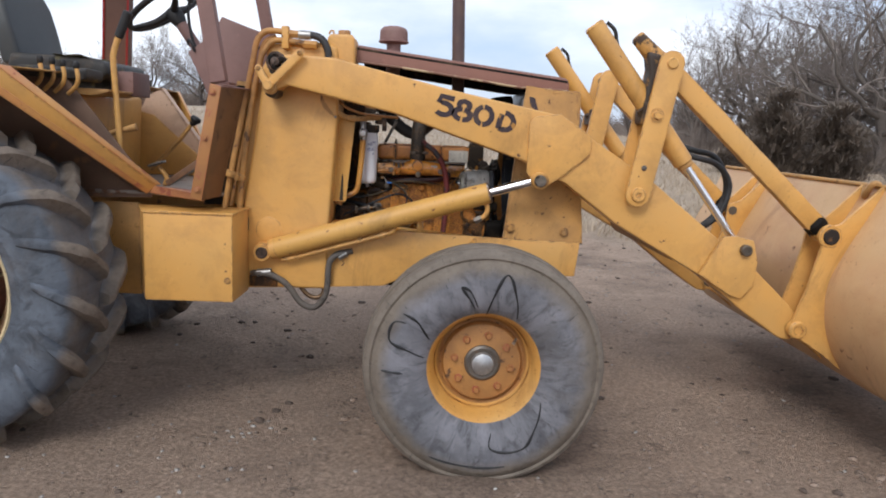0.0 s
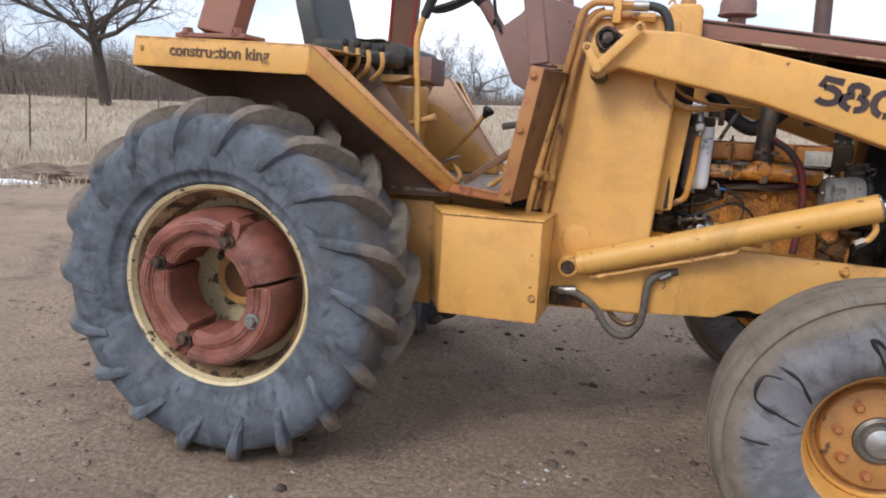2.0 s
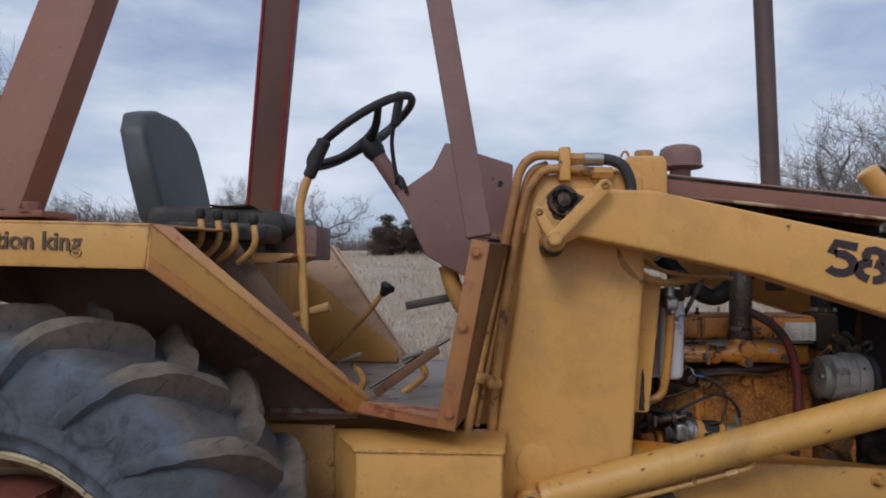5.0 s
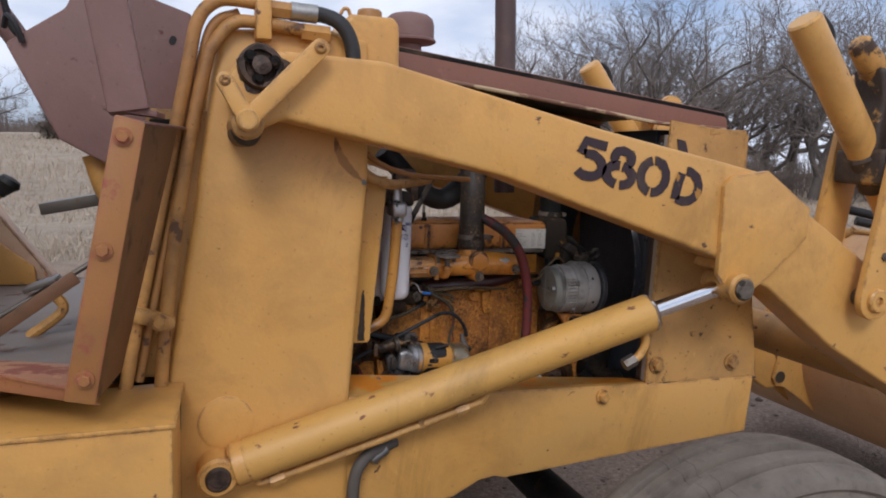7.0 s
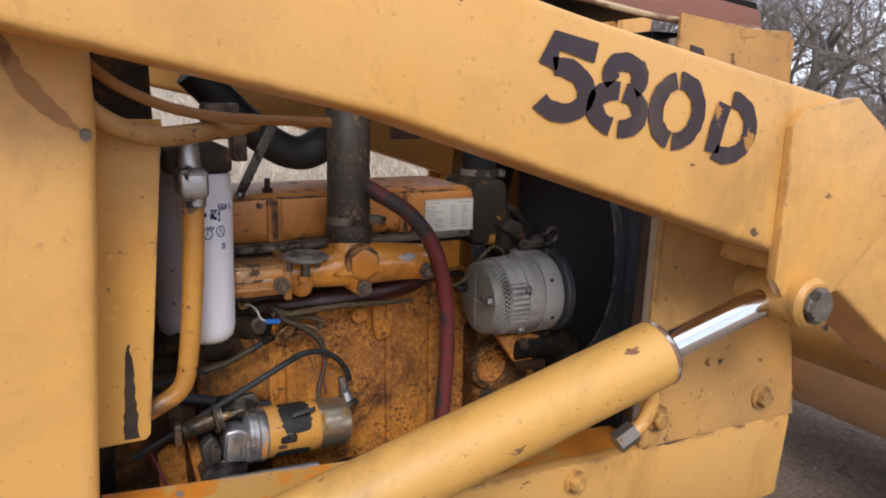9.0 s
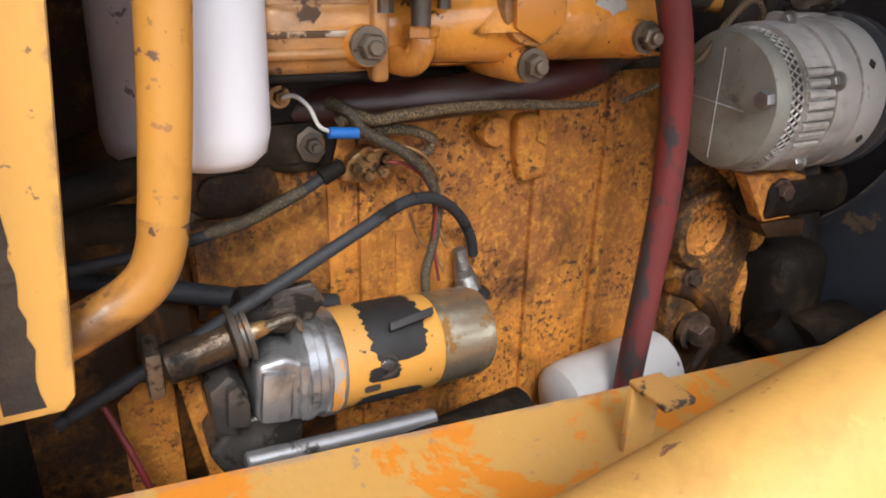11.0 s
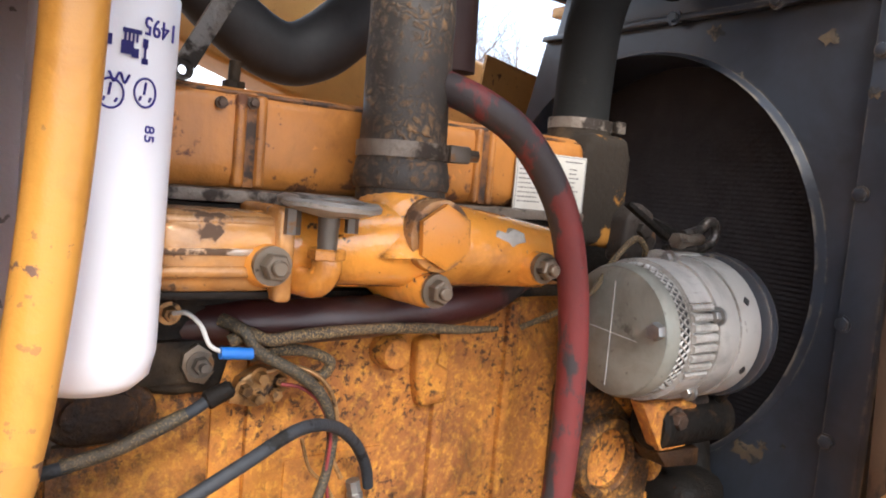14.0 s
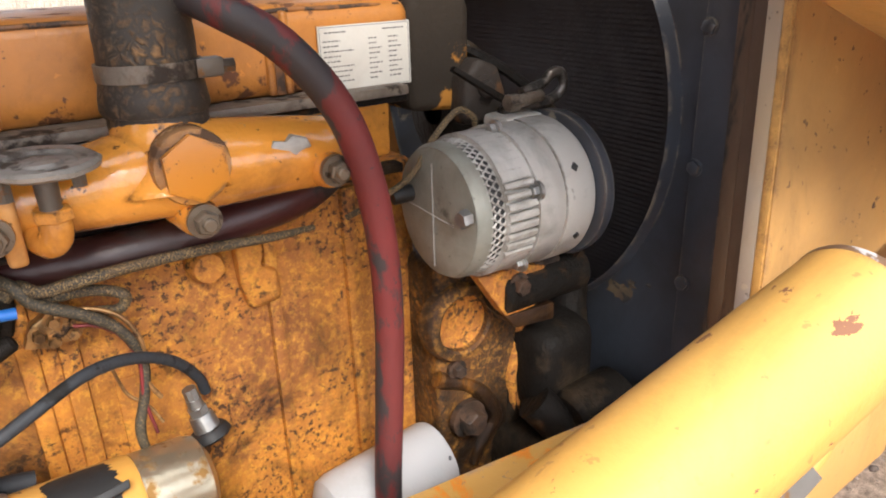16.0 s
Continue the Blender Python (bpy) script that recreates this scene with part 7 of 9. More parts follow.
vc = part("valve_cover", bm, ORANGE_COVER, eng, "orange pressed steel valve cover, brown with heat")
for x0, x1 in ((-0.388, -0.380), (-0.373, -0.365), (-0.174, -0.167), (-0.159, -0.152)):
    part("pressed_rib", bumpy(box(x0, x1, -0.1040, -0.08, 1.108, 1.174, 0.0038, 3), 0.0005, 60), ORANGE_COVER, vc)
for x0, x1, w in ((-0.3805, -0.3725, 0.002), (-0.167, -0.159, 0.0018)):
    part("rusted_groove", bumpy(box(x0, x1, -0.1018, -0.098, 1.108, 1.172, 0.0006), 0.0007, 90), COVER_RUST, vc, "rusty groove between the pressed ribs")
for x, z in ((-0.399, 1.1655), (-0.3765, 1.1680)):
    part("bolt", hexbolt((x, -0.1035, z), (0, -1, 0), 0.0033, 0.003, 1.3), PIVOT_BROWN, vc)
bm = bmesh.new()
tube(bm, [(-0.452, -0.0945, 1.1735), (-0.35, -0.0950, 1.1742), (-0.22, -0.0945, 1.1735), (-0.12, -0.0950, 1.1740), (-0.042, -0.0945, 1.1735)], [0.0016, 0.0024, 0.0018, 0.0026, 0.0014], 8, 10)
part("grimy_edge", bumpy(bm, 0.0010, 90), COVER_RUST, vc, "black grime along the cover's edge")
bm = bmesh.new()
rod(bm, (-0.377, -0.06, 1.176), (-0.377, -0.06, 1.186), 0.0085, seg=6)
rod(bm, (-0.377, -0.06, 1.186), (-0.3765, -0.06, 1.201), 0.0045, seg=10)
part("cover_stud", bm, GREASE_AND_SHADE, vc)
part("data_plate", box(-0.128, -0.0375, -0.1045, -0.1025, 1.105, 1.160, 0.0006), PAPER, vc, "stained white data plate with fine grey print")
PRINT_GREY = plain("faded_grey_print", (0.20, 0.19, 0.18), 0.6)
rng = random.Random(4)
bars = bmesh.new()
rows = [(1.1545, ((-0.122, 0.020), (-0.066, 0.022)))]
for k in range(9):
    z = 1.1475 - k * 0.0042
    rows.append((z, ((-0.124, 0.012 + rng.random() * 0.018), (-0.080, 0.007 + rng.random() * 0.007), (-0.060, 0.006 + rng.random() * 0.009))))
for z, runs in rows:
    for x0, w in runs:
        x = x0
        while x < x0 + w:
            d = rng.uniform(0.0012, 0.0040)
            merge(bars, box(x, min(x + d, x0 + w), -0.1049, -0.1040, z - 0.0006, z + 0.0006, 0.0))
            x += d + 0.0010
for x0, x1, z0, z1 in ((-0.1265, -0.039, 1.1585, 1.1589), (-0.1265, -0.039, 1.1061, 1.1065), (-0.1267, -0.1263, 1.1061, 1.1589), (-0.0392, -0.0388, 1.1061, 1.1589)):
    merge(bars, box(x0, x1, -0.1049, -0.1040, z0, z1, 0.0))
tagged(part("plate_print", bars, PRINT_GREY, vc, "rows of tiny grey print", 0), kind="stuff")

# intake manifold
bm = bmesh.new()
tube(bm, [(-0.428, -0.146, 1.072), (-0.415, -0.149, 1.072), (-0.40, -0.152, 1.072), (-0.34, -0.155, 1.074), (-0.275, -0.158, 1.078), (-0.20, -0.155, 1.074), (-0.135, -0.150, 1.068)], [0.021, 0.021, 0.022, 0.027, 0.034, 0.030, 0.027], 22)
tube(bm, [(-0.278, -0.155, 1.062), (-0.277, -0.150, 1.088), (-0.275, -0.145, 1.108), (-0.274, -0.143, 1.122)], [0.048, 0.039, 0.0315, 0.031], 28)
man = part("intake_manifold", bm, ORANGE, eng, "glossy orange cast intake manifold")
for x in (-0.398, -0.30, -0.16):
    part("mounting_flange", box(x - 0.028, x + 0.028, -0.150, -0.08, 1.042, 1.088, 0.008), ORANGE, man)
for x, z in ((-0.391, 1.063), (-0.268, 1.047), (-0.165, 1.062)):
    bm = bmesh.new()
    lathe(bm, [(0.0005, -0.1915), (0.0115, -0.191), (0.0140, -0.184), (0.0175, -0.12)], (x, 0, z), (0, 1, 0), 20)
    part("stud_boss", bm, ORANGE, man)
for x, y, z in ((-0.391, -0.1905, 1.0645), (-0.2675, -0.1905, 1.047), (-0.165, -0.1905, 1.0635)):
    bm = hexbolt((x, y, z), (0, -1, 0), 0.0088, 0.009, 1.4)
    rod(bm, (x, y - 0.010, z), (x, y - 0.0155, z), 0.0050, seg=12, chamfer=0.001)
    part("stud_nut", bm, NUT_STEEL, man)
bm = bmesh.new()
lathe(bm, [(0.0262, -0.175), (0.0262, -0.1950), (0.0252, -0.1968), (0.0005, -0.1968)], (-0.2705, 0, 1.0865), (0, 1, 0), 28)
part("plug_washer", bm, SCRAPED_ORANGE, man)
part("hex_plug", hexbolt((-0.2700, -0.1966, 1.0862), (0, -1, 0), 0.0232, 0.0055, 0), ORANGE_EDGED, man, "large orange hexagon plug")
bm = prism([(-0.213, 1.083), (-0.208, 1.0915), (-0.199, 1.0895), (-0.193, 1.0935), (-0.182, 1.090), (-0.179, 1.083), (-0.187, 1.0815), (-0.194, 1.0775), (-0.203, 1.081)], -0.1836, -0.172, "y", 0.0006)
part("bare_patch", bm, ALU, man, "patch scraped to bare metal")
part("split_housing", bumpy(box(-0.462, -0.374, -0.182, -0.115, 1.044, 1.0950, 0.019, 4), 0.0008, 50), SCRAPED_ORANGE, man, "orange housing scraped to bare silver")
part("seam_flange", bumpy(box(-0.464, -0.380, -0.1838, -0.11, 1.0695, 1.0735, 0.0014), 0.0008, 60), SEAM_METAL, man, "bright metal seam round the housing")
part("housing_ledge", bumpy(box(-0.461, -0.383, -0.1790, -0.11, 1.0860, 1.0925, 0.0028, 3), 0.0006, 60), SCRAPED_ORANGE, man)
part("housing_ledge", bumpy(box(-0.461, -0.383, -0.1855, -0.11, 1.0560, 1.0630, 0.0030, 3), 0.0006, 60), SCRAPED_ORANGE, man)
part("black_underside", bumpy(box(-0.460, -0.376, -0.1760, -0.11, 1.0415, 1.0465, 0.0020), 0.0012, 60), GREASE_AND_SHADE, man)
part("housing_rib", bumpy(box(-0.386, -0.374, -0.186, -0.11, 1.040, 1.1005, 0.0045, 3), 0.0006, 50), SCRAPED_ORANGE, man)
# round flat damper on a stem with a brass elbow
dm = empty("breather_disc", tractor)
bm = bmesh.new()
lathe(bm, [(0.0005, 0.0045), (0.010, 0.0045), (0.012, 0.0030), (0.020, 0.0030), (0.022, 0.0052), (0.0300, 0.0060), (0.0330, 0.0040), (0.0325, 0.0012), (0.028, -0.0008), (0.020, -0.0030), (0.011, -0.0048), (0.0005, -0.005)], (-0.357, -0.195, 1.1015), (0.03, -0.06, 1), 40)
part("disc", bumpy(bm, 0.0009, 70), worn("dull_grey_cast_metal", (0.26, 0.24, 0.215), (0.36, 0.335, 0.30), (0.09, 0.075, 0.06), 0.5, 0.3, chips=(0.56, 0.63), chip_scale=50, dirt=(0.08, 0.06, 0.045), dirts=(0.46, 0.70), dirt_scale=30, dirt_amount=0.8, edge=0.004), dm, "dull grey cast metal disc")
bm = bmesh.new()
rod(bm, (-0.357, -0.195, 1.098), (-0.357, -0.195, 1.072), 0.0072, 0.0062, seg=14)
rod(bm, (-0.379, -0.190, 1.100), (-0.379, -0.190, 1.084), 0.0052, seg=6)
rod(bm, (-0.338, -0.190, 1.100), (-0.338, -0.190, 1.086), 0.0045, seg=6)
part("stem", bm, STEEL_DARK, dm)
bm = bmesh.new()
rod(bm, (-0.357, -0.195, 1.0765), (-0.357, -0.195, 1.0690), 0.0120, seg=6, chamfer=0.001)
tube(bm, [(-0.357, -0.195, 1.072), (-0.357, -0.195, 1.061), (-0.361, -0.188, 1.053), (-0.368, -0.165, 1.053)], 0.0098, 12)
part("brass_elbow", bm, ORANGE, dm)

# intake hose with clamps
ih = empty("intake_hose", tractor)
bm = bmesh.new()
tube(bm, [(-0.274, -0.143, 1.108), (-0.274, -0.142, 1.16), (-0.272, -0.138, 1.22), (-0.268, -0.128, 1.275), (-0.262, -0.10, 1.33), (-0.258, -0.05, 1.37), (-0.258, 0.02, 1.385)], [0.034, 0.0325, 0.032, 0.032, 0.033, 0.034, 0.034], 26, 8)
bumpy(bm, 0.0012, 60)
part("hose", bm, CAKED_RUBBER, ih, "black rubber intake hose caked with oily dirt", 60)
bm = bmesh.new()
lathe(bm, [(0.0335, 0.001), (0.0352, 0.001), (0.0352, 0.0125), (0.0335, 0.0125)], (-0.274, -0.1425, 1.138), (0, 0.02, 1), 36, closed=True)
part("hose_clamp", bm, LEDGE, ih, "dull worm-drive hose clamp")
bm = bmesh.new()
lathe(bm, [(0.0300, -0.002), (0.0352, 0.0), (0.0366, 0.004), (0.0362, 0.012), (0.0345, 0.020), (0.0335, 0.022)], (-0.274, -0.143, 1.1165), (0, 0.02, 1), 36)
part("hose_cuff", bumpy(bm, 0.0009, 60), CAKED_RUBBER, ih, "cracked rubber cuff of the hose")
bm = box(-0.251, -0.232, -0.172, -0.160, 1.139, 1.152, 0.002)
rod(bm, (-0.233, -0.167, 1.1455), (-0.224, -0.168, 1.1455), 0.005, seg=6)
part("clamp_screw", bm, STEEL_DARK, ih)
# black air pipe across the top
bm = bmesh.new()
tube(bm, [(-0.47, 0.02, 1.362), (-0.40, 0.03, 1.292), (-0.345, 0.035, 1.247), (-0.300, 0.04, 1.230), (-0.262, 0.04, 1.243), (-0.220, 0.038, 1.282), (-0.185, 0.03, 1.318), (-0.14, 0.03, 1.37)], [0.028, 0.028, 0.028, 0.0285, 0.031, 0.031, 0.030, 0.030], 22, 8)
part("air_pipe", bm, HOSE, tractor, "thick black rubber air pipe")
bm = slab([(-0.4305, -0.10, 1.191), (-0.4180, -0.10, 1.185), (-0.364, -0.10, 1.290), (-0.3765, -0.10, 1.296)], 0.004, 0.001)
lathe(bm, [(0.0032, 0.0), (0.0072, 0.0), (0.0072, 0.004), (0.0032, 0.004)], (-0.4262, -0.104, 1.1835), (0, 1, 0), 18, closed=True)
part("hanging_bracket", bm, DARK_OILY, tractor, "dark strap with a hole at its end")

# red heater hose
bm = bmesh.new()
tube(bm, [(-0.262, -0.10, 1.205), (-0.255, -0.15, 1.197), (-0.232, -0.185, 1.181), (-0.200, -0.198, 1.158), (-0.166, -0.203, 1.115), (-0.146, -0.204, 1.062), (-0.136, -0.204, 1.00), (-0.134, -0.204, 0.93), (-0.139, -0.204, 0.85), (-0.145, -0.203, 0.76), (-0.146, -0.20, 0.64)], 0.0125, 16, 8)
part("heater_hose", bm, HOSE_RED, tractor, "dark red rubber heater hose")
bm = bmesh.new()
tube(bm, [(-0.46, -0.080, 1.000), (-0.40, -0.104, 1.010), (-0.32, -0.130, 1.016), (-0.24, -0.13, 1.020), (-0.17, -0.125, 1.028), (-0.12, -0.11, 1.045)], 0.0165, 16)
part("side_hose", bm, HOSE_RED_DARK, tractor, "oily dark red hose under the manifold")
# cloth looms and wires
for name, pts, r, mat in (
        ("wire_loom", [(-0.392, -0.130, 1.003), (-0.382, -0.134, 1.0095), (-0.371, -0.146, 1.007), (-0.346, -0.152, 1.0105), (-0.307, -0.153, 1.0125), (-0.256, -0.151, 1.011), (-0.203, -0.147, 1.006), (-0.165, -0.142, 1.004)], [0.0052, 0.0050, 0.0044, 0.0048, 0.0040, 0.0044, 0.0036, 0.0024], LOOM_FRAYED),
        ("wire_loom", [(-0.398, -0.125, 1.018), (-0.386, -0.138, 1.012), (-0.376, -0.143, 0.998), (-0.349, -0.145, 0.982), (-0.327, -0.145, 0.962), (-0.317, -0.145, 0.933), (-0.321, -0.148, 0.906), (-0.329, -0.150, 0.881), (-0.328, -0.152, 0.861), (-0.318, -0.162, 0.848)], [0.0050, 0.0046, 0.0044, 0.0046, 0.0042, 0.0042, 0.0038, 0.0042, 0.0036, 0.0030], LOOM),
        ("wire_loom", [(-0.378, -0.130, 0.992), (-0.357, -0.134, 0.996), (-0.336, -0.135, 0.994), (-0.318, -0.135, 0.985), (-0.323, -0.132, 0.974), (-0.340, -0.128, 0.975)], 0.0042, LOOM_FRAYED),
        ("power_cable", [(-0.60, -0.205, 0.853), (-0.54, -0.205, 0.881), (-0.495, -0.203, 0.902), (-0.454, -0.20, 0.920), (-0.402, -0.195, 0.943), (-0.360, -0.180, 0.954), (-0.325, -0.160, 0.945), (-0.295, -0.140, 0.922), (-0.276, -0.128, 0.895), (-0.270, -0.124, 0.876)], 0.0046, CABLE),
        ("power_cable", [(-0.60, -0.10, 0.905), (-0.52, -0.135, 0.895), (-0.455, -0.150, 0.880), (-0.405, -0.150, 0.868)], 0.0080, CABLE),
        ("battery_cable", [(-0.400, -0.140, 0.972), (-0.425, -0.145, 0.960), (-0.465, -0.148, 0.945), (-0.52, -0.15, 0.934), (-0.58, -0.15, 0.928)], 0.0042, CABLE),
        ("braid_sleeve", [(-0.424, -0.145, 0.9605), (-0.442, -0.1465, 0.954), (-0.465, -0.148, 0.945), (-0.496, -0.149, 0.9385)], 0.0047, LOOM),
        ("red_wire", [(-0.356, -0.137, 0.972), (-0.342, -0.140, 0.969), (-0.328, -0.143, 0.957), (-0.320, -0.148, 0.935), (-0.322, -0.150, 0.905), (-0.318, -0.152, 0.872)], 0.0014, RED_WIRE),
        ("tan_wire", [(-0.366, -0.134, 0.981), (-0.345, -0.140, 0.984), (-0.325, -0.143, 0.972), (-0.315, -0.146, 0.948), (-0.318, -0.148, 0.920), (-0.310, -0.150, 0.90)], 0.0018, BRASS),
        ("tan_wire", [(-0.338, -0.138, 0.930), (-0.332, -0.142, 0.908), (-0.320, -0.146, 0.895), (-0.312, -0.150, 0.878)], 0.0013, BRASS),
        ("pale_wire", [(-0.434, -0.140, 1.0265), (-0.427, -0.146, 1.0275), (-0.419, -0.150, 1.020), (-0.414, -0.154, 1.008), (-0.408, -0.159, 1.0045)], 0.0015, WHITE_WIRE),
        ("red_wire", [(-0.575, -0.16, 0.83), (-0.560, -0.18, 0.79), (-0.548, -0.19, 0.74), (-0.542, -0.20, 0.70)], 0.0025, RED_WIRE)):
    bm = bmesh.new()
    tube(bm, pts, r, 10, 7)
    part(name, bm, mat, tractor)
bm = bmesh.new()
rod(bm, (-0.393, -0.142, 0.975), (-0.411, -0.141, 0.9665), 0.0060, 0.0068, seg=16, chamfer=0.002)
part("cable_boot", bm, GREASE_AND_SHADE, tractor, "black rubber cable boot")
bm = bumpy(prism([(-0.388, 0.958), (-0.382, 0.974), (-0.366, 0.982), (-0.349, 0.976), (-0.345, 0.964), (-0.356, 0.955), (-0.372, 0.953)], -0.124, -0.112, "y", 0.002), 0.0015, 50)
part("terminal_plate", bm, BRASS, tractor, "grimy brass terminal plate")
bm = bmesh.new()
rod(bm, (-0.409, -0.160, 1.004), (-0.388, -0.160, 1.002), 0.0040, seg=10)
part("blue_connector", bm, BLUE_PLASTIC, tractor, "small blue crimp connector")
bm = box(-0.462, -0.398, -0.118, -0.10, 0.972, 1.003, 0.004)
part("terminal_strip", bm, GREASE_AND_SHADE, tractor)
bm = bumpy(prism([(-0.421, 0.995), (-0.412, 1.001), (-0.402, 0.994), (-0.400, 0.981), (-0.406, 0.973), (-0.417, 0.976), (-0.422, 0.986)], -0.1235, -0.119, "y", 0.0008), 0.0006, 40)
part("square_washer", bm, NUT_STEEL, tractor, "bent grimy steel washer")
for p, r, mat in (((-0.4335, -0.128, 1.0245), 0.0052, BRASS), ((-0.410, -0.123, 0.987), 0.0062, STEEL_DARK)):
    bm = hexbolt(p, (0, -1, 0), r, 0.006, 1.5)
    rod(bm, (p[0], p[1] - 0.007, p[2]), (p[0], p[1] - 0.013, p[2]), r * 0.5, seg=8)
    part("terminal_stud", bm, mat, tractor)
for k, (x, z) in enumerate(((-0.378, 0.967), (-0.367, 0.975), (-0.356, 0.962), (-0.353, 0.972), (-0.369, 0.960))):
    part("wire_terminal", hexbolt((x, -0.122, z), (0, -1, 0), 0.0045, 0.008, 1.5), BRASS, tractor)

# starter motor
sm = empty("starter_motor", tractor)
c = Vector((-0.378, -0.182, 0.840))
ax = Vector((1, 0.05, -0.06)).normalized()
bm = bmesh.new()
lathe(bm, [(0.033, -0.050), (0.0375, -0.048), (0.0375, 0.029), (0.036, 0.033)], c, ax, 40)
part("starter_body", bm, worn("yellow_and_black_starter_paint", (0.62, 0.30, 0.05), (0.56, 0.28, 0.06), (0.016, 0.015, 0.015), 0.42, chips=(0.64, 0.655), chip_scale=24, relief=0.1, specks=0.9), sm, "yellow starter body with black worn patches")
part("worn_patch", patch_on_rod(c, ax, 0.0379, 70, 166, -0.030, 0.021, 7, 34), BLACK, sm)
part("worn_patch", patch_on_rod(c, ax, 0.0379, 168, 186, -0.032, -0.004, 17), BLACK, sm)
part("worn_patch", patch_on_rod(c, ax, 0.0379, 204, 250, -0.040, 0.020, 9), BLACK, sm)
part("worn_patch", patch_on_rod(c, ax, 0.0379, 188, 199, -0.034, -0.020, 12), STEEL_DARK, sm)
part("scraped_edge", patch_on_rod(c, ax, 0.0404, 150, 215, -0.058, -0.049, 21), worn("scraped_yellow", (0.62, 0.28, 0.05), (0.58, 0.25, 0.05), (0.3, 0.29, 0.27), 0.4, chips=(0.5, 0.53), chip_scale=40), sm)
bm = bmesh.new()
lathe(bm, [(0.0365, 0.033), (0.0365, 0.072), (0.034, 0.080), (0.024, 0.086), (0.0005, 0.088)], c, ax, 40)
part("end_cap", bm, ZINC, sm, "tarnished zinc-plated end cap")
bm = bmesh.new()
lathe(bm, [(0.0385, -0.046), (0.0400, -0.048), (0.0400, -0.058), (0.0380, -0.060), (0.0380, -0.066), (0.0398, -0.067), (0.0398, -0.073), (0.034, -0.077), (0.0005, -0.078)], c, ax, 40)
part("nose_ring", bm, SCRAPED_ALU, sm, "scraped bare aluminium flange ring")
bm = prism([(-0.486, 0.826), (-0.448, 0.818), (-0.446, 0.862), (-0.462, 0.872), (-0.482, 0.870)], -0.218, -0.150, "y", 0.006, 3)
merge(bm, prism([(-0.484, 0.828), (-0.463, 0.824), (-0.460, 0.862), (-0.480, 0.866)], -0.223, -0.214, "y", 0.004))
merge(bm, prism([(-0.457, 0.822), (-0.449, 0.821), (-0.448, 0.864), (-0.455, 0.866)], -0.222, -0.214, "y", 0.003))
part("nose_casting", bm, SCRAPED_ALU, sm, "bare aluminium starter nose casting")
bm = prism([(-0.505, 0.830), (-0.490, 0.828), (-0.489, 0.846), (-0.496, 0.862), (-0.503, 0.858)], -0.222, -0.170, "y", 0.003)
part("nose_lug", bm, DARK_OILY, sm)
bm = bmesh.new()
rod(bm, (-0.537, -0.205, 0.878), (-0.494, -0.204, 0.887), 0.0135, seg=22, chamfer=0.002)
part("solenoid", bm, OILY_METAL, sm, "oily brown solenoid")
bm = bmesh.new()
rod(bm, (-0.486, -0.182, 0.896), (-0.450, -0.180, 0.888), 0.015, 0.018, seg=18, chamfer=0.002)
part("plunger_housing", bm, OILY_METAL, sm)
bm = bmesh.new()
lathe(bm, [(0.013, 0.0), (0.0205, 0.001), (0.0215, 0.003), (0.0205, 0.005), (0.0170, 0.006), (0.0170, 0.008), (0.0195, 0.009), (0.0195, 0.012), (0.008, 0.013), (0.0005, 0.013)], (-0.495, -0.204, 0.887), (1, 0.02, 0.16), 24)
part("solenoid_flange", bm, STEEL_DARK, sm)
bm = bmesh.new()
tube(bm, [(-0.474, -0.206, 0.891), (-0.460, -0.206, 0.894), (-0.452, -0.206, 0.893), (-0.449, -0.206, 0.884)], 0.0028, 8)
part("terminal_prong", bm, NUT_STEEL, sm)
bm = bumpy(prism([(-0.478, 0.893), (-0.440, 0.884), (-0.428, 0.896), (-0.436, 0.912), (-0.462, 0.910)], -0.196, -0.188, "y", 0.002), 0.001, 60)
part("rusty_clip", bm, DARK_OILY, sm)
bm = bmesh.new()
rod(bm, (-0.484, -0.204, 0.888), (-0.472, -0.204, 0.890), 0.0065, 0.005, seg=12)
rod(bm, (-0.472, -0.204, 0.890), (-0.462, -0.204, 0.892), 0.0045, 0.002, seg=10)
part("solenoid_stud", bm, ZINC, sm)
bm = box(-0.548, -0.538, -0.222, -0.192, 0.864, 0.896, 0.004)
part("solenoid_terminal", bm, NUT_STEEL, sm)
bm = bmesh.new()
rod(bm, (-0.495, -0.215, 0.796), (-0.350, -0.213, 0.787), 0.0072, seg=14, chamfer=0.0015)
part("through_bolt", bm, SCRAPED_ALU, sm, "greasy bright steel through bolt")
bm = bumpy(prism([(-0.505, 0.775), (-0.455, 0.782), (-0.448, 0.815), (-0.470, 0.828), (-0.500, 0.820), (-0.516, 0.800)], -0.205, -0.150, "y", 0.006, 3), 0.0015, 40)
part("drive_housing", bm, DARK_OILY, sm, "oily grey drive housing")
bm = bumpy(prism([(-0.512, 0.822), (-0.492, 0.815), (-0.488, 0.850), (-0.500, 0.866), (-0.514, 0.856)], -0.214, -0.165, "y", 0.004, 2), 0.001, 50)
part("fork_housing", bm, DARK_OILY, sm)
part("pole_screw", hexbolt(c + Vector((-0.0145, -0.0365, 0.008)), (0, -1, 0.2), 0.0055, 0.003, 1.7), DARK_OILY, sm)
bm = slab([(-0.352, -0.2085, 0.8735), (-0.351, -0.2045, 0.8785), (-0.386, -0.2060, 0.8735), (-0.387, -0.2100, 0.8685)], 0.006, 0.0015)
part("strap", bm, BLACK, sm)
bm = bmesh.new()
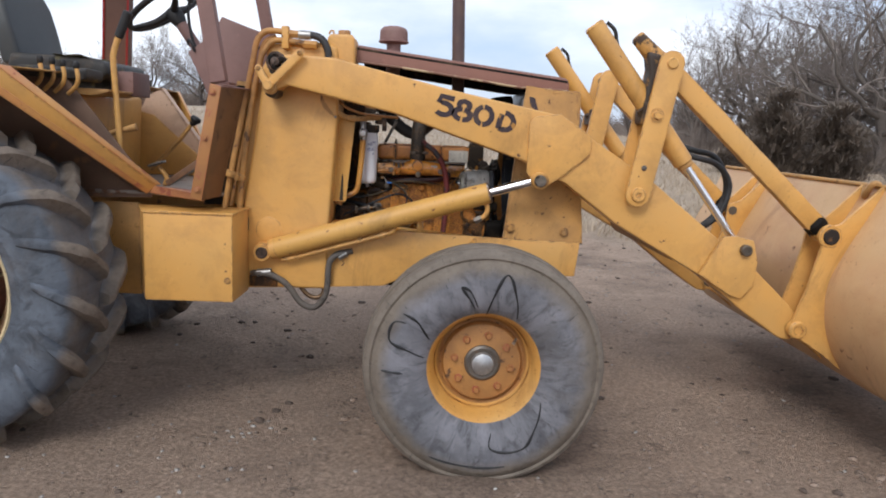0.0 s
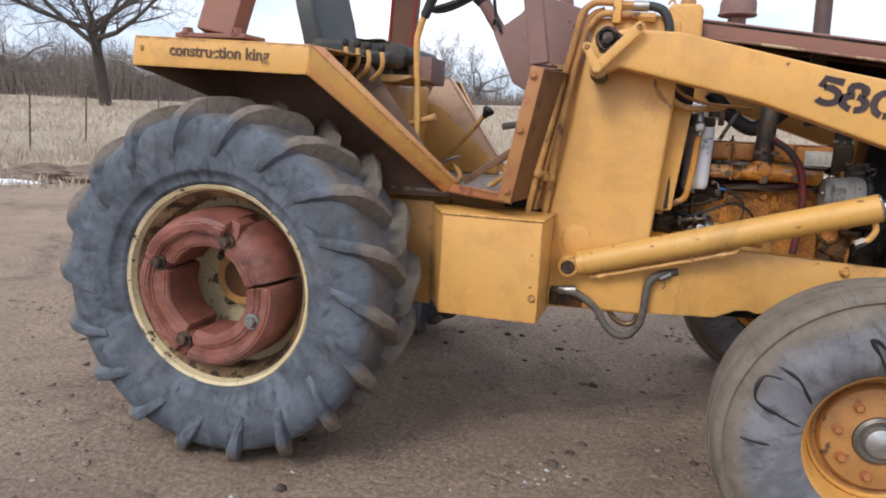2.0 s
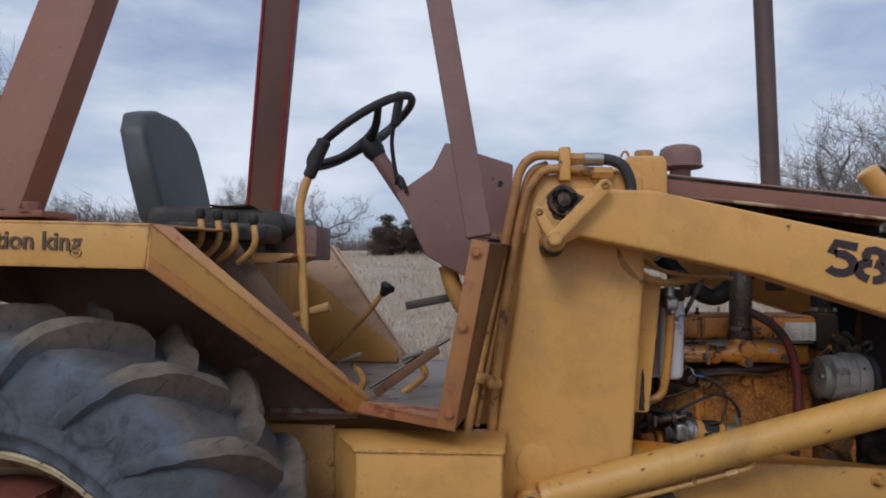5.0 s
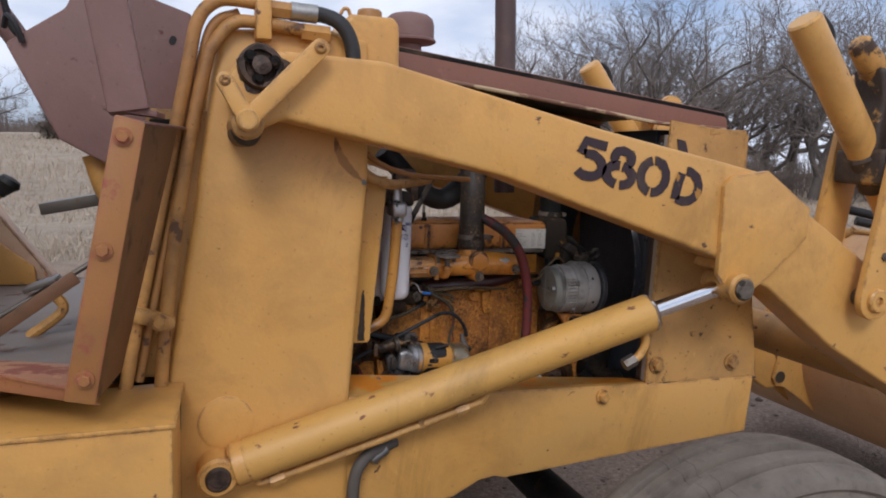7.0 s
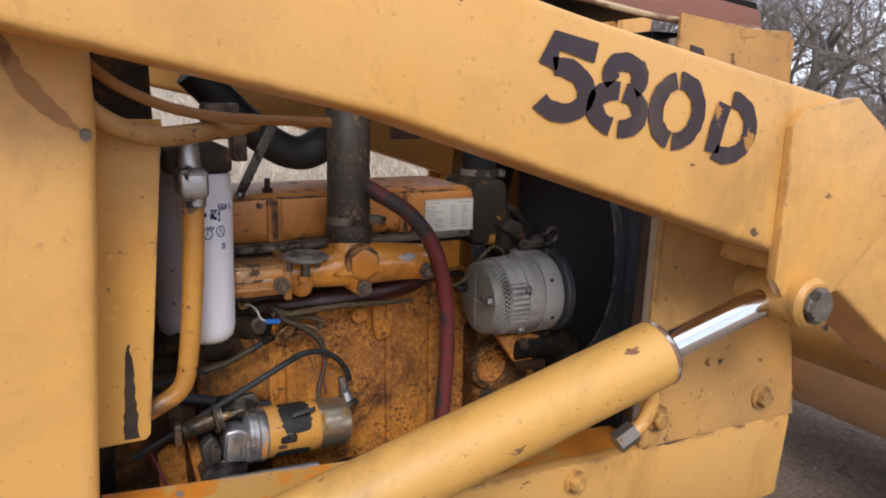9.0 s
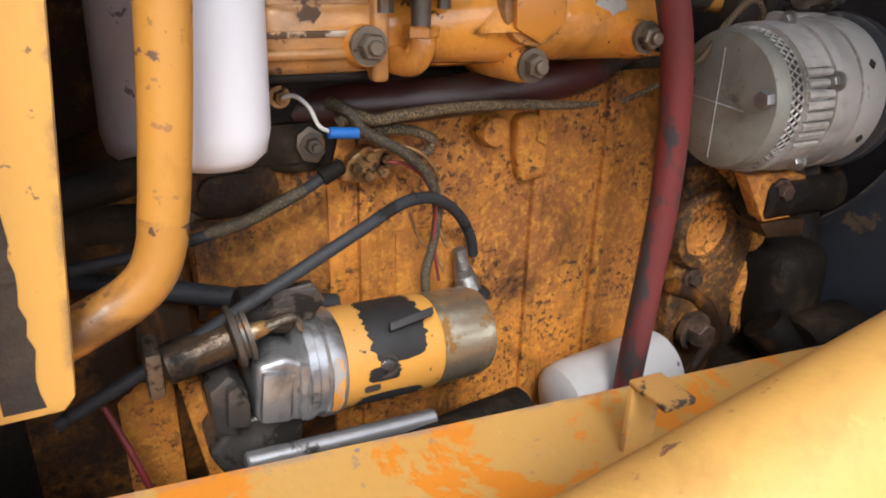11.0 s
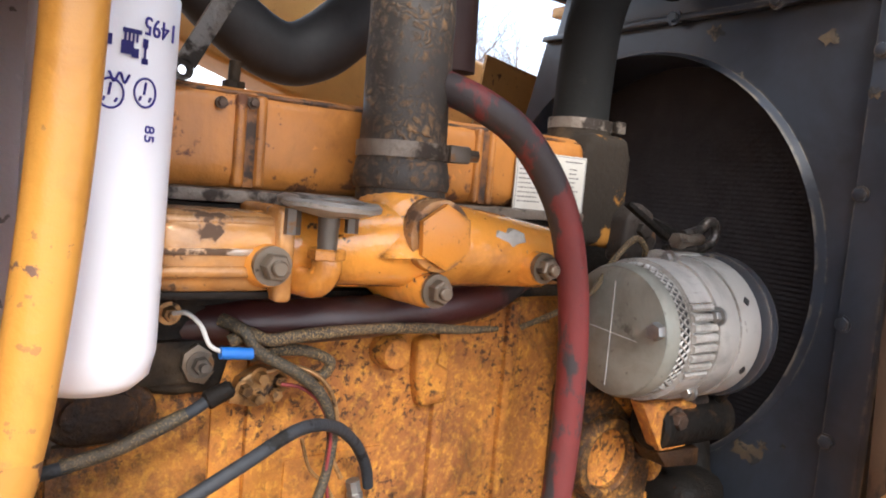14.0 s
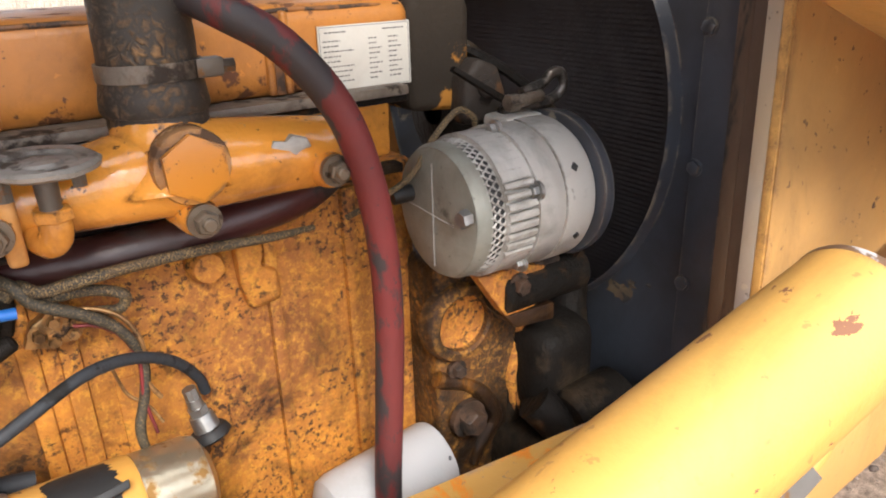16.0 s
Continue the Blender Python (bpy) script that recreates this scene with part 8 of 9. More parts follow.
rod(bm, (-0.274, -0.130, 0.838), (-0.278, -0.124, 0.856), 0.012, 0.010, seg=16)
rod(bm, (-0.278, -0.124, 0.856), (-0.280, -0.123, 0.864), 0.0085, seg=6)
rod(bm, (-0.280, -0.123, 0.864), (-0.281, -0.122, 0.872), 0.0065, seg=12)
rod(bm, (-0.281, -0.122, 0.872), (-0.283, -0.121, 0.882), 0.006, seg=8)
part("cable_terminal", bm, STEEL, sm)
bm = bmesh.new()
rod(bm, (-0.2735, -0.131, 0.834), (-0.2755, -0.128, 0.843), 0.0185, 0.0165, seg=22, chamfer=0.002)
part("insulator", bm, BLACK, sm, "black insulating washer")

# oil filter lying low, white
of = empty("oil_filter", tractor)
bm = bmesh.new()
lathe(bm, [(0.0005, 0.0), (0.028, 0.002), (0.038, 0.009), (0.041, 0.02), (0.041, 0.130), (0.039, 0.135), (0.030, 0.137)], (-0.190, -0.155, 0.711), (1, 0.03, 0.08), 36)
part("can", bm, DUSTY_CAN, of, "dusty white oil filter can")


# spin-on filters beside the tower, with print upside down
def fuel_filter(x, y, z0, z1, printed):
    f = empty("fuel_filter", tractor)
    bm = bmesh.new()
    h = z1 - z0
    lathe(bm, [(0.0005, 0.0), (0.028, 0.002), (0.036, 0.009), (0.039, 0.022), (0.039, h - 0.022), (0.0375, h - 0.020), (0.0375, h - 0.004), (0.035, h)], (x, y, z0), (0, 0, 1), 44)
    part("can", bm, WHITE_CAN if y < -0.1 else GRIMY_CAN, f, "white spin-on filter can with blue print")
    can = f
    if printed:
        def at(deg, z):
            a = radians(deg)
            n = Vector((math.cos(a), math.sin(a), 0))
            right = Vector((-math.sin(a), math.cos(a), 0))
            return Matrix(((-right.x, 0, n.x, x + n.x * 0.0394), (-right.y, 0, n.y, y + n.y * 0.0394), (0, -1, 0, z - 0.004), (0, 0, 0, 1)))
        lettering("1495", 0.0125, at(-56, 1.191), BLUE_INK, can, "print", 0.0003)
        lettering("85", 0.009, at(-61, 1.139) @ Matrix.Rotation(radians(90), 4, "Z"), BLUE_INK, can, "print", 0.0003)
        for deg, z in ((-67, 1.1587), (-94, 1.1561)):
            bm = bmesh.new()
            ringp = [at(deg + 9.5 * math.cos(t), z) @ Vector((0, 0.0070 * math.sin(t), 0.0002)) for t in (2 * math.pi * k / 20 for k in range(21))]
            tube(bm, ringp, 0.0006, 5, 1, smooth_path=False)
            part("print_ring", bm, BLUE_INK, can)
            bm = bmesh.new()
            for q0, q1 in (((0, -0.005), (0.0008, 0.001)), ((-0.0035, 0.002), (-0.0025, 0.004)), ((0.0025, 0.002), (0.0035, 0.004))):
                rod(bm, at(deg, z) @ Vector((q0[0], q0[1], 0.0)), at(deg, z) @ Vector((q1[0], q1[1], 0.0)), 0.0007, seg=5)
            part("print_mark", bm, BLUE_INK, can)
        for deg, z, w, hh in ((-81, 1.1865, 0.010, 0.0011), (-86, 1.1845, 0.0012, 0.003), (-83, 1.1845, 0.0012, 0.003), (-80, 1.1845, 0.0012, 0.003), (-77, 1.1845, 0.0012, 0.003), (-84, 1.1785, 0.0065, 0.0032), (-78, 1.1765, 0.0040, 0.0022), (-70, 1.182, 0.0030, 0.0022), (-70, 1.1775, 0.0014, 0.0028), (-70, 1.1735, 0.0038, 0.0014), (-98, 1.181, 0.004, 0.0026)):
            m4 = at(deg, z)
            bm = bmesh.new()
            vs = [bm.verts.new(m4 @ Vector((a * w / 2, b * hh, 0.0004))) for a, b in ((-1, -1), (1, -1), (1, 1), (-1, 1))]
            bm.faces.new(vs)
            bmesh.ops.solidify(bm, geom=bm.faces[:], thickness=0.0005)
            part("print_mark", bm, BLUE_INK, can)
        bm = bmesh.new()
        tube(bm, [at(-96 + 15 * t, 1.164 + 0.0022 * math.cos(t * 12)) @ Vector((0, 0, 0.0002)) for t in (k / 12 for k in range(13))], 0.0007, 5, 2)
        part("print_mark", bm, BLUE_INK, can)
    return f


near_filter = fuel_filter(-0.485, -0.168, 0.999, 1.228, True)
near_filter.matrix_basis = Matrix.Translation((-0.4905, -0.193, 1.11)) @ Matrix.Rotation(radians(1.2), 4, "Y") @ Matrix.Diagonal((0.895, 0.895, 1, 1)) @ Matrix.Translation((0.485, 0.168, -1.11))
far_filter = fuel_filter(-0.523, -0.068, 0.972, 1.242, True)
far_filter.matrix_basis = Matrix.Translation((-0.506, -0.068, 1.11)) @ Matrix.Rotation(radians(1.6), 4, "Y") @ Matrix.Translation((0.523, 0.068, -1.11))
# added dark plate, keeps daylight out of the gap behind the filters
part("dark_gap_plate", box(-0.66, -0.530, 0.0, 0.012, 0.90, 1.45, 0.003), OILY_ORANGE, tractor)
bm = box(-0.540, -0.456, -0.225, -0.06, 1.228, 1.262, 0.010, 3)
merge(bm, box(-0.615, -0.500, -0.08, 0.03, 1.245, 1.275, 0.010, 3))
part("filter_head", bm, RUSTY_BLACK, tractor, "greasy dark cast filter head")
bm = box(-0.44, -0.42, -0.14, -0.10, 1.235, 1.285, 0.004)
merge(bm, box(-0.475, -0.425, -0.12, -0.08, 1.265, 1.315, 0.006))
part("filter_bracket", bm, PIVOT_BROWN, tractor)
# yellow steel pipe in front of the filters
bm = bmesh.new()
tube(bm, [(-0.5135, -0.277, 1.210), (-0.5175, -0.277, 1.13), (-0.523, -0.277, 1.065), (-0.5287, -0.277, 1.017), (-0.5317, -0.277, 0.998)], [0.0126, 0.0126, 0.0123, 0.0120, 0.0119], 22, 8)
pipe = part("steel_pipe", bm, PIPE_YELLOW, tractor, "bent yellow steel hydraulic pipe with chips")
bm = bmesh.new()
tube(bm, [(-0.5314, -0.277, 1.000), (-0.5335, -0.277, 0.987), (-0.5395, -0.277, 0.972), (-0.5505, -0.277, 0.961), (-0.566, -0.277, 0.953), (-0.60, -0.277, 0.939), (-0.665, -0.272, 0.915)], 0.0119, 22, 8)
part("pipe_bend", bm, PIPE_STAINED, pipe, "oil-stained pipe bend")
bm = bmesh.new()
rod(bm, (-0.5135, -0.277, 1.196), (-0.5125, -0.277, 1.210), 0.0145, seg=20, chamfer=0.002)
merge(bm, box(-0.531, -0.497, -0.303, -0.245, 1.208, 1.242, 0.009, 3))
rod(bm, (-0.515, -0.275, 1.240), (-0.516, -0.27, 1.275), 0.013, seg=18, chamfer=0.002)
part("pipe_fitting", bm, SCRAPED_ALU, tractor, "dirty grey pipe elbow fitting")
bm = bmesh.new()
tube(bm, [(-0.62, -0.20, 1.30), (-0.615, -0.20, 1.10), (-0.615, -0.20, 0.98), (-0.63, -0.21, 0.90)], 0.022, 16)
part("steel_pipe", bm, YELLOW_DULL, tractor)
bm = bmesh.new()
tube(bm, [(-0.64, -0.36, 1.345), (-0.61, -0.365, 1.305), (-0.56, -0.36, 1.285), (-0.50, -0.33, 1.288), (-0.44, -0.28, 1.295)], 0.011, 12)
part("steel_line", bm, YELLOW_DULL, tractor)
bm = bmesh.new()
tube(bm, [(-0.63, -0.34, 1.37), (-0.58, -0.35, 1.33), (-0.50, -0.34, 1.305), (-0.36, -0.33, 1.297)], 0.006, 10)
part("steel_line", bm, RIM_DIRTY, tractor)

# alternator
al = empty("alternator", tractor)
A0 = Vector((-0.078, -0.190, 1.003))
bm = bmesh.new()
lathe(bm, [(0.0005, -0.004), (0.044, -0.004), (0.058, 0.0), (0.061, 0.006), (0.061, 0.016)], A0, (1, 0, 0), 44)
part("end_cover", bm, ALU_PLATE, al, "olive grey pressed end cover")
bm = bmesh.new()
rod(bm, A0 + Vector((-0.0042, 0, 0.045)), A0 + Vector((-0.0042, 0, -0.05)), 0.0007, seg=4)
rod(bm, A0 + Vector((-0.0042, 0.045, 0.002)), A0 + Vector((-0.0042, -0.030, -0.004)), 0.0007, seg=4)
part("scribed_cross", bm, ALU, al)
bm = bmesh.new()
lathe(bm, [(0.0605, 0.014), (0.0605, 0.030)], A0, (1, 0, 0), 44)
part("vent_ring", bm, BLACK, al)
bm = bmesh.new()
for k in range(52):
    for j in range(3):
        a = 2 * math.pi * (k + 0.5 * (j % 2)) / 52
        p = A0 + Vector((0.0165 + j * 0.0058, 0.0608 * math.cos(a), 0.0608 * math.sin(a)))
        t = Vector((0, -math.sin(a), math.cos(a)))
        for q in (Vector((0.0026, 0, 0)) + t * 0.0028, Vector((0.0026, 0, 0)) - t * 0.0028, Vector((-0.0030, 0, 0))):
            rod(bm, p, p + q, 0.0011, seg=4, caps=False)
part("vent_mesh", bm, ALU, al, "grey honeycomb vent mesh")
bm = bmesh.new()
lathe(bm, [(0.060, 0.030), (0.0635, 0.030), (0.0635, 0.034)], A0, (1, 0, 0), 44)
lathe(bm, [(0.060, 0.030), (0.060, 0.066), (0.068, 0.066), (0.068, 0.098), (0.0665, 0.100), (0.069, 0.100), (0.069, 0.134), (0.064, 0.142), (0.040, 0.146)], A0, (1, 0, 0), 48)
part("housing", bm, ALU, al, "ribbed cast aluminium alternator housing")
part("top_ear", bumpy(box(0.012, 0.062, -0.186, -0.150, 1.050, 1.074, 0.006), 0.0008, 60), ALU, al)
part("bottom_ear", bumpy(box(0.0, 0.055, -0.200, -0.170, 0.922, 0.945, 0.008), 0.0008, 60), ALU, al)
for k in range(45):
    a = radians(8.0 * k)
    n = Vector((0, math.cos(a), math.sin(a)))
    t = Vector((0, -math.sin(a), math.cos(a)))
    q = A0 + n * 0.0615
    fine = 146 < 8 * k < 214
    w = 0.0034 if fine else 0.0049
    bm = bmesh.new()
    b4 = []
    for x in (0.0305, 0.0655):
        b4.append([bm.verts.new(q + Vector((x, 0, 0)) + n * dn + t * dt) for dn, dt in ((-0.002, -w), (0.0036, -w), (0.0050 if fine else 0.0040, -w * 0.6), (0.0050 if fine else 0.0040, w * 0.6), (0.0036, w), (-0.002, w))])
    ring_faces(bm, *b4)
    bm.faces.new(b4[0])
    bm.faces.new(b4[1])
    part("cooling_rib", bm, ALU, al)
for k, deg in enumerate((160, 95, 230, 285)):
    a = radians(deg)
    p = A0 + Vector((0.066, 0.066 * math.cos(a), 0.066 * math.sin(a)))
    part("case_bolt", hexbolt(p, (-1, 0, 0), 0.006, 0.006), STEEL, al)
for deg, x in ((150, 0.115), (205, 0.118)):
    a = radians(deg)
    bm = bmesh.new()
    p = A0 + Vector((x, 0.069 * math.cos(a), 0.069 * math.sin(a)))
    rod(bm, p, p + Vector((0, 0.0015 * math.cos(a), 0.0015 * math.sin(a))), 0.0042, seg=4)
    part("vent_slot", bm, BLACK, al)
part("cover_bolt", hexbolt((-0.082, -0.243, 1.014), (-1, -0.1, 0), 0.0078, 0.010, 0), STEEL, al)
bm = bmesh.new()
lathe(bm, [(0.030, 0.142), (0.064, 0.144), (0.0715, 0.148), (0.0725, 0.154), (0.0715, 0.160), (0.060, 0.163), (0.055, 0.168), (0.0005, 0.170)], A0, (1, 0, 0), 44)
part("pulley", bm, SHROUD, al, "black alternator pulley and fan")
bm = bmesh.new()
tube(bm, [(0.022, -0.166, 1.075), (0.060, -0.166, 1.076), (0.094, -0.166, 1.080), (0.108, -0.166, 1.090), (0.104, -0.166, 1.104), (0.090, -0.166, 1.104), (0.078, -0.166, 1.096), (0.050, -0.166, 1.090)], 0.0052, 10)
part("adjuster_strap", bm, DARK_OILY, al, "dark slotted adjuster strap")
bm = bmesh.new()
rod(bm, (0.020, -0.178, 1.085), (0.034, -0.177, 1.085), 0.0085, seg=6, chamfer=0.001)
rod(bm, (0.034, -0.177, 1.085), (0.066, -0.176, 1.087), 0.0062, seg=12)
part("adjuster_bolt", bm, LEDGE, al)
part("adjuster_arm", slab([(-0.024, -0.150, 1.116), (-0.021, -0.150, 1.120), (0.032, -0.166, 1.088), (0.028, -0.166, 1.083)], 0.008, 0.001), GREASE_AND_SHADE, al)
bm = bmesh.new()
tube(bm, [(-0.010, -0.165, 1.068), (-0.017, -0.170, 1.077), (-0.037, -0.172, 1.085), (-0.066, -0.172, 1.064), (-0.089, -0.170, 1.036), (-0.115, -0.155, 1.015), (-0.14, -0.13, 0.995)], 0.0030, 8)
part("alternator_wire", bm, LOOM_FRAYED, al)
bm = bmesh.new()
rod(bm, (-0.100, -0.150, 1.012), (-0.080, -0.155, 1.014), 0.008, seg=10)
part("wire_boot", bm, BLACK, al)
al.matrix_basis = Matrix.Translation(A0 + Vector((0.005, 0, 0.006))) @ Matrix.Diagonal((0.90, 0.97, 0.97, 1)) @ Matrix.Translation(-A0)
# bracket under it
bm = prism([(-0.042, 0.944), (0.020, 0.941), (0.042, 0.934), (0.032, 0.912), (0.030, 0.894), (-0.008, 0.894)], -0.206, -0.190, "y", 0.003)
merge(bm, slab([(0.020, -0.206, 0.932), (0.028, -0.206, 0.930), (0.016, -0.206, 0.897), (0.006, -0.206, 0.895)], 0.012))
part("alternator_bracket", bm, ORANGE_BLOCK, tractor, "chipped orange alternator bracket")
part("bracket_foot", bumpy(prism([(-0.006, 0.892), (0.060, 0.888), (0.060, 0.868), (0.010, 0.874)], -0.202, -0.170, "y", 0.004), 0.001, 50), OILY_ORANGE, tractor)
bm = hexbolt((0.006, -0.206, 0.924), (0, -1, 0), 0.0085, 0.009)
rod(bm, (0.03, -0.195, 0.935), (0.062, -0.195, 0.935), 0.009, seg=12)
part("bracket_bolt", bm, PIVOT_BROWN, tractor)
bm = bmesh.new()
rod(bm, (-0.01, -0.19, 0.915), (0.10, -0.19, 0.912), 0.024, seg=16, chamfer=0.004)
part("bracket_arm", bm, GREASE_AND_SHADE, tractor)
# timing cover
bm = prism([(-0.048, 0.935), (-0.01, 0.942), (0.018, 0.916), (0.054, 0.884), (0.066, 0.858), (0.064, 0.82), (0.052, 0.785), (0.060, 0.75), (0.052, 0.70), (0.030, 0.62), (-0.048, 0.62)], -0.150, -0.02, "y", 0.008, 3)
cover = part("timing_cover", bumpy(bm, 0.0015, 30), BLACK_ORANGE, tractor, "greasy black timing cover with orange paint left on its edges")
bm = bmesh.new()
tube(bm, [(-0.020, -0.149, 0.941), (0.014, -0.150, 0.915), (0.050, -0.150, 0.884), (0.061, -0.150, 0.858), (0.058, -0.150, 0.82), (0.047, -0.150, 0.785), (0.052, -0.150, 0.755), (0.052, -0.150, 0.715)], [0.005, 0.0075, 0.0085, 0.008, 0.008, 0.007, 0.009, 0.007], 10, 6)
part("cover_lip", bumpy(bm, 0.0012, 60), ORANGE_BLOCK, cover)
bm = bmesh.new()
tube(bm, [(-0.051, -0.149, 0.815), (-0.034, -0.150, 0.805), (-0.016, -0.150, 0.796), (0.007, -0.150, 0.774), (0.024, -0.150, 0.738), (0.004, -0.150, 0.712), (-0.006, -0.150, 0.69)], [0.009, 0.008, 0.007, 0.009, 0.010, 0.007, 0.007], 10, 6)
part("cover_lip", bumpy(bm, 0.0014, 60), OILY_ORANGE, cover)
bm = bmesh.new()
lathe(bm, [(0.0005, -0.1515), (0.026, -0.1515), (0.029, -0.1535)], (-0.022, 0, 0.872), (0, 1, 0), 36)
part("gear_plate", bumpy(bm, 0.0008, 50), ORANGE_BLOCK, cover, "round orange gear plate, brown with rust")
bm = bmesh.new()
lathe(bm, [(0.0285, -0.148), (0.030, -0.159), (0.033, -0.161), (0.040, -0.160), (0.043, -0.155), (0.043, -0.14)], (-0.022, 0, 0.872), (0, 1, 0), 40)
part("gear_ring", bumpy(bm, 0.0008, 50), BLACK_ORANGE, cover)
for x, y, z, r in ((0.022, -0.158, 0.877, 0.008), (-0.028, -0.152, 0.819, 0.0075), (-0.020, -0.158, 0.760, 0.0145)):
    part("bolt", hexbolt((x, y, z), (0, -1, 0), r, r * 1.1), PIVOT_BROWN, tractor)
# water neck, hose, pump and pulleys in the dark
bm = prism([(-0.034, 1.075), (0.034, 1.070), (0.036, 1.165), (0.029, 1.187), (-0.030, 1.187), (-0.036, 1.165)], -0.100, 0.02, "y", 0.012, 3)
lathe(bm, [(0.034, -0.03), (0.034, 0.0), (0.031, 0.01)], (0.003, -0.05, 1.190), (0.02, 0, 1), 28)
neck = part("water_neck", bumpy(bm, 0.001, 40), worn("black_casting_with_orange_scraps", (0.024, 0.019, 0.015), (0.036, 0.028, 0.021), (0.40, 0.18, 0.035), 0.8, chips=(0.585, 0.63), chip_scale=18, relief=0.5), tractor, "black water neck with scraps of orange paint")
neck.data.materials[0].node_tree.nodes["Principled BSDF"].inputs["Specular IOR Level"].default_value = 0.12
bm = bumpy(prism([(0.010, 1.060), (0.050, 1.058), (0.064, 1.082), (0.052, 1.112), (0.030, 1.122), (0.012, 1.105)], -0.122, -0.095, "y", 0.006, 3), 0.001, 50)
part("neck_bracket", bm, RUSTY_BLACK, neck)
part("bolt", hexbolt((0.034, -0.122, 1.094), (-0.2, -1, 0), 0.0085, 0.008), RUSTY_BLACK, neck)
bm = bmesh.new()
tube(bm, [(0.003, -0.05, 1.188), (0.004, -0.05, 1.25), (0.010, -0.05, 1.31), (0.036, -0.045, 1.36), (0.09, -0.04, 1.385), (0.16, -0.03, 1.395)], 0.0298, 24, 8)
rad = part("radiator_hose", bm, worn("dusty_grey_rubber_hose", (0.013, 0.013, 0.013), (0.020, 0.020, 0.019), (0.03, 0.028, 0.024), 0.85, chips=(0.62, 0.7), chip_scale=18, dirt=(0.032, 0.030, 0.026), dirts=(0.5, 0.8), dirt_scale=9), tractor, "thick dusty grey radiator hose")
rad.data.materials[0].node_tree.nodes["Principled BSDF"].inputs["Specular IOR Level"].default_value = 0.15
bm = bmesh.new()
lathe(bm, [(0.032, 0.0), (0.0345, 0.0), (0.0345, 0.011), (0.032, 0.011)], (0.0035, -0.05, 1.192), (0.02, 0, 1), 32, closed=True)
merge(bm, box(0.022, 0.036, -0.086, -0.074, 1.191, 1.204, 0.002))
part("hose_clamp", bm, LEDGE, tractor)
for p, r, mat in (((0.10, 0.02, 1.05), 0.075, GREASE_AND_SHADE), ((0.105, -0.02, 0.78), 0.085, GREASE_AND_SHADE)):
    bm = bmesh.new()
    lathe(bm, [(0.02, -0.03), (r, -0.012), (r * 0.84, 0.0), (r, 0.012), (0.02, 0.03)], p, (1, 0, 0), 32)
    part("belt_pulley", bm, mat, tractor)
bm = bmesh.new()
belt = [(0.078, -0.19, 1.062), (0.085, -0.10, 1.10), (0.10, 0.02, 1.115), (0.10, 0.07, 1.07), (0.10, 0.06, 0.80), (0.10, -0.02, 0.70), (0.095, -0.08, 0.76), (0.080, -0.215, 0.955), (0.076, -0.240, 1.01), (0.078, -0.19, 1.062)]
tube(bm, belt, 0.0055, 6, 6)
part("fan_belt", bm, GREASE_AND_SHADE, tractor)
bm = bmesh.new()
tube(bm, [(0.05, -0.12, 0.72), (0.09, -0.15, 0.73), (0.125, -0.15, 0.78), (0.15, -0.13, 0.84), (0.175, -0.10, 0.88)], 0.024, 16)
part("lower_hose", bumpy(bm, 0.002, 30), GREASE_AND_SHADE, tractor)
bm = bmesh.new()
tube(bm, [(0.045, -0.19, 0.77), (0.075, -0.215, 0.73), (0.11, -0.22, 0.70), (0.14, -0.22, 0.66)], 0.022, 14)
part("lower_hose", bm, GREASE_AND_SHADE, tractor)
# near-black filler masses added to hide the ground beyond the pulleys
part("dark_crank_filler", bumpy(box(0.035, 0.16, -0.16, 0.14, 0.60, 0.80, 0.03, 3), 0.004, 18), GREASE_AND_SHADE, tractor)
part("dark_pump_filler", bumpy(box(0.02, 0.19, -0.25, -0.12, 0.56, 0.725, 0.03, 3), 0.004, 18), GREASE_AND_SHADE, tractor)
part("pump_mount", bumpy(box(0.05, 0.135, -0.20, -0.10, 0.74, 0.845, 0.025, 3), 0.004, 22), GREASE_AND_SHADE, tractor)
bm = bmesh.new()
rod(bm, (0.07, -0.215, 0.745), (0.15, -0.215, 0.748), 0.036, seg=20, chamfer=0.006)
part("pump_boss", bumpy(bm, 0.002, 30), GREASE_AND_SHADE, tractor)
# grimy cross pipe and bracketry behind the filters
bm = bmesh.new()
tube(bm, [(-0.62, -0.06, 0.93), (-0.54, -0.08, 0.925), (-0.515, -0.085, 0.928)], 0.020, 12)
tube(bm, [(-0.60, -0.16, 0.975), (-0.56, -0.15, 0.98), (-0.515, -0.12, 0.98)], 0.012, 10)
part("oily_pipe", bm, GREASE_AND_SHADE, tractor)
bm = prism(capsule_poly((-0.482, 0.957), (-0.456, 0.957), 0.0205), -0.119, -0.09, "y", 0.005, 3)
boss = part("lift_pump", bumpy(bm, 0.0018, 45), OILY_ORANGE, tractor, "oval orange boss under black grease")
bm = prism(capsule_poly((-0.480, 0.957), (-0.460, 0.958), 0.0135), -0.1225, -0.115, "y", 0.002, 2)
part("pump_cover", bumpy(bm, 0.0020, 50), OILY_ORANGE, boss)
# added near-black plate by the tower, keeping the space behind the engine dark
part("dark_tower_plate", box(-0.66, -0.645, -0.16, 0.36, 0.90, 1.52, 0.003), GREASE_AND_SHADE, tractor)


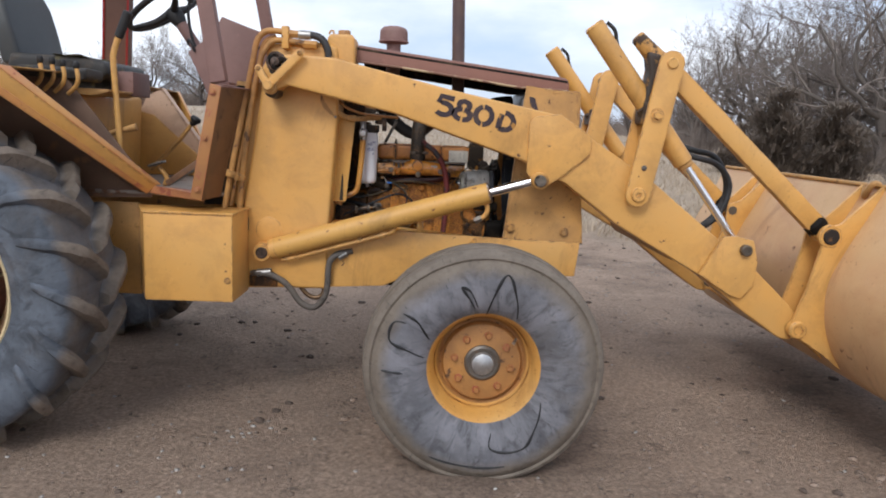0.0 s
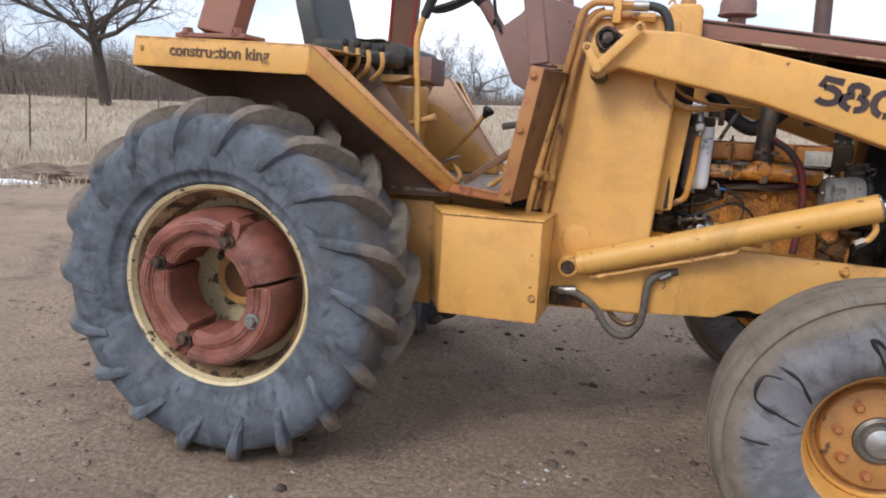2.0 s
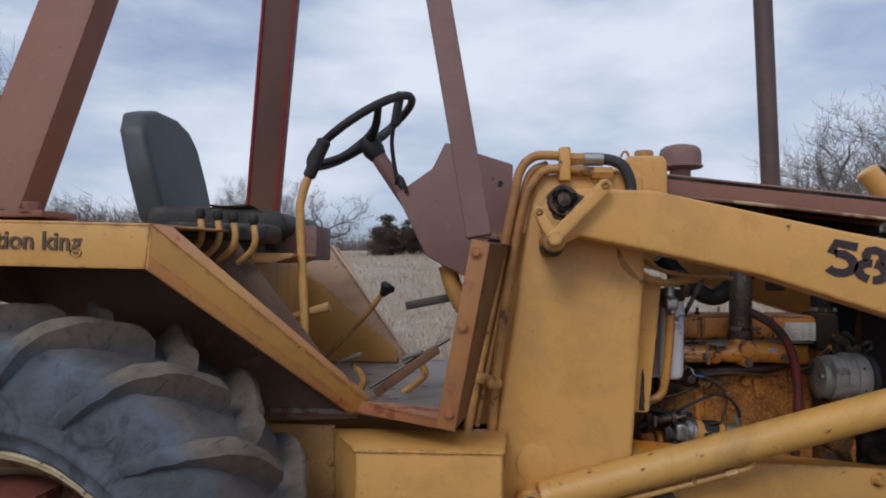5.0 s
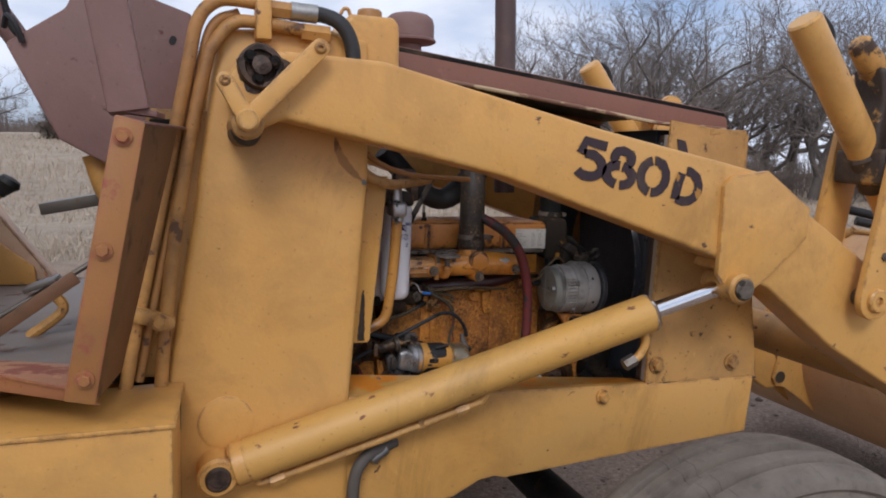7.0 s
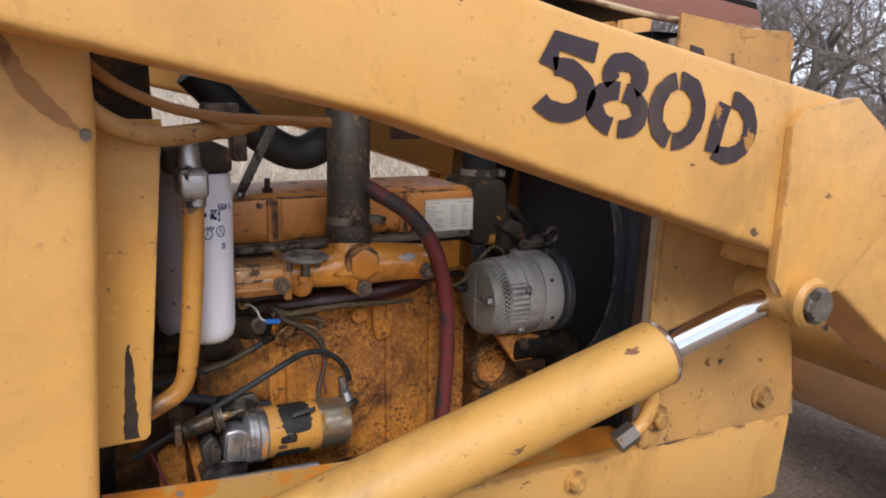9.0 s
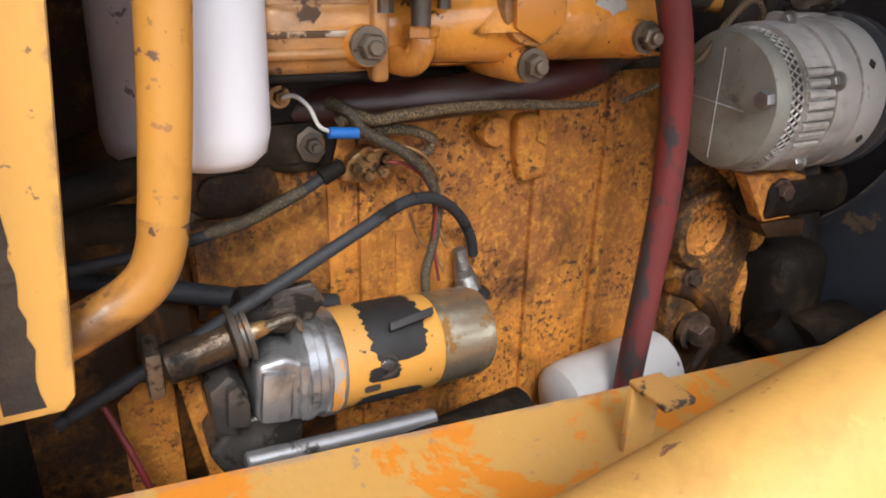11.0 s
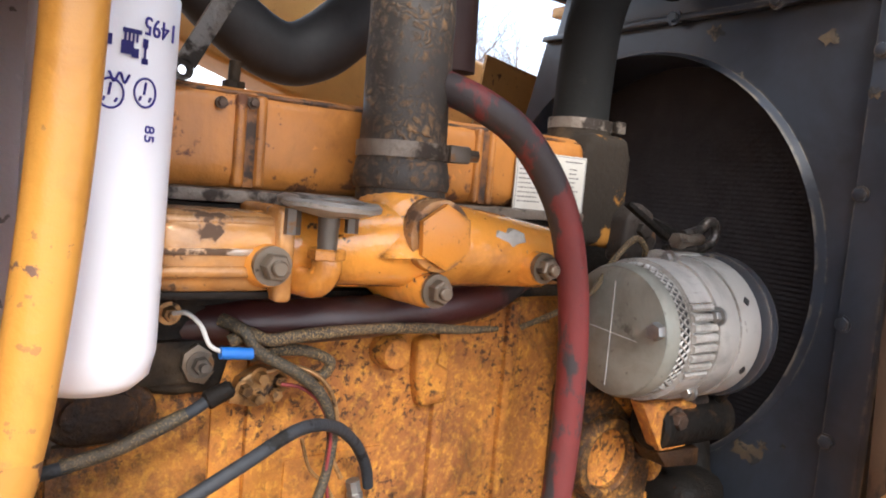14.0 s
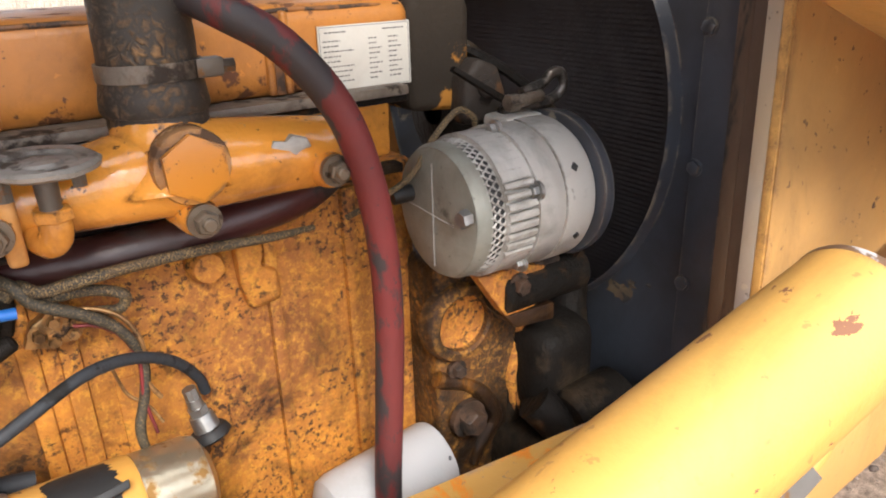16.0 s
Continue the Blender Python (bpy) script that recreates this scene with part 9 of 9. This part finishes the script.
# ---- land round the yard ----
def leafy(name, a, b, scale):
    m, n, l, bsdf = nodes_of(name)
    geo = n.new("ShaderNodeNewGeometry")
    col = mixed(n, l, geo.outputs["Random Per Island"], a, b)
    col = mixed(n, l, lerp(n, l, noise_mask(n, l, scale, 0.35, 0.7, 5), 0.0, 0.5), col, tuple(c * 0.55 for c in a))
    l.new(col, bsdf.inputs["Base Color"])
    bsdf.inputs["Roughness"].default_value = 0.9
    return m


BARK = leafy("grey_brown_bark", (0.15, 0.125, 0.107), (0.23, 0.193, 0.165), 3.0)
BARK_MID = leafy("brown_grey_bark", (0.105, 0.088, 0.076), (0.165, 0.138, 0.120), 3.0)
# copies for the left tree, darkened to stand against the bright sky
BARK_DARK = leafy("dark_bark", (0.055, 0.046, 0.040), (0.085, 0.070, 0.060), 3.0)
TWIG_DARK = leafy("dark_bare_twigs", (0.062, 0.052, 0.046), (0.115, 0.095, 0.082), 1.0)
TWIG = leafy("bare_twigs", (0.17, 0.140, 0.122), (0.28, 0.234, 0.205), 1.0)
CEDAR = leafy("dark_cedar_foliage", (0.14, 0.110, 0.086), (0.25, 0.196, 0.152), 2.0)
STRAW = leafy("dry_straw", (0.40, 0.315, 0.23), (0.54, 0.445, 0.34), 2.0)
BRUSH = leafy("grey_winter_brush", (0.14, 0.112, 0.096), (0.25, 0.202, 0.172), 0.2)
STONE = leafy("pale_gravel", (0.22, 0.18, 0.15), (0.50, 0.46, 0.42), 30.0)
CLOD = leafy("dark_soil", (0.15, 0.107, 0.080), (0.30, 0.22, 0.168), 12.0)
DARK_CLOD = leafy("damp_earth", (0.065, 0.046, 0.036), (0.125, 0.089, 0.068), 20.0)


class Soup:
    """Collects triangles and quads fast."""

    def __init__(self):
        self.v, self.f = [], []

    def limb(self, pts, radii, seg):
        base = len(self.v)
        u = None
        for i, p in enumerate(pts):
            d = (pts[min(i + 1, len(pts) - 1)] - pts[max(i - 1, 0)]).normalized()
            if u is None:
                u = frame_axes(d)[0]
            u = (u - d * u.dot(d)).normalized()
            w = d.cross(u)
            for k in range(seg):
                a = 2 * math.pi * k / seg
                self.v.append(p + (u * math.cos(a) + w * math.sin(a)) * radii[i])
        for i in range(len(pts) - 1):
            for k in range(seg):
                j = (k + 1) % seg
                self.f.append((base + i * seg + k, base + i * seg + j, base + (i + 1) * seg + j, base + (i + 1) * seg + k))

    def mesh(self, name, material, smooth=True):
        me = bpy.data.meshes.new(name)
        me.from_pydata([tuple(p) for p in self.v], [], self.f)
        me.materials.append(material)
        if smooth:
            me.shade_smooth()
        return me


def grow(rng, trunk, crown, p, d, length, r, level, levels, fork=0.42, spread=1.0, gnarl=0.0):
    n = 4 if level < 3 else 3
    if gnarl and level < 3:
        n = 7
    pts, radii = [p], [r]
    q, dd = p, d
    bend = (0.10 if level == 0 else 0.20 + 0.05 * level) + gnarl * (0.25 if level == 0 else 1.0)
    for i in range(n):
        dd = (dd + Vector((rng.uniform(-1, 1), rng.uniform(-1, 1), rng.uniform(-0.5, 0.75))) * bend).normalized()
        q = q + dd * (length / n)
        pts.append(q)
        radii.append(r * (1 - (0.35 if level == 0 else 0.66) * (i + 1) / n))
    if level > 4:
        pts, radii = pts[::n], radii[::n]
    (trunk if level < 2 else crown).limb(pts, radii, 8 if level == 0 else (6 if level < 2 else 3))
    if level >= levels:
        return
    kids = ((6, 5, 5, 4, 3, 2) if gnarl > 0.15 else (8, 6, 6, 5, 3, 2))[level]
    for k in range(kids):
        f = (fork if level == 0 else 0.25) + ((1 - fork) if level == 0 else 0.75) * (k + rng.random() * 0.7) / kids
        i = min(n - 1, int(f * n))
        s = f * n - i
        at = pts[i].lerp(pts[i + 1], min(1.0, s))
        rr = radii[i] * (1 - s) + radii[i + 1] * s
        az = 2 * math.pi * (k * 0.382 + rng.uniform(-0.12, 0.12))
        u, w = frame_axes(dd)
        open_angle = rng.uniform(0.55, 1.25) * spread if level == 0 else rng.uniform(0.4, 0.95) * min(1.0, spread)
        nd = (dd * math.cos(open_angle) + (u * math.cos(az) + w * math.sin(az)) * math.sin(open_angle) + Vector((0, 0, 0.10))).normalized()
        longer = rng.uniform(1.15, 1.55) if level == 0 else rng.uniform(0.42, 0.66)
        grow(rng, trunk, crown, at, nd, length * longer, max(0.0080 if gnarl else 0.0050, rr * ((0.66 if gnarl else 0.58) if level == 0 else (0.66 if gnarl else 0.6))), level + 1, levels, fork, spread, gnarl)


def bare_tree(seed, height, levels=4, stem=0.36, fork=0.42, spread=1.0, dark=False, girth=0.030, gnarl=0.0):
    rng = random.Random(seed)
    trunk, crown = Soup(), Soup()
    grow(rng, trunk, crown, Vector((0, 0, -0.3)), Vector((rng.uniform(-0.1, 0.1), rng.uniform(-0.1, 0.1), 1)).normalized(), height * stem, height * girth, 0, levels, fork, spread, gnarl)
    t = empty("bare_tree")
    a = new("trunk", trunk.mesh("trunk", BARK_DARK if dark else (BARK_MID if gnarl else BARK)))
    a.parent = t
    b = new("crown", crown.mesh("crown", TWIG_DARK if dark else TWIG))
    b.parent = t
    return tagged(t, "leafless winter tree with a wide branching crown, in dry grass", "tree", "bare trees round the field")


def spot(azimuth, dist, drop=0.0):
    x, y = -0.6 + dist * math.sin(radians(azimuth)), -3.0 + dist * math.cos(radians(azimuth))
    return Vector((x, y, terrain(x, y) - drop))


protos = [bare_tree(3, 8.0, 5, 0.40, 0.58, 1.18, True, 0.030), bare_tree(11, 7.0, 5, 0.40, 0.38, 1.0, girth=0.031, gnarl=0.26), bare_tree(23, 9.0, 5, 0.42, 0.34, 0.95, girth=0.028, gnarl=0.24), bare_tree(31, 6.0, 5, 0.40, 0.40, 1.05, girth=0.026, gnarl=0.30), bare_tree(47, 7.5, 5, 0.36, 0.30, 1.2, girth=0.028, gnarl=0.28), bare_tree(61, 6.5, 5, 0.34, 0.28, 1.15, girth=0.024, gnarl=0.10)]
tree_spots = [(0, -40.8, 38, 1.32), (5, -20.0, 56, 0.95), (5, -16.6, 57, 0.98), (3, -13.6, 55, 0.95), (2, 36.0, 34, 0.98), (3, 40.5, 31, 1.0), (1, 45, 30, 1.0), (2, 50, 33, 0.95), (3, 55, 29, 1.0), (1, 60, 30, 1.1), (1, 21.6, 37, 0.66), (4, 24.6, 40, 0.80), (3, 26.6, 37, 1.08), (4, 28.2, 41, 1.0), (1, 30.4, 38, 1.0), (4, 32.6, 37, 1.05), (4, 35.2, 40, 1.1), (4, 42.5, 36, 1.05), (4, 47.5, 35, 1.1), (2, 26.0, 44, 1.0), (1, 33.6, 42, 1.15), (2, 29.4, 46, 1.05), (3, 37.2, 41, 1.2), (1, 39.6, 43, 1.25), (2, 43.8, 44, 1.2), (1, 52.5, 41, 1.2), (2, 23.2, 46, 0.8), (2, -47, 62, 0.75), (3, -51, 55, 0.8), (1, -44, 70, 0.8), (3, 31.5, 35, 0.85), (2, 34.0, 31, 0.9), (1, 29.0, 33, 0.7), (2, 38.2, 36, 0.9)]
used = set()
for n, az, dist, k in tree_spots:
    m4 = Matrix.Translation(spot(az, dist)) @ Matrix.Rotation(radians(az * 7.3), 4, "Z") @ Matrix.Scale(k, 4)
    if n in used:
        c = copy_thing(protos[n], m4)
        c.scale = (k, k, k)
    else:
        protos[n].matrix_basis = m4
        used.add(n)


def cedar(seed, height, width):
    """Many drooping boughs of fine sprays on several stems, ragged and open towards the edge."""
    rng = random.Random(seed)
    trunk, crown = Soup(), Soup()
    for s in range(5):
        off, turn = width * 0.26 * s / 4, 2.4 * s + rng.uniform(-0.3, 0.3)
        lean = Vector((off * math.cos(turn), off * math.sin(turn), height * (1 - 0.5 * s / 4) * rng.uniform(0.9, 1.05)))
        trunk.limb([Vector((lean.x * 0.2, lean.y * 0.2, -0.2)), lean * 0.5, lean], [0.08, 0.05, 0.012], 5)
        for k in range(60):
            f = rng.uniform(0.03, 1.0)
            a = rng.uniform(0, 2 * math.pi)
            reach = width * 0.34 * (1 - f * 0.85) ** 0.8 * rng.uniform(0.4, 1.15)
            p0 = lean * f
            d = Vector((math.cos(a), math.sin(a), rng.uniform(-0.12, 0.55)))
            tip = p0 + d * reach
            if k % 3 == 0:
                trunk.limb([p0, tip], [0.018, 0.004], 3)
            for q in range(62):
                g = 0.15 + 0.88 * rng.random() ** 0.7
                p = p0.lerp(tip, g) + Vector((rng.gauss(0, 1), rng.gauss(0, 1), rng.gauss(0, 0.8))) * (0.05 + 0.10 * (1 - g)) * width * 0.30
                if p.z < 0.02:
                    p.z = rng.uniform(0.02, 0.25)
                e = (d + Vector((rng.uniform(-1, 1), rng.uniform(-1, 1), rng.uniform(-0.4, 1.1)))).normalized()
                u = frame_axes(e)[0] * rng.uniform(0.010, 0.026)
                L = rng.uniform(0.07, 0.26)
                i = len(crown.v)
                crown.v += [p - u, p + u, p + e * L]
                crown.f.append((i, i + 1, i + 2))
    t = empty("cedar_tree")
    a = new("trunk", trunk.mesh("trunk", BARK))
    a.parent = t
    b = new("crown", crown.mesh("crown", CEDAR, False))
    b.parent = t
    return tagged(t, "dense dark brown-green cedar at the field's edge", "tree", "cedars round the field")


ced = cedar(2, 2.15, 3.5)
ced.matrix_basis = Matrix.Translation(spot(28.0, 21, 0.1)) @ Matrix.Scale(1.12, 4)
for az, dist, k in ((31.6, 22.0, 1.05), (-8.3, 42, 1.12), (-6.4, 43, 1.0), (-4.6, 43, 0.9), (25.2, 24, 0.75)):
    c = copy_thing(ced, Matrix.Translation(spot(az, dist, 0.2)) @ Matrix.Rotation(az, 4, "Z"))
    c.scale = (k * 1.12, k * 1.12, k * 0.95) if dist > 40 else (k, k, k)


def shrub(seed):
    """Leafless thicket bush: many stems from one foot, forked into fine twigs."""
    rng = random.Random(seed)
    stems, twigs = Soup(), Soup()
    for k in range(22):
        a = rng.uniform(0, 2 * math.pi)
        d = Vector((math.cos(a) * rng.uniform(0.05, 0.75), math.sin(a) * rng.uniform(0.05, 0.75), 1)).normalized()
        L = rng.uniform(1.4, 3.0)
        p = Vector((math.cos(a) * 0.3, math.sin(a) * 0.3, -0.1))
        pts = [p]
        for i in range(4):
            d = (d + Vector((rng.uniform(-0.25, 0.25), rng.uniform(-0.25, 0.25), 0.05))).normalized()
            pts.append(pts[-1] + d * L / 4)
        stems.limb(pts, [0.022, 0.018, 0.014, 0.009, 0.004], 3)
        for j in range(16):
            i = rng.randrange(1, 4)
            b = pts[i].lerp(pts[i + 1], rng.random())
            e = (d + Vector((rng.uniform(-1, 1), rng.uniform(-1, 1), rng.uniform(-0.2, 0.9)))).normalized()
            m = b + e * rng.uniform(0.2, 0.5)
            twigs.limb([b, m], [0.009, 0.006], 3)
            for q in range(4):
                e2 = (e + Vector((rng.uniform(-1, 1), rng.uniform(-1, 1), rng.uniform(-0.3, 0.9)))).normalized()
                st = b.lerp(m, rng.uniform(0.3, 1.0))
                twigs.limb([st, st + e2 * rng.uniform(0.2, 0.55)], [0.006, 0.003], 3)
    t = empty("bare_shrub")
    a = new("stems", stems.mesh("stems", BARK))
    a.name = "stem"
    a.parent = t
    b = new("crown", twigs.mesh("crown", BRUSH))
    b.parent = t
    return tagged(t, "leafless grey-brown thicket shrub in dry grass", "shrub", "shrubs of the thicket")


rng_s = random.Random(8)
kinds = [shrub(5), shrub(6), shrub(9)]
shrub_spots = [(23 + 2.6 * k + rng_s.uniform(-1.2, 1.2), rng_s.uniform(24, 34), rng_s.uniform(0.45, 0.85)) for k in range(15)] + [(17 + 1.4 * k, rng_s.uniform(36, 50), rng_s.uniform(0.8, 1.2)) for k in range(5)]
for n, (az, dist, k) in enumerate(shrub_spots):
    m4 = Matrix.Translation(spot(az, dist, 0.1)) @ Matrix.Rotation(rng_s.uniform(0, 6.2), 4, "Z") @ Matrix.Scale(k, 4)
    if n < 3:
        kinds[n].matrix_basis = m4
    else:
        c = copy_thing(kinds[n % 3], m4)
        c.scale = (k, k, k)


def brushwood():
    """Far woods: a deep band of thin stems and crossing twigs, with an uneven top."""
    rng = random.Random(17)
    s = Soup()
    for k in range(58000):
        az = rng.choice((rng.uniform(-75, 14), rng.uniform(-30, 16), rng.uniform(14, 85), rng.uniform(-75, -26), rng.uniform(-75, -30)))
        near = 30 if az > 20 else (46 if az < -26 else 58)
        dist = near + rng.random() ** 0.8 * 40
        p = spot(az, dist, 0.2)
        top = 3.1 if az > 20 else (5.6 if az < -26 else 3.3)
        top *= 0.72 + 0.42 * noise.noise((az * 0.33, dist * 0.03, 2.0)) + 0.16 * noise.noise((az * 1.3, dist * 0.1, 7.0))
        h = top * (0.35 + 0.65 * rng.random())
        d = Vector((rng.uniform(-0.3, 0.3), rng.uniform(-0.3, 0.3), 1)).normalized()
        r = rng.uniform(0.008, 0.024) * (1.0 if az > 20 else 1.7)
        side = Vector((math.cos(radians(az)), -math.sin(radians(az)), 0))
        i = len(s.v)
        s.v += [p - side * r, p + side * r, p + d * h]
        s.f.append((i, i + 1, i + 2))
        for j in range(5):
            b = p + d * h * rng.uniform(0.2, 0.95)
            e = b + Vector((rng.uniform(-1, 1), rng.uniform(-1, 1), rng.uniform(0.0, 1))).normalized() * h * rng.uniform(0.12, 0.3)
            i = len(s.v)
            up = Vector((0, 0, r * 0.5)) + side * r * 0.4
            s.v += [b - up, b + up, e]
            s.f.append((i, i + 1, i + 2))
    return tagged(new("far_brushwood", s.mesh("far_brushwood", BRUSH, False)), "band of grey leafless brush and saplings behind the field", "brush", kind="stuff")


brushwood()


def dry_grass():
    rng = random.Random(29)
    v, f = [], []
    made = 0
    while made < 60000:
        az = rng.uniform(-62, 66)
        dist = 7.5 + rng.random() ** 1.7 * 38
        x, y = -0.6 + dist * math.sin(radians(az)), -3.0 + dist * math.cos(radians(az))
        if dirt_edge(x, y) > 0.1 or noise.noise((x * 0.5, y * 0.5, 4.0)) < -0.35:
            continue
        z = terrain(x, y)
        tall = 1.0 + 0.9 * max(0.0, noise.noise((x * 0.22, y * 0.22, 8.0)) * 1.6)
        h = rng.uniform(0.07, 0.21) * tall
        a = rng.uniform(0, math.pi)
        w = rng.uniform(0.004, 0.008) * (1 + dist * 0.05)
        lx, ly = rng.uniform(-0.14, 0.14), rng.uniform(-0.14, 0.14)
        i = len(v)
        dx, dy = w * math.cos(a), w * math.sin(a)
        v += [(x - dx, y - dy, z - 0.02), (x + dx, y + dy, z - 0.02), (x + lx * 0.5 + dx * 0.6, y + ly * 0.5 + dy * 0.6, z + h * 0.6), (x + lx * 0.5 - dx * 0.6, y + ly * 0.5 - dy * 0.6, z + h * 0.6), (x + lx * 1.4, y + ly * 1.4, z + h)]
        f += [(i, i + 1, i + 2, i + 3), (i + 3, i + 2, i + 4)]
        made += 1
    me = bpy.data.meshes.new("dry_grass")
    me.from_pydata(v, [], f)
    me.materials.append(STRAW)
    return tagged(new("dry_grass", me), "tall dry straw-coloured winter grass", "grass", kind="stuff")


dry_grass()


def scatter(name, count, size, material, label, category, seed, flat=0.6):
    """Small lumps lying on the yard."""
    rng = random.Random(seed)
    v, f = [], []
    ico = bmesh.new()
    bmesh.ops.create_icosphere(ico, subdivisions=1, radius=1.0)
    pts = [q.co.copy() for q in ico.verts]
    tri = [[q.index for q in fc.verts] for fc in ico.faces]
    ico.free()
    knots = [(rng.uniform(-4.0, 4.0), rng.uniform(-2.4, 5.0), rng.uniform(0.05, 0.35)) for _ in range(70)]
    for k in range(count):
        if rng.random() < 0.6:
            kx, ky, kr = rng.choice(knots)
            x, y = kx + rng.gauss(0, kr), ky + rng.gauss(0, kr)
        else:
            x, y = rng.uniform(-4.2, 4.2), rng.uniform(-2.6, 5.5)
        z = terrain(x, y)
        s = size * (0.35 + rng.random() ** 3 * 1.5)
        i = len(v)
        jig = [1 + rng.uniform(-0.35, 0.35) for _ in pts]
        ang = rng.uniform(0, 6.28)
        for q, j in zip(pts, jig):
            px, py = q.x * math.cos(ang) * 1.3 - q.y * math.sin(ang), q.x * math.sin(ang) * 1.3 + q.y * math.cos(ang)
            v.append((x + px * s * j, y + py * s * j, z + (q.z * flat * j + flat * 0.3) * s))
        f += [tuple(i + t for t in tr) for tr in tri]
    me = bpy.data.meshes.new(name)
    me.from_pydata(v, [], f)
    me.materials.append(material)
    me.shade_smooth()
    return tagged(new(name, me), label, category, kind="stuff")


scatter("gravel", 3600, 0.0055, STONE, "small pale stones strewn over the dirt", "gravel", 41)
scatter("soil_crumbs", 3600, 0.0095, CLOD, "dark damp crumbs of soil on the dirt", "soil", 43, 0.45)
scatter("soil_clods", 500, 0.014, DARK_CLOD, "scattered dark clods of damp earth", "soil", 47, 0.5)

# dirt heap with a patch of old snow by the grass edge
bm = bmesh.new()
bmesh.ops.create_icosphere(bm, subdivisions=5, radius=1.0)
for q in bm.verts:
    n = 1 + 0.35 * noise.noise(q.co * 2.3) + 0.18 * noise.noise(q.co * 6.0)
    q.co = Vector((q.co.x * 0.95 * n, q.co.y * 0.5 * n, q.co.z * 0.22 * n))
heap = tagged(part("dirt_heap", bm, CLOD), "low dark heap of loose dirt at the yard's edge", "dirt heap")
heap.matrix_basis = Matrix.Translation(spot(-44.6, 12.2)) @ Matrix.Rotation(radians(40), 4, "Z")
bm = bmesh.new()
bmesh.ops.create_icosphere(bm, subdivisions=4, radius=1.0)
for q in bm.verts:
    n = 1 + 0.3 * noise.noise(q.co * 2.0 + Vector((4, 4, 4)))
    q.co = Vector((q.co.x * 0.55 * n, q.co.y * 0.25 * n, q.co.z * 0.07 * n))
snow = tagged(part("snow_patch", bm, plain("old_snow", (0.78, 0.80, 0.84), 0.7, vary=0.1)), "small patch of old white snow on dirt", "snow")
snow.matrix_basis = Matrix.Translation(spot(-47.6, 11.8)) @ Matrix.Rotation(radians(40), 4, "Z")


def fence_post(az, dist, h):
    x, y, z = spot(az, dist)
    bm = bmesh.new()
    merge(bm, box(-0.02, 0.02, -0.004, 0.004, 0, h, 0.001))
    merge(bm, box(-0.004, 0.004, -0.02, 0.02, 0, h, 0.001))
    p = tagged(part("fence_post", bm, STEEL_DARK), "thin rusty steel fence post in dry grass", "post", "fence posts")
    p.matrix_basis = Matrix.Translation((x, y, z - 0.1)) @ Matrix.Rotation(radians(3), 4, "Y")
    return p


for az, dist, h in ((-42.3, 19, 1.5), (-45.8, 17, 1.3), (14.4, 11, 0.85), (-37.5, 22, 1.4), (-49.5, 16, 1.3)):
    fence_post(az, dist, h)
